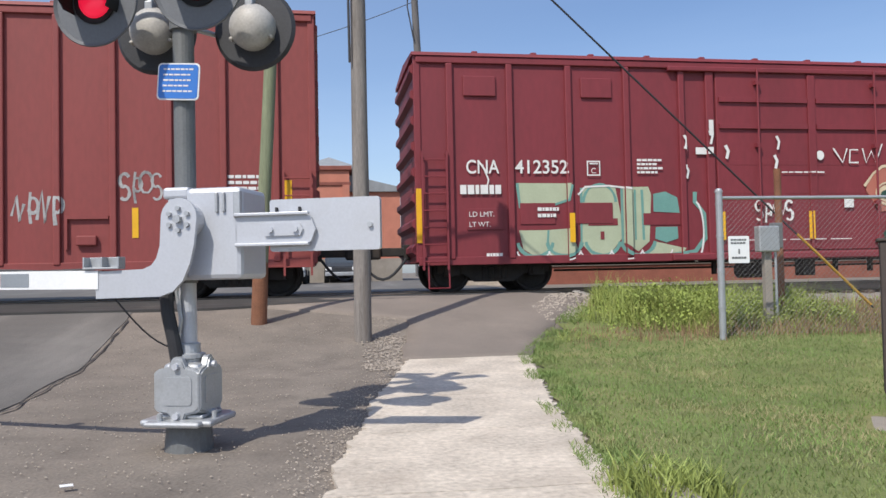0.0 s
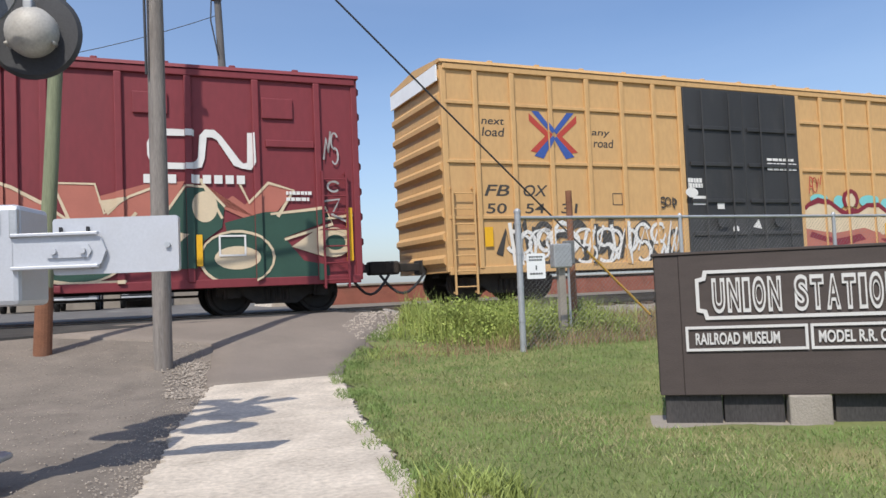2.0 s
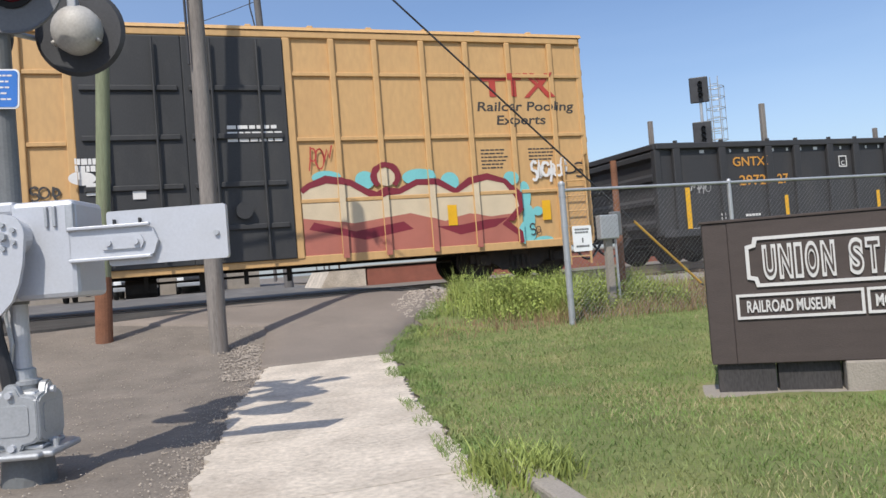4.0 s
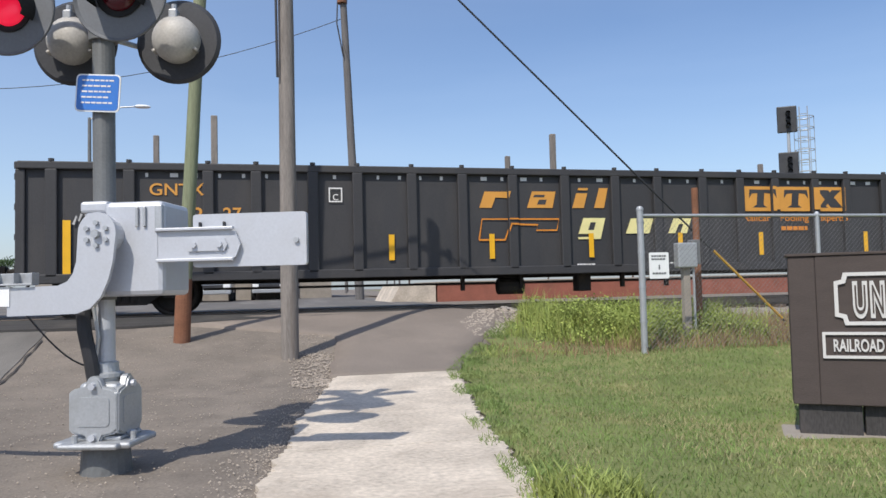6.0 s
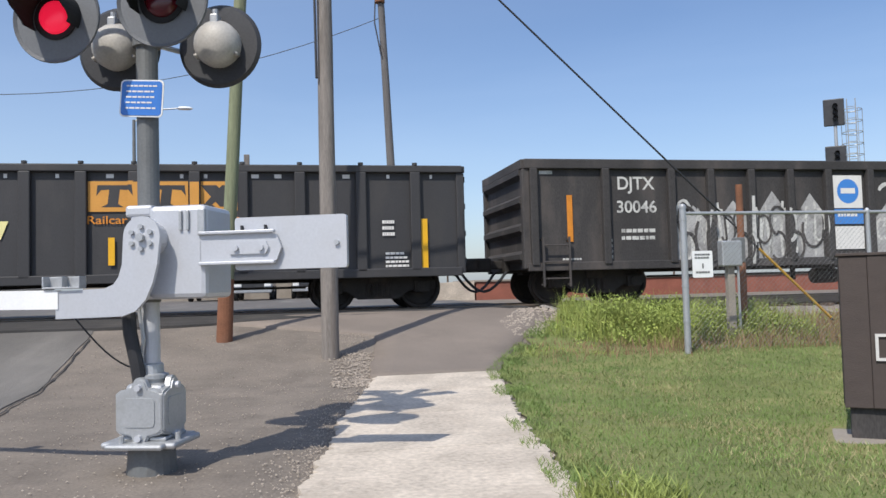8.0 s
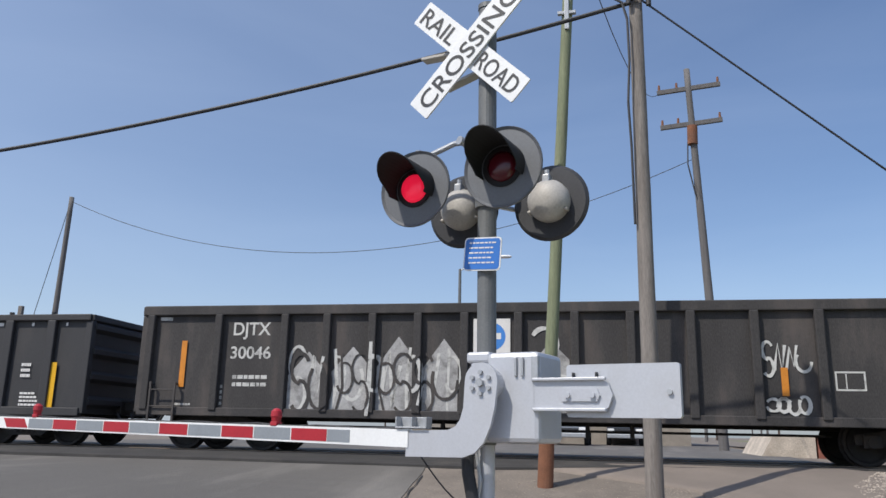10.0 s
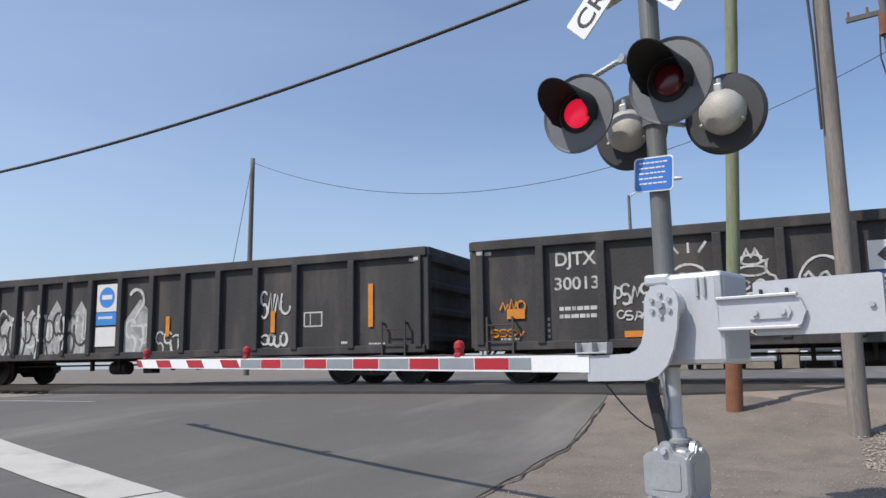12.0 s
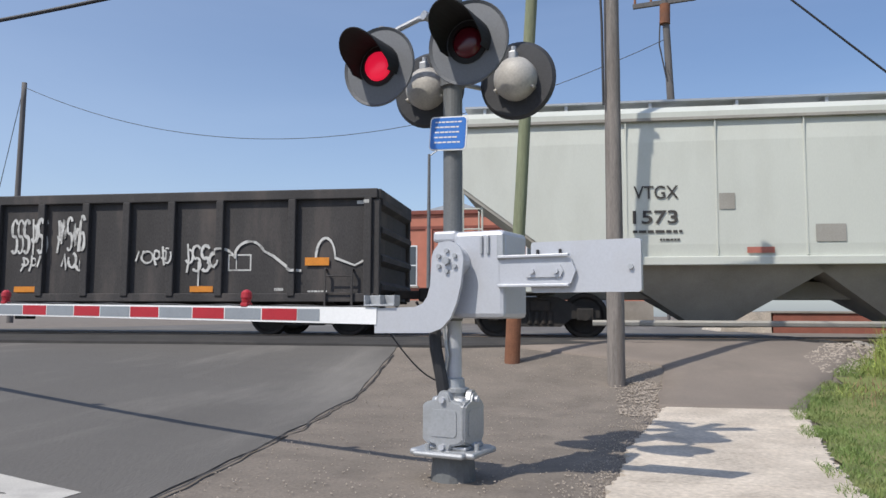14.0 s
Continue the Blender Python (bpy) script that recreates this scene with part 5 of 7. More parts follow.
def wagon_black(name, label, u0, number, first):
    L, top = (16.6 if first else 16.4), 2.93
    us = ((0.15, 1.49, 2.95, 3.85, 4.8, 5.73, 6.66, 7.71, 8.78, 9.81, 10.89, 12.0, 13.1, 14.6, 16.25) if first
          else (0.15, 1.44, 2.67, 3.77, 4.81, 5.87, 7.02, 8.07, 9.12, 10.15, 11.07, 12.08, 13.14, 14.68, 16.25))
    extra = 0.2 if first else 0.0
    ribs = [(u - 0.08 + extra * (u > 1), u + 0.08 + extra * (u > 1)) for u in us]
    car, p = gondola(name, label, u0, L, top, 0.72, ribs, "gonE", 0.13, 0.2)
    p.shift = extra
    shift = 0.0 if first else 0.17
    n0 = us[1] + 0.3
    b = bmesh.new()
    text(b, "DJTX", n0, 2.32, 0.27, 0.82, weight=0.014)
    text(b, number, n0 - 0.03, 1.84, 0.25, 0.88, weight=0.014)
    bars(b, n0 + 0.05, 1.5, 0.75, 0.3, 2, seed=30, gap=0.5)
    bars(b, n0 - 0.2, 1.3, 0.05, 0.45, 4, seed=31)
    bars(b, 0.55, 0.92, 0.4, 0.07, 1, seed=32)
    frame_mark(b, 13.3, 1.3, 0.5, 0.34, 0.03)
    frame_mark(b, 13.47, 1.34, 0.02, 0.26, 0.01)
    bars(b, 15.0, 0.9, 0.4, 0.06, 1, seed=33)
    bars(b, 14.3, 0.95, 0.2, 0.1, 1, seed=34)
    for u in (0.2, 16.1):
        flat(b, rect(u - 0.1, top - 0.3, 0.28, 0.07))
    p.put("car_lettering", b, "pworn", "white reporting marks and small stencils")
    ladder(car, 0.3, 0.55, 0.35, 1.35, 3, "gonE", off=0.14)
    ladder(car, L - 1.0, 0.55, 0.35, 1.35, 3, "gonE", off=0.14)
    if first:
        b = bmesh.new()
        for i, (u, w) in enumerate(((3.05, 0.7), (3.95, 0.75), (4.9, 0.72), (5.83, 0.7), (7.82, 0.85))):
            h = (1.2, 1.3, 1.5, 1.45, 1.4)[i]
            flat(b, [(u, 0.78), (u + w, 0.78), (u + w, 0.78 + h * 0.75), (u + w * 0.6, 0.78 + h), (u + w * 0.3, 0.78 + h * 0.8), (u, 0.78 + h * 0.6)])
        p.put("graffiti", b, "psilver", "smeared silver sprayed letters")
        b = bmesh.new()
        scribble(b, 3.05, 0.8, 3.5, 1.35, 61, 9, 0.07)
        scribble(b, 7.85, 0.8, 0.8, 0.9, 63, 2, 0.08)
        stroke(b, curl(8.2, 2.15, 0.25, 0.28, 150, -60) + [(8.05, 1.5), (8.55, 1.5)], 0.08)
        scribble(b, 8.9, 0.75, 0.8, 0.6, 64, 3, 0.05)
        scribble(b, 12.1, 1.55, 0.8, 0.65, 65, 4, 0.06)
        scribble(b, 12.15, 0.82, 0.7, 0.35, 66, 4, 0.05)
        p.put("graffiti_tag", b, "pworn", "white sprayed tags")
        b = bmesh.new()
        scribble(b, 3.1, 0.8, 3.4, 1.2, 68, 8, 0.06)
        p.put("graffiti", b, "gonE", "dark letter lines")
        b = bmesh.new()
        flat(b, rect(6.83, 1.9, 0.72, 0.72))
        flat(b, rect(6.83, 1.0, 0.72, 0.5))
        p.put("placard", b, "pwhite", "white sign panel")
        b = bmesh.new()
        flat(b, ellipse(7.19, 2.27, 0.27, 0.27))
        flat(b, rect(6.83, 1.55, 0.72, 0.33))
        p.put("placard", b, "plblue", "blue roundel and blue band")
        b = bmesh.new()
        bars(b, 6.91, 1.78, 0.56, 0.12, 1, seed=70)
        flat(b, rect(7.01, 2.22, 0.36, 0.12))
        p.put("placard", b, "pwhite")
        yellow_marks(p, (0.66,), 1.25, 0.95, 0.12, "porange")
        yellow_marks(p, (9.22, 12.4), 1.2, 0.5, 0.12, "porange")
        yellow_marks(p, (15.0,), 1.25, 0.95, 0.12, "porange")
    else:
        b = bmesh.new()
        stroke(b, curl(4.1, 1.85, 0.36, 0.34, 0, 362, 22), 0.045)      # one-eyed creature
        stroke(b, curl(4.0, 1.87, 0.15, 0.15, 0, 362, 14), 0.05)
        for d in (-0.18, 0.0, 0.18):
            stroke(b, [(4.12 + d, 2.4), (4.12 + d * 1.8, 2.6)], 0.04)
        stroke(b, [(4.15, 1.5), (3.9, 0.85), (4.1, 1.15), (4.3, 0.85), (4.45, 0.78), (4.3, 1.45)], 0.045)
        stroke(b, [(4.1, 1.45), (3.85, 1.2)], 0.045)
        stroke(b, [(4.35, 1.45), (4.65, 1.2), (4.55, 1.25)], 0.045)
        curls = [(5.2 + (0.34 + 0.07 * math.sin(9 * a)) * math.cos(a), 1.72 + (0.62 + 0.1 * math.sin(11 * a)) * math.sin(a)) for a in frange(0, 2 * math.pi, 0.13)]
        stroke(b, curls, 0.045)                                         # curly-edged face
        for u, z, ru, rz in ((5.2, 2.2, 0.2, 0.09), (5.2, 2.0, 0.26, 0.09), (5.2, 1.5, 0.2, 0.1), (5.07, 1.75, 0.08, 0.08), (5.33, 1.75, 0.08, 0.08)):
            stroke(b, curl(u, z, ru, rz, 20, 350, 14), 0.04)
        stroke(b, [(5.2, 1.1), (5.12, 0.9), (5.22, 0.84), (5.26, 1.0)], 0.05)
        stroke(b, curl(6.35, 1.6, 0.42, 0.6, 0, 300, 22), 0.045)        # round mask
        for k in range(3):
            z = 1.85 - 0.28 * k
            stroke(b, [(6.05 + 0.07 * q, z + 0.08 * math.sin(1.7 * q + k)) for q in range(9)], 0.045)
        scribble(b, 6.1, 1.0, 0.6, 0.3, 72, 3, 0.04)
        scribble(b, 2.65, 1.5, 0.75, 0.4, 73, 4, 0.045)
        scribble(b, 2.75, 1.2, 0.6, 0.18, 74, 4, 0.03)
        scribble(b, 8.2, 1.7, 0.85, 0.75, 75, 6, 0.05)
        scribble(b, 8.4, 1.35, 0.6, 0.3, 76, 3, 0.04)
        scribble(b, 9.25, 1.75, 0.75, 0.75, 77, 6, 0.055)
        scribble(b, 9.4, 1.3, 0.5, 0.4, 78, 3, 0.05)
        scribble(b, 11.1, 1.45, 0.85, 0.35, 79, 5, 0.04)
        scribble(b, 12.15, 1.3, 0.8, 0.55, 80, 4, 0.05)
        stroke(b, [(12.5, 1.5), (12.5, 0.9)], 0.04)
        stroke(b, curl(13.0, 1.45, 0.3, 0.3, 180, 20) + curl(13.6, 1.5, 0.35, 0.4, 150, 30) + [(14.1, 1.6), (14.5, 1.3), (14.7, 1.3)], 0.05)
        stroke(b, curl(15.2, 1.55, 0.2, 0.4, 180, 0) + [(15.8, 1.4), (16.0, 1.5)], 0.045)
        bmesh.ops.translate(b, verts=b.verts, vec=(shift, 0, 0))
        p.put("graffiti_tag", b, "pworn", "white sprayed characters and tags")
        b = bmesh.new()
        flat(b, rect(7.23, 1.9, 0.68, 0.5))
        p.put("placard", b, "pwhite", "white sign panel")
        b = bmesh.new()
        flat(b, rect(7.23, 1.4, 0.68, 0.48))
        p.put("placard", b, "pblue", "blue sign panel")
        b = bmesh.new()
        flat(b, [(7.57, 1.95), (7.78, 2.15), (7.57, 2.35), (7.36, 2.15)])
        p.put("placard", b, "pdark", "dark diamond")
        b = bmesh.new()
        bars(b, 7.33, 1.82, 0.5, 0.3, 3, seed=81)
        p.put("placard", b, "pwhite")
        b = bmesh.new()
        flat(b, rect(0.7, 1.3, 0.38, 0.2))
        scribble(b, 0.55, 1.4, 0.55, 0.3, 82, 3, 0.04)
        scribble(b, 0.35, 0.95, 0.7, 0.15, 83, 4, 0.03)
        p.put("graffiti_tag", b, "porange", "faded orange tag")
        for u in (3.05, 6.25, 8.5, 12.5):
            p.put("reflector", flat(bmesh.new(), rect(u, 0.87, 0.5, 0.12)), "porange")
        p.put("reflector", flat(bmesh.new(), rect(14.95, 1.4, 0.5, 0.16)), "porange")


def wagon_hopper():
    L = 17.4
    car = new_car("covered_hopper_wagon", "pale grey covered hopper with dark lettering", 97.58, L)
    lev = [(1.5, 1.5, 2.0), (1.75, 1.52, 1.65), (2.9, 1.52, 0.12), (3.7, 1.51, 0.1), (4.2, 1.46, 0.1)]
    bm = bmesh.new()
    rows = []
    for z, h, e in lev:
        rows.append([[bm.verts.new((u, s * h, z)) for u in (e, 3.25, 4.89, 6.46, L / 2, 10.9, 12.5, 14.1, L - e)] for s in (-1, 1)])
    for a, b in zip(rows, rows[1:]):
        for s in (0, 1):
            for i in range(8):
                bm.faces.new((a[s][i], a[s][i + 1], b[s][i + 1], b[s][i]))
        for i in (0, -1):
            bm.faces.new((a[0][i], a[1][i], b[1][i], b[0][i]))
    for s in range(8):
        bm.faces.new((rows[0][0][s], rows[0][0][s + 1], rows[0][1][s + 1], rows[0][1][s]))
    part("hopper_body", bm, "hopper", car)
    bm = bmesh.new()
    prism(bm, [(-1.56, 4.16), (-1.56, 4.26), (-1.3, 4.42), (0, 4.52), (1.3, 4.42), (1.56, 4.26), (1.56, 4.16)], -0.05, L + 0.05, Matrix.Rotation(radians(-90), 4, "Z"))
    part("roof", bm, "hopper", car)
    bm = bmesh.new()
    for y in (-0.75, 0.75):
        box(bm, 0.1, L - 0.1, y - 0.25, y + 0.25, 4.62, 4.66)
        for u in frange(0.5, L - 0.5, 1.6):
            box(bm, u - 0.03, u + 0.03, y - 0.2, y + 0.2, 4.45, 4.62)
    part("running_board", bm, "galv", car)
    for u in frange(1.8, L - 1.8, 3.4):
        part("roof_hatch", B(u - 0.7, u + 0.7, -0.4, 0.4, 4.5, 4.68, 0.04), "hopper", car)
    for s in (-1, 1):
        part("side_sill", B(0.2, L - 0.2, *sorted((s * 1.6, s * 1.46)), 1.36, 1.52, 0.015), "hopper", car)
    part("gutter_rail", B(0.0, L, SIDE - 0.06, SIDE, 4.1, 4.17, 0.01), "hopdark", car)
    for u in (3.25, 4.89, 6.46, 10.9, 12.5, 14.1):
        part("side_seam", B(u - 0.012, u + 0.012, -1.535, -1.5, 1.55, 4.12), "hopper", car)
    for a, b in ((2.6, 7.2), (6.4, 11.0), (10.2, 14.8)):
        m = (a + b) / 2
        bm = bmesh.new()
        w = 0.45
        top = [bm.verts.new((x, y, 1.5)) for x, y in ((a, -1.45), (b, -1.45), (b, 1.45), (a, 1.45))]
        low = [bm.verts.new((x, y, 0.32)) for x, y in ((m - w, -0.5), (m + w, -0.5), (m + w, 0.5), (m - w, 0.5))]
        for i in range(4):
            bm.faces.new((top[i], top[(i + 1) % 4], low[(i + 1) % 4], low[i]))
        bm.faces.new(low)
        part("hopper_bottom", bm, "hopdark", car)
        part("outlet_gate", B(m - 0.6, m + 0.6, -0.6, 0.6, 0.2, 0.32, 0.02), "hopdark", car)
    bm = bmesh.new()
    hose(bm, [(2.6, -1.3, 0.28), (L - 2.6, -1.3, 0.28)], 0.06)
    box(bm, 1.5, L - 1.5, -0.3, 0.3, 0.75, 1.1, 0.02)
    part("underframe", bm, "hopdark", car)
    for e, s in ((0.0, 1), (L, -1)):
        part("end_platform", B(*sorted((e + s * 0.05, e + s * 1.9)), -1.45, 1.45, 0.86, 1.3, 0.02), "hopper", car)
        bm = bmesh.new()
        for u in (0.12, 0.9, 1.6):
            for y in (-1.42, 1.42):
                tube(bm, (e + s * u, y, 1.3), (e + s * u, y, 4.1 if u < 0.5 else 2.0), 0.022, seg=6)
        for z in (1.7, 2.1, 2.5, 2.9, 3.3, 3.7):
            tube(bm, (e + s * 0.12, -1.42, z), (e + s * 0.5, -1.42, z), 0.014, seg=6)
        tube(bm, (e + s * 0.5, -1.42, 1.3), (e + s * 0.5, -1.42, 4.1), 0.02, seg=6)
        tube(bm, (e + s * 0.12, -1.42, 2.0), (e + s * 1.6, -1.42, 2.0), 0.018, seg=6)
        part("end_ladder", bm, "hopper", car)
        sh = bmesh.new()
        prism(sh, [(e + s * 0.14, 3.0), (e + s * 0.14, 2.8), (e + s * 2.1, 1.35), (e + s * 2.1, 1.52)], -1.5, 1.5)
        part("slope_sheet", sh, "hopdark", car)
    p = Painter(car, [], 0)
    b = bmesh.new()
    text(b, "VTGX", 3.38, 2.62, 0.25, 0.82, weight=0.008)
    text(b, "1573", 3.36, 2.15, 0.25, 0.82, weight=0.016)
    bars(b, 3.36, 2.02, 0.9, 0.09, 1, seed=90)
    bars(b, 3.85, 1.86, 0.4, 0.07, 1, seed=91)
    p.put("car_lettering", b, "pdark", lift=0.04)
    b = bmesh.new()
    flat(b, rect(4.93, 2.4, 0.28, 0.3))
    flat(b, rect(6.6, 1.78, 0.52, 0.32))
    p.put("data_panel", b, "hopdark", "grimy data panel", lift=0.036)
    p.put("reflector", flat(bmesh.new(), rect(5.4, 1.58, 0.48, 0.11)), "ppink", lift=0.04)


wagon_brown()
wagon_maroon()
wagon_yellow()
wagon_charcoal()
wagon_black("gondola_wagon", "grimy black open gondola with silver graffiti and a blue placard", 61.85, "30046", True)
wagon_black("gondola_wagon", "grimy black open gondola with white sprayed characters", 79.57, "30013", False)
wagon_hopper()


# ---- level crossing signal with its gate ----
UG = Vector((0.957, -0.29, 0))          # along the gate, away from its tip
NG = Vector((-0.29, -0.957, 0))         # its face, towards the traffic


def signal_frame(y=0.0):
    """Frame whose x runs along the gate, y away from the traffic and z up, at the mast's foot."""
    m = Matrix.Identity(4)
    m.col[0][:3], m.col[1][:3] = UG, -NG
    return m @ Matrix.Translation((0, y, 0))


def lamp_head(root, at, way, lit, back="disc"):
    """A flashing lamp: dished background, deep hood, lens and housing. Its front looks along way."""
    f = facing(at, way)
    head = part("lamp_background", lathe(bmesh.new(), [(0.0, -0.02), (0.28, -0.02), (0.305, 0.0), (0.3, 0.012), (0.28, -0.004), (0.12, 0.0), (0.0, 0.0)], f, 40), back, root, "grey-black weathered round background")
    bm = bmesh.new()
    prev = None
    n = 22
    for i in range(n + 1):
        a = radians(-28 + 236 * i / n)
        # longest at the top of the hood, cut back to the sides
        d = 0.13 + 0.24 * max(0.0, math.sin(a) + 0.15) ** 0.6
        c, s = math.cos(a), math.sin(a)
        cur = [bm.verts.new(f @ Vector((r * c, r * s, z))) for r, z in ((0.172, 0.0), (0.172, d), (0.165, d), (0.165, 0.0))]
        if prev:
            for k in range(3):
                bm.faces.new((prev[k], cur[k], cur[k + 1], prev[k + 1]))
        prev = cur
    lathe(bm, [(0.112, 0.006), (0.15, 0.004), (0.15, 0.012)], f, 24)
    part("hood", bm, "hoodblack", head, "matt black sun hood")
    part("lens", lathe(bmesh.new(), [(0.112, 0.004), (0.105, 0.03), (0.075, 0.045), (0.0, 0.052)], f, 28), lit, head, "round red lens", smooth=True)
    bm = lathe(bmesh.new(), [(0.165, -0.02), (0.165, -0.085), (0.155, -0.11), (0.135, -0.14), (0.09, -0.17), (0.04, -0.182), (0.0, -0.184)], f, 28)
    for a in (0, 120, 240):
        box(bm, -0.012, 0.012, 0.155, 0.18, -0.1, -0.04, 0, f @ pose(0, 0, 0, 0, 0, a))
    part("housing", bm, "dome", head, "domed bare aluminium housing", smooth=True)
    bm = bmesh.new()
    box(bm, -0.03, 0.03, 0.13, 0.2, -0.13, -0.05, 0.01, f)
    tube(bm, f @ Vector((0, 0.17, -0.09)), f @ Vector((0, 0.24, -0.09)), 0.02, seg=8)
    part("hinge", bm, "galv", head)
    return head


def crossing_signal():
    root = thing("crossing_signal", "silver and grey railway crossing signal with lowered striped gate", "crossing signal", (-0.36, 6.3, 0.0))
    # foundation and base
    bm = bmesh.new()
    bmesh.ops.create_cone(bm, cap_ends=True, segments=20, radius1=0.17, radius2=0.15, depth=0.24, matrix=Matrix.Translation((0, 0, 0.08)))
    part("foundation", bm, "mastgrey", root, "dark weathered footing")
    bm = bmesh.new()
    box(bm, -0.26, 0.26, -0.2, 0.2, 0.19, 0.235, 0.018, signal_frame())
    box(bm, -0.2, 0.2, -0.26, 0.26, 0.193, 0.232, 0.016, signal_frame())
    part("base_plate", bm, "galv", root)
    for x, y in ((-0.16, -0.16), (0.19, -0.13), (-0.17, 0.15), (0.17, 0.16)):
        part("anchor_bolt", T((x, y, 0.2), (x, y, 0.28), 0.018, seg=8), "galv", root)
    bm = bmesh.new()
    f = signal_frame()
    box(bm, -0.14, 0.14, -0.12, 0.14, 0.235, 0.61, 0.045, f)
    box(bm, -0.17, 0.17, -0.14, 0.16, 0.235, 0.262, 0.01, f)
    part("junction_base", bm, "galv", root, "cast aluminium junction base")

    def plate(w, h, k):
        """Half width, half height and corner cut of an eared cover plate."""
        ear = [(k * 0.62 * math.cos(radians(q)), h + k * 0.6 * math.sin(radians(q))) for q in range(20, 161, 20)]
        top = [(w, h - k * 0.9), (w - k * 0.25, h - k * 0.65), (w - k * 0.5, h - k * 0.5), (k * 0.8, h - k * 0.3)] + ear + [(-k * 0.8, h - k * 0.3), (-w + k * 0.5, h - k * 0.5), (-w + k * 0.25, h - k * 0.65), (-w, h - k * 0.9)]
        return top + [(-x, -z) for x, z in top]

    cover = None
    for i, turn in enumerate((0, 90)):
        g = f @ Matrix.Rotation(radians(turn), 4, "Z") @ Matrix.Translation((0, 0, 0.425))
        bm = prism(bmesh.new(), plate(0.168, 0.185, 0.075), -0.16, -0.12, g)
        prism(bm, plate(0.153, 0.17, 0.07), -0.172, -0.16, g)
        cover = part("junction_cover", bm, "galv", root, "eared cast cover plate")
        part("cover_panel", prism(bmesh.new(), rounded(0.22, 0.19, 0.03), -0.178, -0.172, g), "galv", cover)
        for z in (-0.165, 0.165):
            part("cover_bolt", T(g @ Vector((0, -0.2, z)), g @ Vector((0, -0.17, z)), 0.023, seg=8), "silver", cover)
    part("mast_socket", lathe(bmesh.new(), [(0, 0.58), (0.1, 0.58), (0.1, 0.63), (0.115, 0.635), (0.115, 0.66), (0.085, 0.67), (0.08, 0.73), (0.062, 0.74)], Matrix.Identity(4), 20), "galv", root)
    # mast
    bm = bmesh.new()
    tube(bm, (0.0, 0, 0.6), (-0.005, 0, 1.3), 0.062, seg=20)
    part("mast_lower", bm, "silver", root, "silver painted lower tube", smooth=False)
    bm = bmesh.new()
    tube(bm, (-0.005, 0, 1.15), (-0.02, 0, 4.62), 0.073, seg=20)
    tube(bm, (-0.02, 0, 4.62), (-0.02, 0, 4.66), 0.08, seg=20)
    part("mast", bm, "mastgrey", root, "dull grey steel mast")
    part("conduit", hose(bmesh.new(), [(-0.055, -0.09, 0.6), (-0.075, -0.1, 0.75), (-0.115, -0.1, 0.95), (-0.14, -0.06, 1.2)], 0.045, 10), "cable", root, "black flexible conduit")
    part("conduit", hose(bmesh.new(), [(-0.06, -0.08, 0.7), (-0.03, -0.09, 0.9), (-0.06, -0.09, 1.1), (-0.02, -0.08, 1.2)], 0.014, 6), "galv", root, "thin pale cable")
    part("loose_wire", hose(bmesh.new(), [(-0.5 + 0.05 * i, -0.02, 1.08 - 0.38 * math.sin(math.pi * min(1, i / 9 * 0.62) / 1.24) - 0.0 * i) for i in range(10)], 0.006, 5), "cable", root, "thin hanging wire")
    # gate mechanism
    bm = bmesh.new()
    box(bm, 0.09, 0.49, -0.2, 0.24, 1.17, 1.79, 0.035, f)
    part("mechanism_box", bm, "silver", root, "silver gate mechanism cabinet")
    bm = bmesh.new()
    box(bm, -0.08, 0.11, -0.19, 0.22, 1.72, 1.8, 0.02, f)
    box(bm, -0.05, 0.09, -0.18, 0.2, 1.17, 1.74, 0.02, f)
    part("mechanism_flange", bm, "silver", root)
    bm = bmesh.new()
    for x in (0.31, 0.36):
        box(bm, x, x + 0.02, -0.22, -0.2, 1.62, 1.75, 0.005, f)
    box(bm, 0.44, 0.49, -0.22, -0.18, 1.58, 1.76, 0.008, f)
    part("latch", bm, "galv", root)
    # bracket that carries the arm
    hx = 0.115
    out = [(hx + 0.125 * math.cos(radians(a)), 1.58 + 0.13 * math.sin(radians(a))) for a in range(180, -11, -10)]
    out += [(0.22, 1.4), (0.19, 1.28), (0.14, 1.17), (0.07, 1.1), (-0.02, 1.068), (-0.48, 1.06), (-0.48, 1.24), (-0.14, 1.25), (-0.08, 1.275), (-0.045, 1.32), (-0.02, 1.4)]
    bm = prism(bmesh.new(), out, -0.335, -0.305, f)
    arm = part("arm_bracket", bm, "silver", root, "curved silver plate bracket")
    part("pivot_hub", T(f @ Vector((hx, -0.31, 1.57)), f @ Vector((hx, -0.1, 1.57)), 0.115, seg=24), "silver", root)
    for i in range(6):
        a = radians(60 * i + 30)
        p = Vector((hx + 0.072 * math.cos(a), -0.335, 1.57 + 0.072 * math.sin(a)))
        part("bolt", T(f @ p, f @ (p - Vector((0, 0.02, 0))), 0.017, seg=6), "galv", arm)
    part("bolt", T(f @ Vector((hx, -0.335, 1.57)), f @ Vector((hx, -0.37, 1.57)), 0.028, seg=6), "galv", arm)
    bm = bmesh.new()
    box(bm, -0.56, -0.3, -0.36, -0.28, 1.255, 1.268, 0.003, f)
    for x in (-0.56, -0.43, -0.31):
        box(bm, x, x + 0.012, -0.36, -0.28, 1.268, 1.335, 0.003, f)
    box(bm, -0.56, -0.3, -0.295, -0.28, 1.268, 1.335, 0.003, f)
    part("arm_clamp", bm, "galv", arm)
    # counterweight
    bm = bmesh.new()
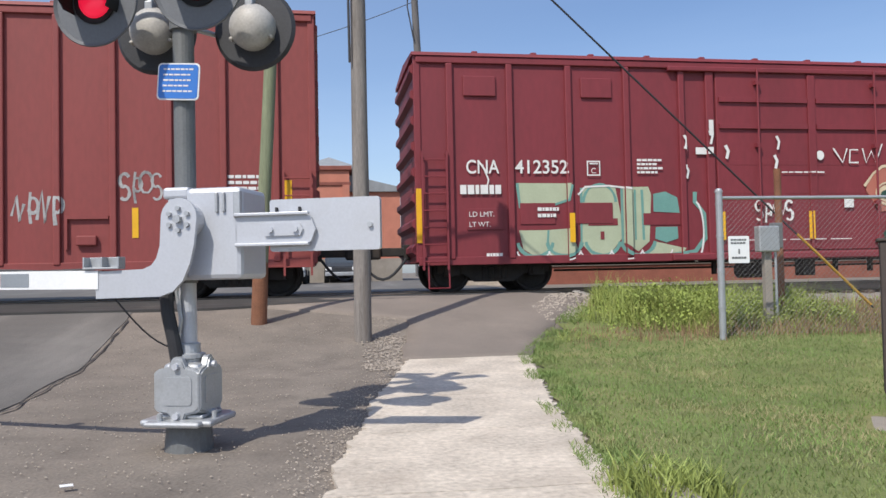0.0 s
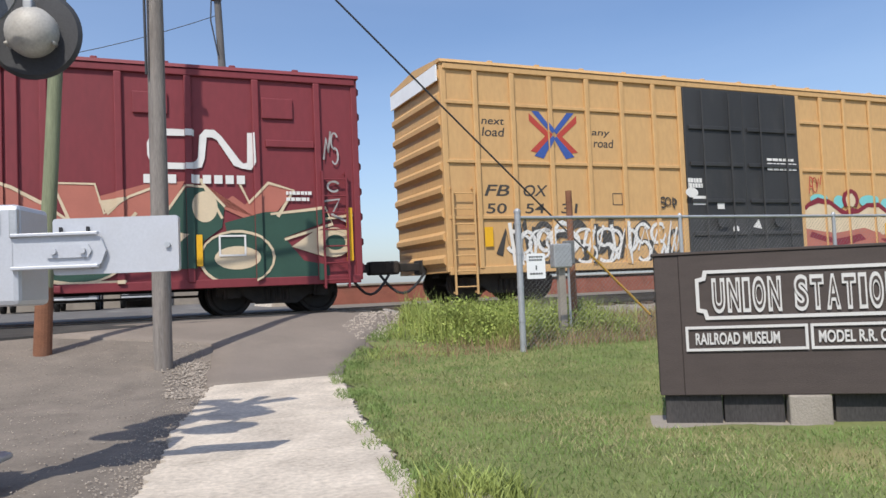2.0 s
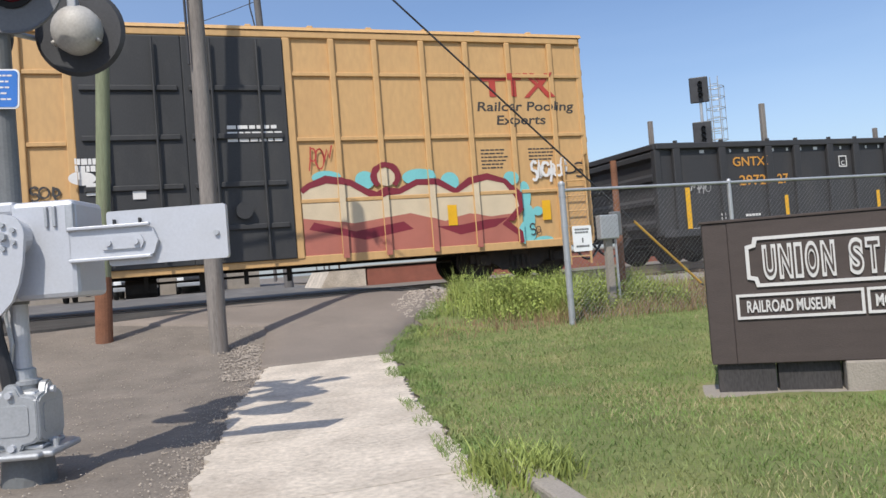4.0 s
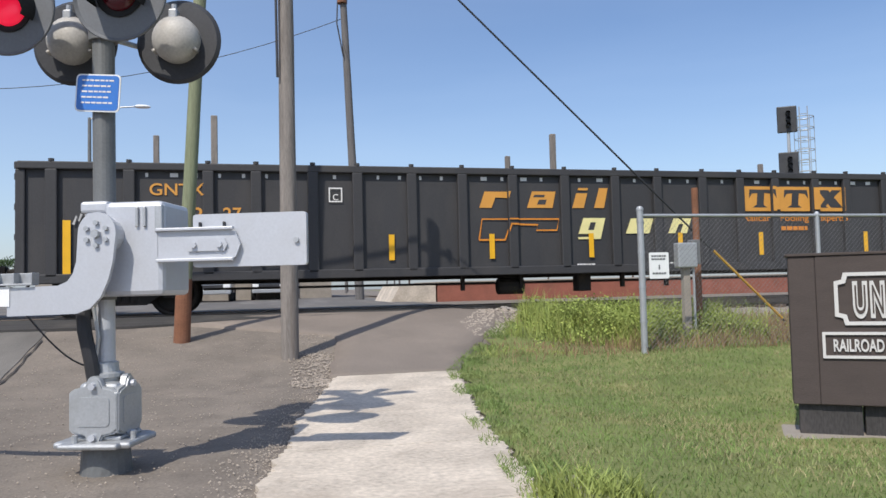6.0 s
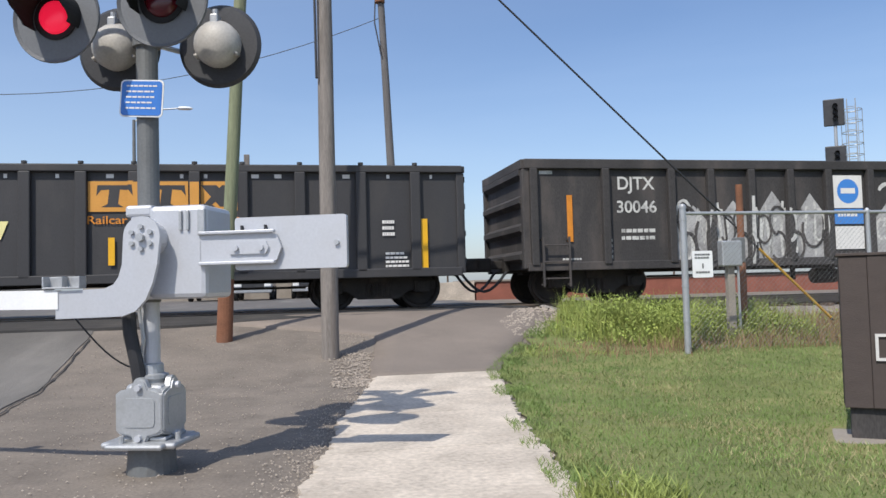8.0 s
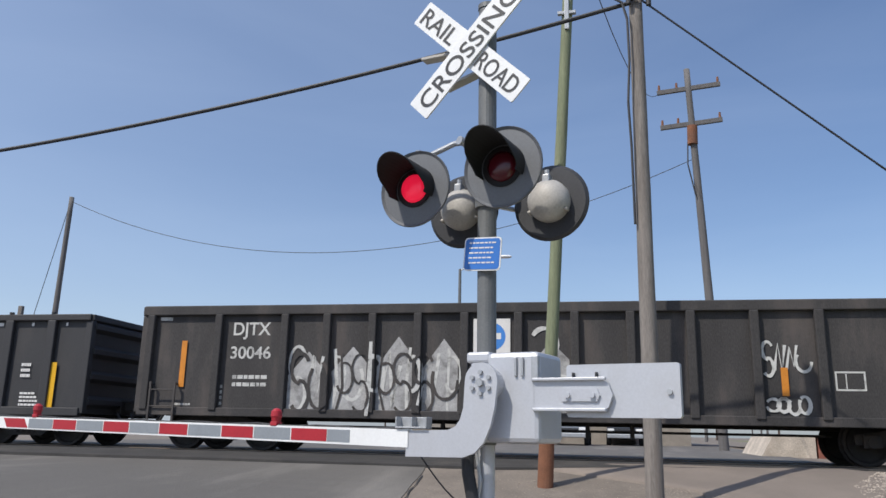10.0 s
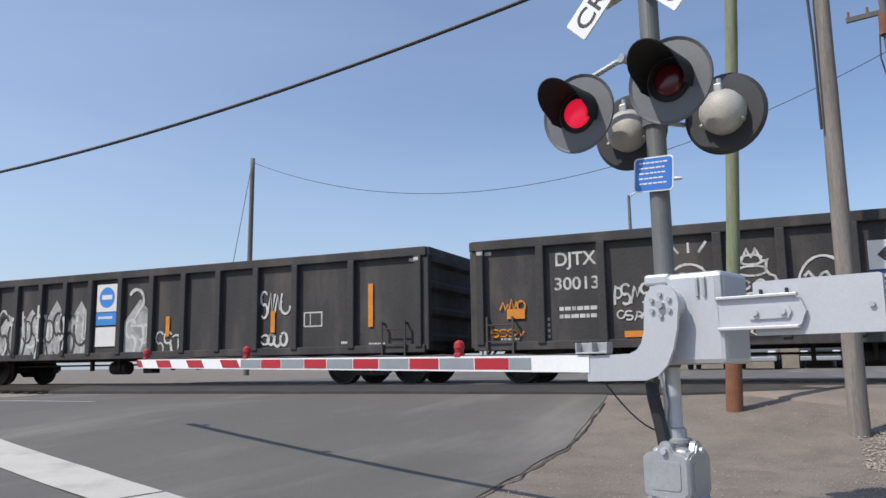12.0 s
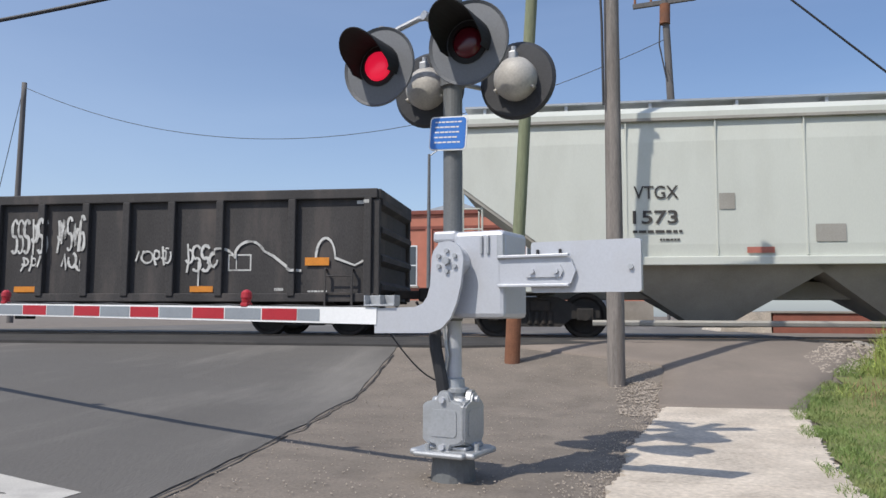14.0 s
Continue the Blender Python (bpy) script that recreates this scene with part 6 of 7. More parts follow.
    prism(bm, [(0.45, 1.4), (0.9, 1.38), (0.97, 1.41), (1.0, 1.49), (0.97, 1.57), (0.9, 1.6), (0.45, 1.6)], -0.2, -0.17, f)
    box(bm, 0.45, 0.96, -0.23, -0.19, 1.585, 1.605, 0.004, f)
    box(bm, 0.45, 0.96, -0.23, -0.19, 1.385, 1.405, 0.004, f)
    part("counterweight_arm", bm, "silver", root, "silver channel arm")
    bm = bmesh.new()
    prism(bm, [(1.05 + u, 1.52 + z) for u, z in rounded(0.75, 0.345, 0.02)], -0.165, -0.115, f)
    cw = part("counterweight", bm, "silver", root, "flat silver counterweight plate")
    bm = bmesh.new()
    prism(bm, [(x - 0.0, z) for x, z in ((0.66, 1.45), (0.9, 1.45), (0.92, 1.49), (0.9, 1.53), (0.66, 1.53), (0.64, 1.49))], -0.216, -0.2, f)
    for x in (0.7, 0.87):
        tube(bm, f @ Vector((x, -0.235, 1.49)), f @ Vector((x, -0.2, 1.49)), 0.02, seg=8)
    part("slotted_link", bm, "silver", cw)
    part("bolt", T(f @ Vector((1.36, -0.185, 1.51)), f @ Vector((1.36, -0.16, 1.51)), 0.018, seg=8), "galv", cw)
    for x in (0.72, 0.88):
        part("bolt", B(x, x + 0.015, -0.19, -0.16, 1.605, 1.64, 0.004, m=f), "cable", cw)
    # gate arm in striped lengths
    s0, p = -0.46, 0.373
    slope = 0.011

    z = lambda s: 1.185 + slope * (-s - 0.46)

    def arm_piece(a, b, mt, name="stripe", slant=0.0, h=0.045, y=-0.345):
        bm2 = prism(bmesh.new(), [(a, z(a) - h), (b, z(b) - h), (b + slant, z(b) + h), (a + slant, z(a) + h)], y, -0.33, f)
        return part(name, bm2, mt, gate)

    bm = prism(bmesh.new(), [(-7.3, z(-7.3) - 0.055), (-0.46, z(-0.46) - 0.062), (-0.46, z(-0.46) + 0.062), (-7.3, z(-7.3) + 0.055)], -0.342, -0.3, f)
    gate = part("gate_arm", bm, "white", root, "long white gate arm with red and grey stripes")
    arm_piece(-1.18, -0.97, "reflgrey")
    s = -1.18
    i = 0
    while s > -7.2:
        e = max(s - p * (0.96 if i % 2 == 0 else 1.04), -7.29)
        far = s < -4.6
        if i % 2 == 0 or not far:
            arm_piece(e + 0.006, s - 0.006, "reflred" if i % 2 == 0 else "reflgrey", slant=-0.07 if far else 0.0)
        s = e
        i += 1
    for s in (-1.72, -4.83, -7.12):
        zl = z(s)
        bm = bmesh.new()
        box(bm, s - 0.035, s + 0.035, -0.35, -0.28, zl + 0.055, zl + 0.09, 0.008, f)
        lathe(bm, [(0.0, 0.0), (0.035, 0.0), (0.04, 0.03), (0.046, 0.04), (0.042, 0.08), (0.022, 0.1), (0, 0.105)], Matrix.Translation(f @ Vector((s, -0.315, zl + 0.09))), 14)
        part("gate_lamp", bm, "reflred", gate, "small red gate lamp")
    bm = bmesh.new()
    hose(bm, [f @ Vector((s, -0.32, 1.185 + slope * (-s - 0.46) + 0.066 + 0.006 * math.sin(s * 9))) for s in frange(-7.1, -0.5, 0.2)], 0.008, 5)
    part("lamp_wire", bm, "cable", gate)
    # flashing lamps: two facing the near traffic, two facing the far side
    o = Vector((0.36, -6.3, 0))
    way = (-0.27, -0.96, 0.0)
    lamp_head(root, Vector((-0.90, 6.1, 3.045)) + o, way, "lens_on")
    lamp_head(root, Vector((-0.175, 5.78, 3.07)) + o, way, "lens_dim")
    # rear backgrounds: their black side, with its shade put into the darker colour
    lamp_head(root, Vector((-0.60, 6.52, 2.97)) + o, (0.25, 0.97, 0.0), "lens_dim", "black")
    lamp_head(root, Vector((0.11, 6.42, 2.98)) + o, (0.25, 0.97, 0.0), "lens_dim", "black")
    for pts, r in (([(-0.92, 6.2, 3.3), (-0.6, 6.12, 3.4), (-0.14, 5.92, 3.36)], 0.022), ([(-0.9, 6.2, 3.045), (-0.9, 6.18, 3.38)], 0.028), ([(-0.14, 5.9, 3.07), (-0.14, 5.9, 3.38)], 0.028),
                   ([(-0.57, 6.6, 2.97), (-0.36, 6.36, 2.97)], 0.025), ([(0.13, 6.5, 2.98), (-0.2, 6.56, 2.98), (-0.36, 6.36, 2.97)], 0.02), ([(-0.55, 6.05, 3.4), (-0.37, 6.3, 3.38)], 0.035)):
        part("lamp_crossarm", hose(bmesh.new(), [Vector(q) + o for q in pts], r, 10), "galv", root)
    part("lamp_clamp", T((-0.012, 0, 2.92), (-0.012, 0, 3.05), 0.095, seg=18), "mastgrey", root)
    part("lamp_clamp", T((-0.014, 0, 3.32), (-0.014, 0, 3.44), 0.095, seg=18), "mastgrey", root)
    # crossbuck
    cb = f @ Matrix.Translation((-0.12, -0.13, 4.23))
    for ang, word, w, d in ((-45, ("RAIL", "ROAD"), 0.46, 0.0), (45, ("CROSSING",), 1.06, -0.022)):
        bl = cb @ Matrix.Translation((0, d, 0)) @ Matrix.Rotation(radians(-ang), 4, "Y")
        bm = prism(bmesh.new(), [(x, z) for x, z in rounded(1.28, 0.225, 0.012, 2)], -0.008, 0.008, bl)
        blade = part("crossbuck_blade", bm, "white", root, "white blade with black capital letters")
        bm = bmesh.new()
        if len(word) == 2:
            text(bm, "RAIL", -0.6, -0.075, 0.15, 0.42, mat4=bl @ Matrix.Translation((0, -0.012, 0)), weight=0.006)
            text(bm, "ROAD", 0.13, -0.075, 0.15, 0.46, mat4=bl @ Matrix.Translation((0, -0.012, 0)), weight=0.006)
        else:
            text(bm, "CROSSING", -0.58, -0.075, 0.15, 1.16, mat4=bl @ Matrix.Translation((0, -0.012, 0)), weight=0.006)
        part("lettering", bm, "letter", blade)
    part("crossbuck_bracket", B(-0.18, 0.02, -0.13, -0.05, 4.15, 4.31, 0.01, m=f), "galv", root)
    for z, ang, x0 in ((4.36, 3, -0.72), (4.2, -14, -0.5)):
        bm = B(x0, -0.15, 0.1, 0.2, z - 0.012, z + 0.012, 0.004, m=f @ Matrix.Translation((0, 0, z)) @ Matrix.Rotation(radians(ang), 4, "Y") @ Matrix.Translation((0, 0, -z)))
        part("rear_crossbuck_blade", bm, "line", root, "weathered edge of the rear blade")
    # blue notice
    nb = f @ Matrix.Translation((0.0, -0.1, 2.54)) @ Matrix.Rotation(radians(4), 4, "Y")
    notice = part("notice_plate", prism(bmesh.new(), rounded(0.31, 0.255, 0.03), -0.004, 0.004, nb), "white", root, "small blue notice with white writing")
    part("notice_face", prism(bmesh.new(), rounded(0.29, 0.235, 0.025), -0.0075, -0.0045, nb), "blue", notice)
    bm = bmesh.new()
    bars(bm, -0.11, 0.09, 0.22, 0.19, 5, y=-0.0095, seed=7, gap=0.72)
    bmesh.ops.transform(bm, matrix=nb, verts=bm.verts)
    tagged(part("writing", bm, "pwhite", notice), kind="stuff")


crossing_signal()


# ---- poles and cables ----
def pole(name, label, base, top, r0, r1, material, seg=16):
    root = thing(name, label, "pole", base)
    d = Vector(top) - Vector(base)
    bm = bmesh.new()
    rings = []
    n = 14
    for i in range(n + 1):
        c, r = d * i / n, r0 + (r1 - r0) * i / n
        rings.append([bm.verts.new(c + Vector(((r + 0.006 * noise.noise(Vector((k, i * 0.7, r0)))) * math.cos(2 * math.pi * k / seg), (r + 0.006 * noise.noise(Vector((k, i * 0.7, 5)))) * math.sin(2 * math.pi * k / seg), 0 if i else -0.3))) for k in range(seg)])
    for a, b in zip(rings, rings[1:]):
        for k in range(seg):
            bm.faces.new((a[k], a[(k + 1) % seg], b[(k + 1) % seg], b[k]))
    bm.faces.new(rings[-1])
    part("shaft", bm, material, root, smooth=True)
    return root


def poles():
    b = pole("utility_pole", "weathered brown timber utility pole", (0.99, 11.79, 0.22), (1.0, 11.95, 8.15), 0.125, 0.1, "bwood")
    bm = bmesh.new()
    box(bm, -0.12, 0.2, -0.03, 0.03, 7.62, 7.68, 0.01)
    tube(bm, (-0.1, 0, 7.55), (-0.1, 0, 7.78), 0.04, seg=8)
    tube(bm, (0.2, 0, 7.5), (0.2, 0, 7.7), 0.04, seg=8)
    part("cable_bracket", bm, "cable", b)
    part("riser_cable", hose(bmesh.new(), [(-0.35, 0.05, 7.72), (-0.2, 0.02, 7.6), (-0.13, 0, 7.3), (-0.12, -0.02, 6.6), (-0.16, -0.03, 5.9), (-0.135, -0.02, 5.2), (-0.125, -0.02, 4.0)], 0.02, 6), "cable", b, "black riser cable")
    g = pole("utility_pole", "green-stained timber pole in a rusted steel sleeve", (-0.6, 13.1, 0.45), (-0.02, 13.2, 10.6), 0.105, 0.09, "gwood")
    part("sleeve", T((0.0, 0, -0.1), (0.045, 0, 0.95), 0.125, 0.118, seg=18), "rustpipe", g, "rusty pipe sleeve")
    bm = bmesh.new()
    box(bm, 0.3, 0.62, -0.04, 0.04, 8.0, 8.06, 0.01)
    box(bm, 0.42, 0.5, -0.05, 0.05, 7.7, 8.3, 0.01)
    part("arm", bm, "galv", g)
    # far crossarm pole
    u = pole("utility_pole", "tall grey timber pole with two crossarms", (4.5, 33.9, 0.73), (3.87, 33.9, 17.2), 0.2, 0.13, "oldwood")
    for z, x0, x1 in ((15.6, -1.95, 0.75), (13.92, -1.87, 0.75)):
        part("crossarm", B(x0, x1, -0.08, 0.06, z - 0.1, z + 0.1, 0.01, m=Matrix.Translation((0, 0, z)) @ Matrix.Rotation(radians(-5), 4, "Y") @ Matrix.Translation((0, 0, -z))), "oldwood", u)
        for i, x in enumerate((x0 + 0.1, -1.1, x1 - 0.1)):
            part("insulator", T((x, 0, z + 0.05 + 0.087 * (x + 0.6)), (x, 0, z + 0.3 + 0.087 * (x + 0.6)), 0.06, 0.045, seg=10), "rustpipe", u)
    part("transformer", T((-0.55, -0.05, 12.9), (-0.53, -0.05, 13.75), 0.22, seg=16), "rustpipe", u, "rust-red canister")
    part("riser_cable", hose(bmesh.new(), [(-0.75, -0.05, 13.0), (-0.8, -0.1, 12.0), (-0.55, -0.2, 10.5)], 0.03, 6), "cable", u)
    lp = pole("utility_pole", "slim dark pole far along the line", (-29.75, 37.0, 0.7), (-29.6, 37.0, 13.8), 0.17, 0.13, "oldwood")
    part("stay_wire", hose(bmesh.new(), [(0.1, 0, 12.8), (-2.2, 0, 2.0)], 0.02, 5), "cable", lp)
    st = thing("street_lamp", "grey street lamp with a single arm", "street lamp", (-6.95, 37.0, 0.73))
    part("post", T((0, 0, 0), (0, 0, 8.3), 0.11, 0.07, seg=12), "mastgrey", st)
    part("arm", hose(bmesh.new(), [(0, 0, 8.2), (0.5, 0, 8.55), (1.3, 0, 8.8), (1.9, 0, 8.85)], 0.035, 8), "galv", st)
    part("lantern", lathe(bmesh.new(), [(0.0, -0.06), (0.14, -0.05), (0.17, 0.0), (0.12, 0.07), (0.0, 0.1)], pose(2.2, 0, 8.85) @ Matrix.Diagonal((2.2, 1, 1, 1)), 16), "white", st)
    # distant poles along the line
    for x, y, h in ((20.5, 120.0, 11.0), (24.5, 150.0, 12.0), (27.5, 180, 11.0), (9.3, 90.0, 11.0)):
        d = pole("utility_pole", "distant bare timber pole", (x, y, 0.78), (x, y, h), 0.16, 0.12, "oldwood", 8)
        part("crossarm", B(-1.3, 1.3, -0.07, 0.07, h - 1.6, h - 1.45), "bwood", d)

    def cable(name, label, pts, r):
        return tagged(part(name, hose(bmesh.new(), pts, r, 8), "cable"), label, "cable")

    cable("overhead_cable", "thick black cable slung from the brown pole over the road", [(x, 11.9, 5.71 + 0.0054 * (x + 19) ** 2) for x in frange(-42, 0.95, 0.9)], 0.035)
    cable("guy_wire", "taut black guy wire from pole to ground anchor", [(1.09, 11.85, 7.85), (9.49, 12.6, 0.45)], 0.016)
    gw = T((8.09, 12.475, 1.69), (9.44, 12.595, 0.5), 0.022, seg=10)
    tagged(part("guy_guard", gw, "yellow"), "yellow plastic sleeve on the guy wire", "guy guard")
    a, e = Vector((-29.7, 37.0, 13.6)), Vector((4.0, 33.9, 13.0))
    cable("thin_wire", "thin wire sagging between two far poles", [a.lerp(e, i / 30) - Vector((0, 0, 3.6 * 4 * (i / 30) * (1 - i / 30))) for i in range(31)], 0.016)
    cable("thin_wire", "thin wire from the crossarm towards the crossing", [Vector((2.6, 33.9, 16.1)).lerp(Vector((-0.02, 13.2, 10.4)), i / 12) - Vector((0, 0, 1.2 * 4 * (i / 12) * (1 - i / 12))) for i in range(13)], 0.012)


poles()


# ---- fence, small post and signboard ----
def fence():
    root = thing("chain_link_fence", "galvanised chain-link fence with steel posts", "fence", (5.97, 10.95, 0.0))
    d = Vector((0.992, 0.124, 0)) * 0 + Vector((1.0, 0.0, 0))
    xs = (0.0, 2.95, 6.3, 9.6, 12.9)
    for i, x in enumerate(xs):
        z0 = ground_z(5.97 + x, 10.95)
        bm = bmesh.new()
        r = 0.048 if i == 0 else 0.032
        tube(bm, (x, 0, z0 - 0.1), (x, 0, 2.24 if i == 0 else 2.16), r, seg=14)
        lathe(bm, [(r + 0.006, 0.0), (r + 0.006, 0.03), (r * 0.7, 0.06), (0, 0.07)], Matrix.Translation((x, 0, 2.22 if i == 0 else 2.14)), 14)
        part("post", bm, "galv", root)
    part("top_rail", T((0, 0, 2.15), (12.9, 0, 2.13), 0.024, seg=10), "galv", root)
    for z in (0.6, 1.1, 1.6, 2.05):
        part("tension_band", T((0, 0, z), (0, 0, z + 0.03), 0.054, seg=14), "galv", root)
    bm = bmesh.new()
    z0, z1 = 0.22, 2.13
    h, pitch, w = z1 - z0, 0.075, 0.0013
    for s in (1, -1):
        for k in range(int((12.9 + h) / pitch)):
            xa = k * pitch - (h if s > 0 else 0)
            ta, tb = 0.0, h
            pa, pb = (xa, z0), (xa + s * h, z1)
            if s < 0:
                pa, pb = (xa, z0), (xa - h, z1)
            # clip to the fence's length
            (xa_, za_), (xb_, zb_) = pa, pb
            lo, hi = 0.0, 1.0
            dx = xb_ - xa_
            for lim, sg in ((0.04, 1), (12.88, -1)):
                q = (lim - xa_) / dx
                if sg * dx > 0:
                    lo = max(lo, q)
                else:
                    hi = min(hi, q)
            if hi - lo < 0.02:
                continue
            a = Vector((xa_ + dx * lo, 0, za_ + h * lo))
            b = Vector((xa_ + dx * hi, 0, za_ + h * hi))
            n = Vector((-(b - a).z, 0, (b - a).x)).normalized() * w
            v = [bm.verts.new(p) for p in (a - n, b - n, b + n + Vector((0, s * 0.002, 0)), a + n + Vector((0, s * 0.002, 0)))]
            bm.faces.new(v)
    tagged(part("wire_mesh", bm, "meshwire", root), "woven diamond wire mesh", kind="stuff")
    ns = thing("notice_board", "small white notice fixed to the fence", "sign", (6.24, 10.942, 1.42))
    part("panel", prism(bmesh.new(), rounded(0.31, 0.38, 0.02), -0.004, 0.004), "white", ns)
    bm = bmesh.new()
    bars(bm, -0.12, 0.15, 0.24, 0.09, 2, y=-0.008, seed=3)
    flat(bm, rect(-0.012, -0.06, 0.024, 0.07), -0.008)
    bars(bm, -0.11, -0.1, 0.22, 0.05, 1, y=-0.008, seed=5)
    part("writing", bm, "mastgrey", ns)


def meter_post():
    root = thing("meter_post", "grey electrical boxes on a pale timber post", "electrical box", (7.28, 12.0, 0.25))
    part("post", B(-0.07, 0.05, -0.05, 0.05, -0.1, 1.3, 0.008), "concrete_old", root)
    part("box", B(-0.2, 0.14, -0.14, 0.02, 1.15, 1.55, 0.02), "galv", root)
    part("box", B(0.06, 0.22, -0.1, 0.04, 1.2, 1.6, 0.015), "mastgrey", root)
    part("stub_pole", T((0.45, 0.4, -0.1), (0.45, 0.4, 2.5), 0.06, 0.055, seg=12), "rustpipe", root, "short dark stub pole")
    part("conduit", T((0.1, -0.06, 0.0), (0.1, -0.06, 1.2), 0.02, seg=8), "galv", root)


def signboard():
    """Boxed timber board with routed white lettering on a concrete pad."""
    u, n = Vector((0.821, -0.571, 0)), Vector((0.571, 0.821, 0))
    m = Matrix.Identity(4)
    m.col[0][:3], m.col[1][:3] = u, n
    m.translation = (5.05, 6.16, 0)
    root = thing("station_sign", "dark brown timber signboard with white routed lettering", "sign", (5.05, 6.16, 0))
    root.matrix_basis = m
    L = 2.12
    part("board", B(0.0, L, 0.0, 0.24, 0.16, 1.36, 0.008), "signbrown", root)
    part("end_post", B(-0.2, -0.001, 0.004, 0.25, 0.16, 1.358, 0.006), "signbrown", root)
    part("end_post", B(L + 0.002, L + 0.2, 0.02, 0.26, 0.155, 1.35, 0.008), "signbrown", root)
    part("top_cap", B(-0.22, L + 0.22, -0.012, 0.28, 1.362, 1.385, 0.004), "signbrown", root)
    # dark legs; the near-black colour also holds the recess shade under the board
    part("leg", B(-0.16, 0.3, 0.05, 0.2, -0.12, 0.16, 0.006), "gonE", root)
    part("leg", B(0.32, 0.8, 0.08, 0.22, -0.12, 0.16, 0.006), "gonE", root)
    part("leg", B(1.2, L + 0.13, 0.1, 0.22, -0.12, 0.16), "gonE", root)
    part("support_block", B(0.82, 1.15, -0.03, 0.2, -0.1, 0.158, 0.015), "concrete_old", root, "pale concrete block")
    part("pad", B(-0.3, L + 0.4, -0.2, 0.45, -0.25, -0.082, 0.02), "concrete_old", root, "weathered concrete pad")

    def ring(x0, x1, z0, z1, t, cut, name):
        def oct_(a, b, c, d, k):
            if not k:
                return [(a, c), (b, c), (b, d), (a, d)]
            return [(a + k, c), (b - k, c), (b - k * 0.8, c + k * 0.8), (b, c + k), (b, d - k), (b - k * 0.8, d - k * 0.8), (b - k, d), (a + k, d), (a + k * 0.8, d - k * 0.8), (a, d - k), (a, c + k), (a + k * 0.8, c + k * 0.8)]
        bm = bmesh.new()
        o, i = oct_(x0, x1, z0, z1, cut), oct_(x0 + t, x1 - t, z0 + t, z1 - t, cut)
        vo, vi = [bm.verts.new((x, -0.018, z)) for x, z in o], [bm.verts.new((x, -0.018, z)) for x, z in i]
        wo, wi = [bm.verts.new((x, 0.0, z)) for x, z in o], [bm.verts.new((x, 0.0, z)) for x, z in i]
        k = len(o)
        for j in range(k):
            q = (j + 1) % k
            bm.faces.new((vo[j], vo[q], vi[q], vi[j]))
            bm.faces.new((vo[j], vo[q], wo[q], wo[j]))
            bm.faces.new((vi[j], vi[q], wi[q], wi[j]))
        part(name, bm, "signwhite", root)

    ring(0.13, 2.0, 0.8, 1.22, 0.028, 0.07, "name_frame")
    ring(0.03, 1.0, 0.535, 0.745, 0.022, 0, "caption_frame")
    ring(1.02, 2.02, 0.535, 0.745, 0.022, 0, "caption_frame")

    def letters(s, x, z, h, w, weight, inner=None):
        bm = bmesh.new()
        text(bm, s, x, z, h, w, weight=weight)
        r = bmesh.ops.extrude_face_region(bm, geom=list(bm.faces))
        bmesh.ops.translate(bm, verts=[v for v in r["geom"] if isinstance(v, bmesh.types.BMVert)], vec=(0, -0.016, 0))
        bmesh.ops.translate(bm, verts=bm.verts, vec=(0, -0.001, 0))
        part("lettering", bm, "signwhite", root)
        if inner is not None:
            bm = bmesh.new()
            text(bm, s, x + 0.014, z, h, w - 0.028, weight=inner, y=-0.021)
            part("letter_core", bm, "signbrown", root)

    x = 0.262
    for ch in "UNION STATION":
        if ch == " ":
            x += 0.085
            continue
        w = 0.062 if ch == "I" else 0.105
        letters(ch, x, 0.882, 0.255, w, 0.075)
        bm = bmesh.new()
        text(bm, ch, x + 0.014, 0.89, 0.24, w - 0.028, weight=0.0, y=-0.021)
        part("letter_core", bm, "signbrown", root)
        x += w + 0.017
    letters("RAILROAD MUSEUM", 0.11, 0.592, 0.098, 0.67, 0.02)
    letters("MODEL R.R. CLUB", 1.08, 0.592, 0.098, 0.67, 0.02)


def edging():
    kerb = part("edging_kerb", B(-0.07, 0.07, 0, 1.6, -0.12, 0.05, 0.02), "concrete_old")
    kerb.matrix_basis = pose(2.3, 3.4, 0.02, 0, 0, -4)
    tagged(kerb, "short worn kerb beside the footpath", "kerb")


fence()
meter_post()
signboard()
edging()


# ---- beyond the rails ----
def platform():
    root = tagged(new("platform"), "long low red brick platform with a pale end", "platform", kind="structure")
    part("wall", B(6.2, 60, 26.0, 30.0, 0.6, 1.3, 0.02), "platform", root)
    part("coping", B(6.15, 60, 25.95, 30.0, 1.302, 1.37, 0.01), "concrete_old", root)
    part("ramp", prism(bmesh.new(), [(4.6, 0.7), (6.14, 0.7), (6.14, 1.34), (4.95, 1.3)], 26.0, 30.0), "concrete", root, "pale concrete end ramp")
    bm = sheet(bmesh.new(), frange(6.3, 60, 2), [30.1, 34, 40, 50], 0.35)
    tagged(part("grass_bank", bm, "soil"), "green grass behind the platform", "grass", kind="structure")


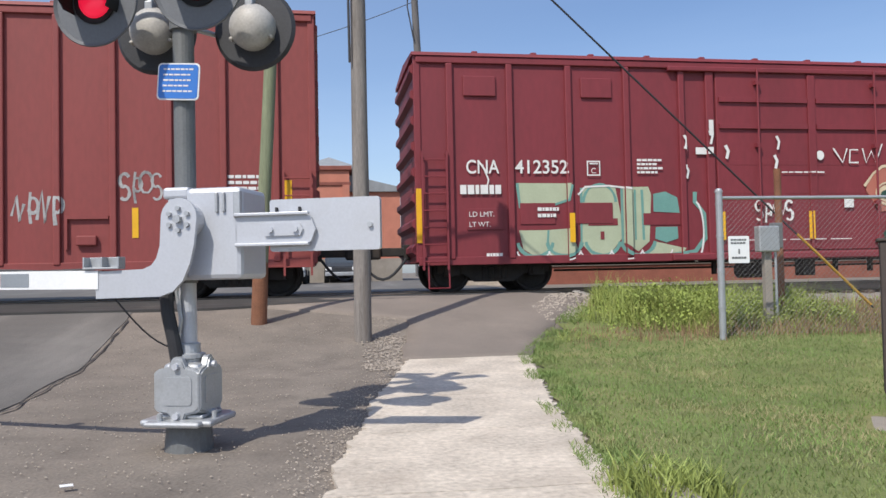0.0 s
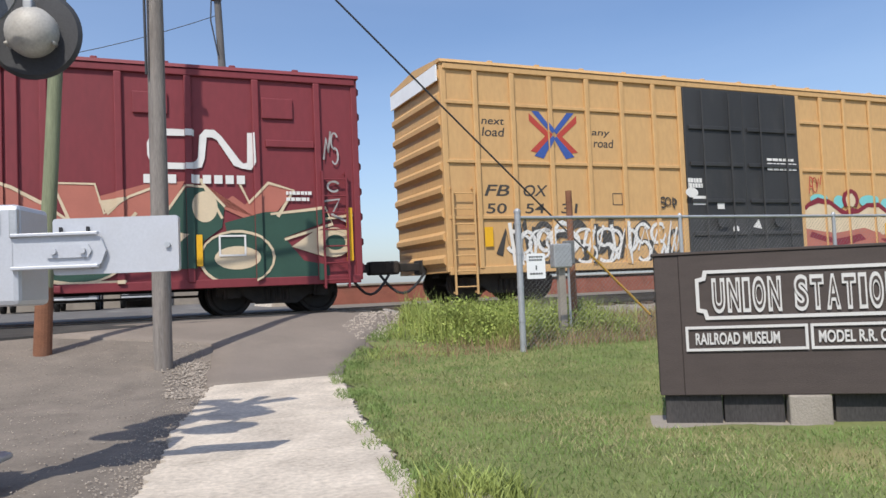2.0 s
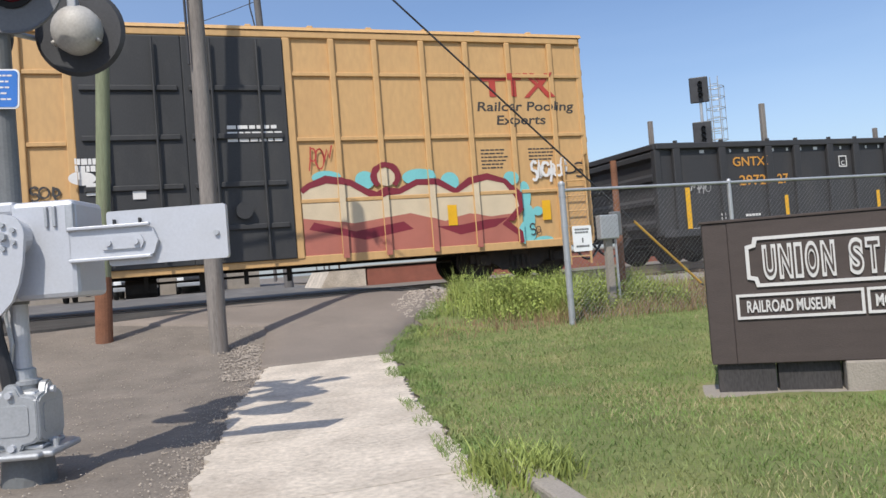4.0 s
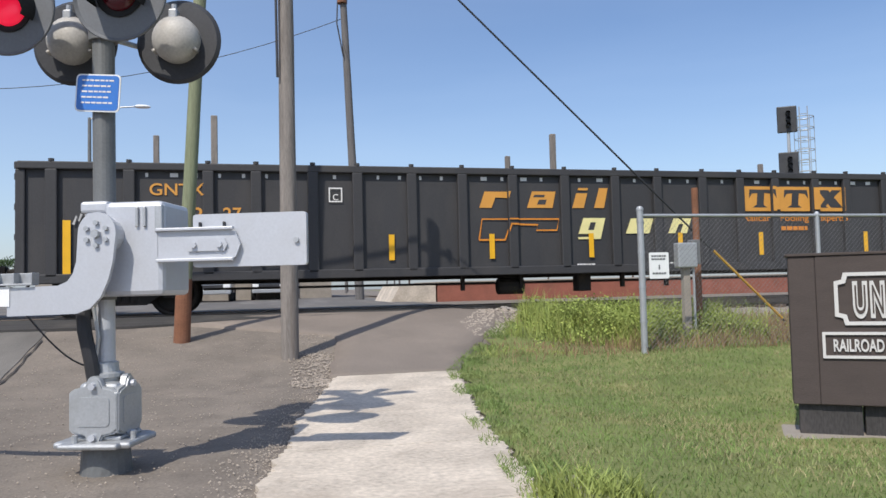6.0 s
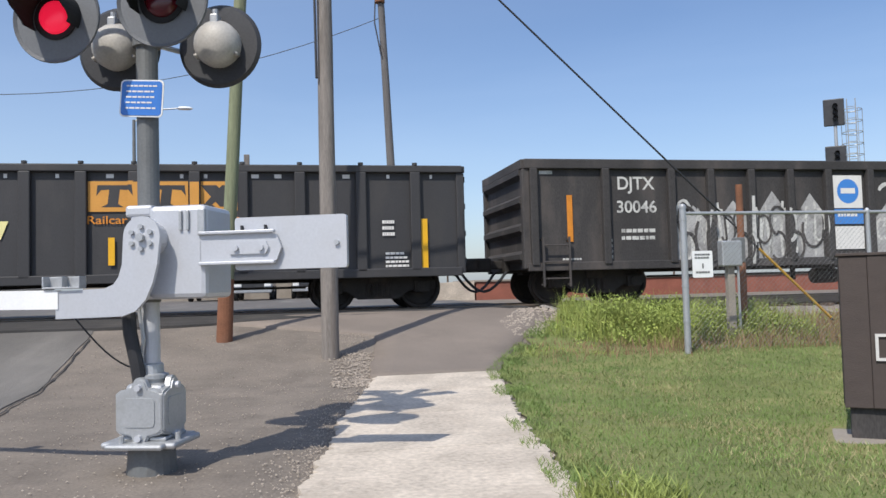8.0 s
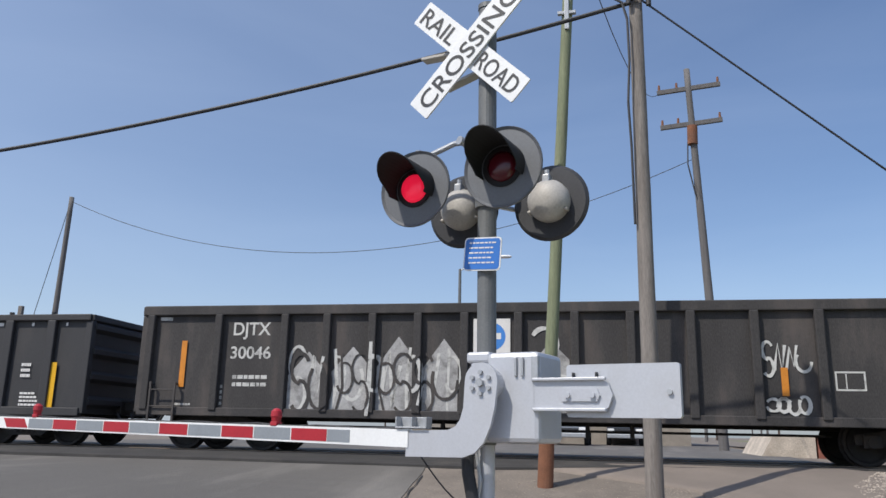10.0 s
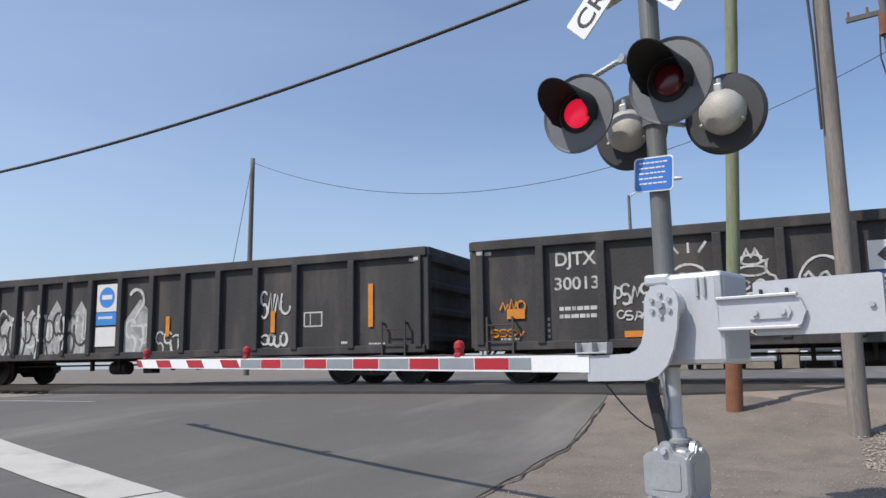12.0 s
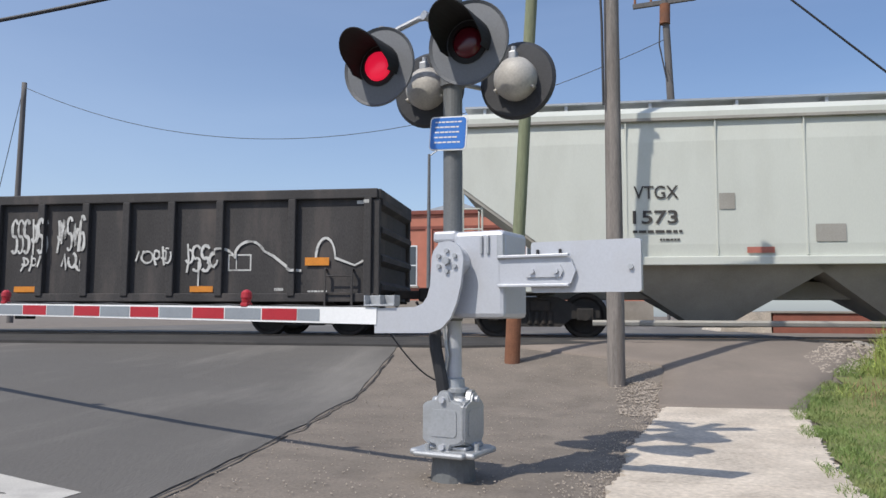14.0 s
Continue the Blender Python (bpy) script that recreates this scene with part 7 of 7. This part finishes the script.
def far_building():
    root = thing("brick_building", "red brick station building with a grey pyramid roof", "building", (-4.0, 45.0, 0.72))
    wall = part("wall", B(-7.2, 5.2, 0, 14, 0, 6.4), "brick", root)
    part("wall", B(5.2, 8.2, 1.5, 12, 0, 5.3), "brick", root, "lower brick wing")
    part("cornice", B(-7.35, 5.35, -0.15, 14.1, 6.4, 6.65, 0.03), "brickdark", root)
    part("string_course", B(-7.28, 5.28, -0.08, 0.0, 5.55, 5.72), "brickdark", root)
    # added bands: grey like the road, to cover the brick low down
    part("grey_base_band", B(-7.28, 5.28, -0.08, 0.0, 0, 1.35), "concrete_old", root, "added grey band at the wall's foot in the road's tone")
    part("grey_base_band", B(5.29, 8.25, 1.42, 1.5, 0, 1.35), "concrete_old", root, "added grey band at the wall's foot in the road's tone")
    for x in (-7.1, -4.6, -2.1, 0.4, 2.9, 5.0):
        part("pilaster", B(x - 0.2, x + 0.2, -0.14, 0.0, 1.35, 5.55), "brick", root)
    for x in (-5.85, -3.35, -0.85, 1.65, 3.95):
        w = part("window", B(x - 0.55, x + 0.55, -0.03, 0.1, 2.2, 4.6), "white", root)
        for s in (0, 1):
            part("pane", B(x - 0.48, x + 0.48, -0.045, -0.032, 2.28 + 1.18 * s, 3.38 + 1.14 * s), "glass", w)
        part("sill", B(x - 0.65, x + 0.65, -0.14, 0.0, 2.08, 2.19), "concrete_old", w)
    for cx, hw in ((4.0, 2.0), (-3.5, 2.2)):
        bm = bmesh.new()
        base = [bm.verts.new((cx + a * hw, 4 + b * 3, 6.66)) for a, b in ((-1, -1), (1, -1), (1, 1), (-1, 1))]
        top = bm.verts.new((cx, 4, 7.75))
        for i in range(4):
            bm.faces.new((base[i], base[(i + 1) % 4], top))
        part("roof", bm, "slate", root, "grey pyramid roof light")
    bm = prism(bmesh.new(), [(5.2, 5.31), (8.5, 5.31), (8.5, 5.5), (5.2, 6.3)], 1.3, 12.2)
    part("wing_roof", bm, "slate", root)


def parked_car(name, label, at, material, tall):
    root = thing(name, label, "car", at)
    h = 1.75 if tall else 1.45
    bm = prism(bmesh.new(), [(-2.2, 0.35), (-2.2, 0.85), (-1.1, 0.98), (-0.4, h), (1.6, h), (2.1, 1.0), (2.2, 0.9), (2.2, 0.35)], -0.88, 0.88, Matrix.Rotation(radians(90), 4, "Z"))
    bmesh.ops.bevel(bm, geom=list(bm.edges), offset=0.07, segments=2, affect="EDGES")
    part("body", bm, material, root)
    bm = bmesh.new()
    bm.faces.new([bm.verts.new(v) for v in ((-0.72, -1.06, 1.02), (0.72, -1.06, 1.02), (0.64, -0.46, h - 0.1), (-0.64, -0.46, h - 0.1))])
    bmesh.ops.translate(bm, verts=bm.verts, vec=(0, -0.03, 0.02))
    part("windscreen", bm, "glass", root)
    part("grille", B(-0.5, 0.5, -2.235, -2.2, 0.6, 0.78), "black", root)
    part("bumper", B(-0.86, 0.86, -2.28, -2.19, 0.36, 0.56, 0.03), "galv" if tall else material, root)
    for x in (-0.68, 0.68):
        part("headlight", B(x - 0.16, x + 0.16, -2.23, -2.18, 0.64, 0.82, 0.03), "white", root)
        for y in (-1.4, 1.4):
            part("wheel", lathe(bmesh.new(), [(0, -0.02), (0.2, -0.02), (0.22, -0.05), (0.33, -0.05), (0.34, 0.0), (0.34, 0.15), (0.0, 0.15)], facing((x * 1.28, y, 0.34), (math.copysign(1, -x), 0, 0)), 20), "tyre", root)
    return root


def railway_signal():
    root = thing("railway_signal", "black railway signal with two heads and a caged ladder", "railway signal", (28.22, 37.0, 0.7), -32)
    part("mast", T((0, 0, 0), (0, 0, 9.6), 0.1, 0.08, seg=12), "galv", root)
    for z in (9.1, 6.6):
        bm = B(-0.55, 0.45, -0.12, 0.0, z - 0.72, z + 0.72, 0.05)
        hd = part("signal_head", bm, "black", root, "black signal backboard with hooded lights")
        for k in (-0.32, 0.0, 0.32):
            bm = bmesh.new()
            tube(bm, (0, -0.06, z + k), (0, -0.36, z + k), 0.13, 0.12, seg=14, caps=False)
            tube(bm, (0, -0.08, z + k), (0, -0.07, z + k), 0.1, seg=14)
            part("hood", bm, "black", hd)
    bm = bmesh.new()
    for x in (0.6, 1.0):
        tube(bm, (x, 0.2, 0.0), (x, 0.2, 9.8), 0.03, seg=6)
    for i in range(30):
        tube(bm, (0.6, 0.2, 0.4 + 0.31 * i), (1.0, 0.2, 0.4 + 0.31 * i), 0.018, seg=5)
    part("ladder", bm, "galv", root)
    bm = bmesh.new()
    for z in (6.2, 6.8, 7.4, 8.0, 8.6, 9.2):
        hose(bm, [(0.8 + 0.5 * math.cos(a), 0.2 + 0.5 * math.sin(a), z) for a in frange(0, 2 * math.pi, 0.52)], 0.022, 5)
    for a in (0, 1.05, 2.1, 3.14, 4.2, 5.2):
        tube(bm, (0.8 + 0.5 * math.cos(a), 0.2 + 0.5 * math.sin(a), 6.2), (0.8 + 0.5 * math.cos(a), 0.2 + 0.5 * math.sin(a), 9.2), 0.018, seg=5)
    part("cage", bm, "galv", root)


platform()
far_building()
parked_car("parked_car", "silver pickup waiting beyond the rails", (-1.9, 40.0, 0.75), "carsilver", True)
parked_car("parked_car", "dark car waiting beyond the rails", (0.7, 43.0, 0.75), "cardark", True)
parked_car("parked_car", "dark grey car waiting beyond the rails", (-4.2, 41.5, 0.75), "cardark", True)
railway_signal()


# ---- far trees ----
def tree(at, h, seed):
    r = random.Random(seed)
    root = thing("tree", "distant green broadleaf tree", "tree", at, group="far trees")
    bm = bmesh.new()
    tube(bm, (0, 0, -0.2), (0, 0, h * 0.55), h * 0.03, h * 0.015, seg=8)
    for i in range(6):
        a = r.uniform(0, 6.28)
        tube(bm, (0, 0, h * r.uniform(0.25, 0.5)), (h * 0.25 * math.cos(a), h * 0.25 * math.sin(a), h * r.uniform(0.6, 0.8)), h * 0.012, h * 0.004, seg=6)
    part("trunk", bm, "bark", root)
    vs, fs = [], []
    for c in range(26):
        a, d = r.uniform(0, 6.28), h * 0.3 * math.sqrt(r.random())
        cx, cy, cz = d * math.cos(a), d * math.sin(a), h * r.uniform(0.4, 0.95)
        for k in range(60):
            p = Vector((cx + r.gauss(0, h * 0.055), cy + r.gauss(0, h * 0.055), cz + r.gauss(0, h * 0.045)))
            q = Vector((r.uniform(-1, 1), r.uniform(-1, 1), r.uniform(-1, 1))).normalized() * h * 0.025
            w = q.cross(Vector((r.uniform(-1, 1), r.uniform(-1, 1), 1))).normalized() * h * 0.014
            i = len(vs)
            vs += [p - q, p + w, p + q, p - w]
            fs.append((i, i + 1, i + 2, i + 3))
    me = bpy.data.meshes.new("crown")
    me.from_pydata([tuple(v) for v in vs], [], fs)
    me.materials.append(M["leaf"])
    crown = new("crown", me)
    crown.parent = root
    tagged(crown, kind="stuff")


for i, (x, y, h) in enumerate(((-62, 150, 9), (-48, 160, 8), (10.5, 140, 8), (13.5, 132, 7), (17, 150, 8), (31, 170, 9), (60, 160, 8), (75, 150, 9), (-80, 140, 10))):
    tree((x, y, 0.8), h, i)


# ---- grass, weeds and loose stones ----
def blades(name, label, material, spots, seed, hmin, hmax, width, lean=0.35, tall=None):
    r = np.random.RandomState(seed)
    vs, fs = [], []
    for x, y in spots:
        z = ground_z(x, y) + 0.01
        h = r.uniform(hmin, hmax) * (tall(x, y) if tall else 1.0)
        a, b = r.uniform(0, 6.283), r.uniform(0, 6.283)
        dx, dy = math.cos(a) * width, math.sin(a) * width
        lx, ly = math.cos(b) * h * lean * r.rand(), math.sin(b) * h * lean * r.rand()
        i = len(vs)
        vs += [(x - dx, y - dy, z), (x + dx, y + dy, z), (x + lx * 0.4 + dx * 0.7, y + ly * 0.4 + dy * 0.7, z + h * 0.6), (x + lx * 0.4 - dx * 0.7, y + ly * 0.4 - dy * 0.7, z + h * 0.6), (x + lx, y + ly, z + h)]
        fs += [(i, i + 1, i + 2, i + 3), (i + 3, i + 2, i + 4)]
    me = bpy.data.meshes.new(name)
    me.from_pydata(vs, [], fs)
    me.materials.append(M[material])
    return tagged(new(name, me), label, "grass", kind="stuff")


def scatter(seed, n, x0, x1, y0, y1, keep):
    r = np.random.RandomState(seed)
    out = []
    while len(out) < n:
        for x, y in zip(r.uniform(x0, x1, n), r.uniform(y0, y1, n)):
            if len(out) < n and keep(x, y, r.rand()):
                out.append((x, y))
    return out


def lawn_at(x, y):
    return x - (WALK_R(min(y, 10.5)) + 0.52 * max(0.0, y - 10.5))


def on_pad(x, y):
    q = Vector((x - 5.05, y - 6.16))
    s, t = q.dot(Vector((0.821, -0.571))), q.dot(Vector((0.571, 0.821)))
    return -0.33 < s < 2.6 and -0.23 < t < 0.5


def patch(x, y, k):
    return noise.noise(Vector((x * 0.8, y * 0.8, k)))


grow = lambda x, y, p: lawn_at(x, y) > 0.03 + 0.12 * noise.noise(Vector((x * 3, y * 3, 2))) and not on_pad(x, y)
blades("grass", "short mown green grass", "grass", scatter(1, 60000, 1.9, 8.5, 3.2, 11.4, lambda x, y, p: grow(x, y, p)), 11, 0.02, 0.055, 0.0042, 1.2)
blades("grass", "short mown green grass", "grass", scatter(2, 26000, 2.0, 17, -2, 12.5, lambda x, y, p: grow(x, y, p) and not (x < 8.5 and 3.2 < y < 11.4)), 12, 0.025, 0.06, 0.007, 1.2)
blades("dry_grass", "straw-coloured dry grass in the lawn", "straw", scatter(3, 15000, 2.0, 9, 3.0, 11.6, lambda x, y, p: grow(x, y, p) and patch(x, y, 7) + 0.25 * step(6.5, 4.0, y) > 0.08), 13, 0.02, 0.06, 0.004, 1.2)
blades("grass_edge", "longer grass along the path's edge", "grass", scatter(4, 9000, 2.0, 5.5, 2.5, 13.5, lambda x, y, p: -0.14 < lawn_at(x, y) < 0.3 and p < 0.5 + 1.6 * patch(x * 2.2, y * 2.2, 6)), 14, 0.02, 0.075, 0.0045, 1.3)
mound = lambda x, y: step(4.8, 5.7, x) * step(9.2, 7.8, x) * step(11.4, 12.4, y)
blades("weeds", "tall bright green weeds below the fence", "weed", scatter(5, 26000, 3.6, 12, 11.2, 14.6, lambda x, y, p: lawn_at(x, y) > 0.15 and p < 0.25 + mound(x, y) and patch(x * 0.8, y, 3) > -0.2 - 0.5 * mound(x, y) + 0.25 * (x > 8.6)), 15, 0.1, 0.42, 0.006, 1.2, lambda x, y: (0.3 + 0.9 * mound(x, y)) * (0.5 + 0.7 * max(0.0, 0.5 + patch(x * 1.6, y * 1.6, 9))))
blades("dry_weeds", "reddish dry weeds and seed heads", "dry", scatter(6, 10000, 3.8, 16, 10.7, 14.6, lambda x, y, p: lawn_at(x, y) > 0.1 and (p < 0.12 or x > 8.4 or 11.0 + 0.3 * patch(x, 0, 2) < y < 12.0 + 0.5 * patch(x * 2, 1, 5))), 16, 0.08, 0.34, 0.006, 0.7, lambda x, y: (0.4 + 0.6 * step(4.2, 6.5, x)) * (0.5 + 0.7 * max(0.0, 0.5 + patch(x * 2, y * 2, 4))))
blades("weed_stalks", "sparse seeding weed stalks above the mound", "weed", scatter(8, 1100, 4.3, 9.0, 12.0, 14.5, lambda x, y, p: lawn_at(x, y) > 0.3 and patch(x * 2, y * 2, 8) > 0.0), 18, 0.35, 0.72, 0.006, 0.7)


def weed_leaves(seed, n):
    """Small leaves and yellow-green flower heads that make the weeds bushy."""
    r = np.random.RandomState(seed)
    vs, fs = [], []
    for x, y in scatter(seed, n, 4.6, 11.0, 11.6, 14.5, lambda x, y, p: lawn_at(x, y) > 0.2 and p < 0.15 + mound(x, y) and patch(x * 1.7, y * 1.7, 9) > -0.25):
        z = ground_z(x, y) + r.uniform(0.05, 0.5) * (0.35 + 0.65 * mound(x, y)) * (0.7 + 0.6 * max(0.0, 0.5 + patch(x * 1.6, y * 1.6, 9)))
        q = Vector(r.uniform(-1, 1, 3)).normalized() * r.uniform(0.012, 0.032)
        w = q.cross(Vector((r.uniform(-1, 1), r.uniform(-1, 1), 1.0))).normalized() * q.length * 0.55
        i, c = len(vs), Vector((x, y, z))
        vs += [tuple(c - q), tuple(c + w), tuple(c + q), tuple(c - w)]
        fs.append((i, i + 1, i + 2, i + 3))
    me = bpy.data.meshes.new("weed_leaves")
    me.from_pydata(vs, [], fs)
    me.materials.append(M["weedleaf"])
    return tagged(new("weed_leaves", me), "bushy yellow-green weed leaves below the fence", "weeds", kind="stuff")


weed_leaves(31, 15000)
blades("grass_tuft", "rank tuft of long grass beside the kerb", "weed", scatter(7, 700, 2.0, 2.75, 4.1, 5.1, lambda x, y, p: (x - 2.38) ** 2 + (y - 4.6) ** 2 < 0.09 * (0.4 + p)), 17, 0.06, 0.2, 0.006, 1.1)


def stones(name, label, material, spots, seed, r0, r1):
    r = random.Random(seed)
    vs, fs = [], []
    for x, y in spots:
        s = r.uniform(r0, r1)
        z = ground_z(x, y) + 0.012 + s * 0.25
        i = len(vs)
        a = r.uniform(0, 6.28)
        for dx, dy, dz in ((1, 0, 0), (0, 1, 0), (-1, 0, 0), (0, -1, 0), (0, 0, 0.7), (0, 0, -0.6)):
            k = s * r.uniform(0.65, 1.2)
            vs.append((x + k * (dx * math.cos(a) - dy * math.sin(a)), y + k * (dx * math.sin(a) + dy * math.cos(a)), z + k * dz))
        fs += [(i, i + 1, i + 4), (i + 1, i + 2, i + 4), (i + 2, i + 3, i + 4), (i + 3, i, i + 4), (i + 1, i, i + 5), (i + 2, i + 1, i + 5), (i + 3, i + 2, i + 5), (i, i + 3, i + 5)]
    me = bpy.data.meshes.new(name)
    me.from_pydata(vs, [], fs)
    me.materials.append(M[material])
    return tagged(new(name, me), label, "gravel", kind="stuff")


dirt_at = lambda x, y: ROAD_EDGE(y) + 0.08 < x < WALK_L(y) + 0.05
stones("gravel", "loose gravel beside the footpath", "gravel", scatter(21, 5000, -3, 1.6, 3.0, 13.5, lambda x, y, p: dirt_at(x, min(y, 10.4)) and (p < 0.1 + 0.9 * step(0.5, 0.0, WALK_L(min(y, 10.4)) - x))), 21, 0.004, 0.012)
stones("gravel", "pale stones between the pole and the ramp", "gravel", scatter(22, 1000, 0.95, 1.75, 9.8, 12.0, lambda x, y, p: p > abs(x - 1.35) * 1.6), 22, 0.006, 0.022)
stones("ballast_stone", "loose grey ballast beside the track", "ballast", [(x, y) for x, y in scatter(23, 9000, 5.2, 30, 14.6, 15.5, lambda x, y, p: True)], 23, 0.03, 0.06)
stones("gravel", "crumbling rubble at the end of the ramp", "gravel", scatter(24, 900, 3.9, 5.6, 12.6, 15.0, lambda x, y, p: abs(x - (3.5 + (y - 12) * 0.55)) < 0.5), 24, 0.012, 0.04)
litter = part("paper_scrap", B(-0.035, 0.035, -0.02, 0.02, 0.0, 0.006, 0.002), "white")
litter.matrix_basis = pose(-0.85, 5.35, 0.03, 3, 2, 24)
tagged(litter, "crumpled white scrap of paper on the dirt", "litter")


def crack():
    """The broken seam along the road's edge."""
    bm = bmesh.new()
    pts = [(ROAD_EDGE(y) + 0.05 + 0.06 * noise.noise(Vector((y * 2.3, 1, 0))), y) for y in frange(3.5, 13.5, 0.16)]
    pr = None
    for i, (x, y) in enumerate(pts):
        w = 0.012 + 0.014 * noise.noise(Vector((y * 5, 3, 0)))
        z = ground_z(x, y) + 0.019
        cur = [bm.verts.new((x - w, y, z)), bm.verts.new((x + w, y, z))]
        if pr:
            bm.faces.new((pr[0], pr[1], cur[1], cur[0]))
        pr = cur
    tagged(part("road_seam", bm, "rubber"), "dark cracked seam at the road's edge", "road seam", kind="structure")


crack()


def motions():
    """The train rolls steadily to the left and its wheels turn."""
    drift = ((0, -0.07), (0.5, 0.08), (1, -0.1), (1.5, 0.05), (2, 0), (4.5, 0.05), (5, 0), (5.5, 0.03), (6, -0.15), (6.5, 0.03), (7, -0.13), (7.5, 0.05), (8, -0.08),
             (8.5, -0.11), (11, -0.11), (11.5, -0.15), (12, -0.15), (12.5, -0.15), (13, -0.3), (13.5, -0.1), (14, -0.13))
    for car, u0, length in CARS:
        walk(car, [(t / 2, TRACK @ pose(u0 - SPEED * t / 2 + along(drift, t / 2), 17.0, RAIL_Z)) for t in range(29)])
    turn = -math.degrees(SPEED / 0.42)
    for ws, x in WHEELSETS:
        walk(ws, [(i * 14.0 / 168, pose(x, 0, 0.42, 0, turn * i * 14.0 / 168, 0)) for i in range(169)])


motions()
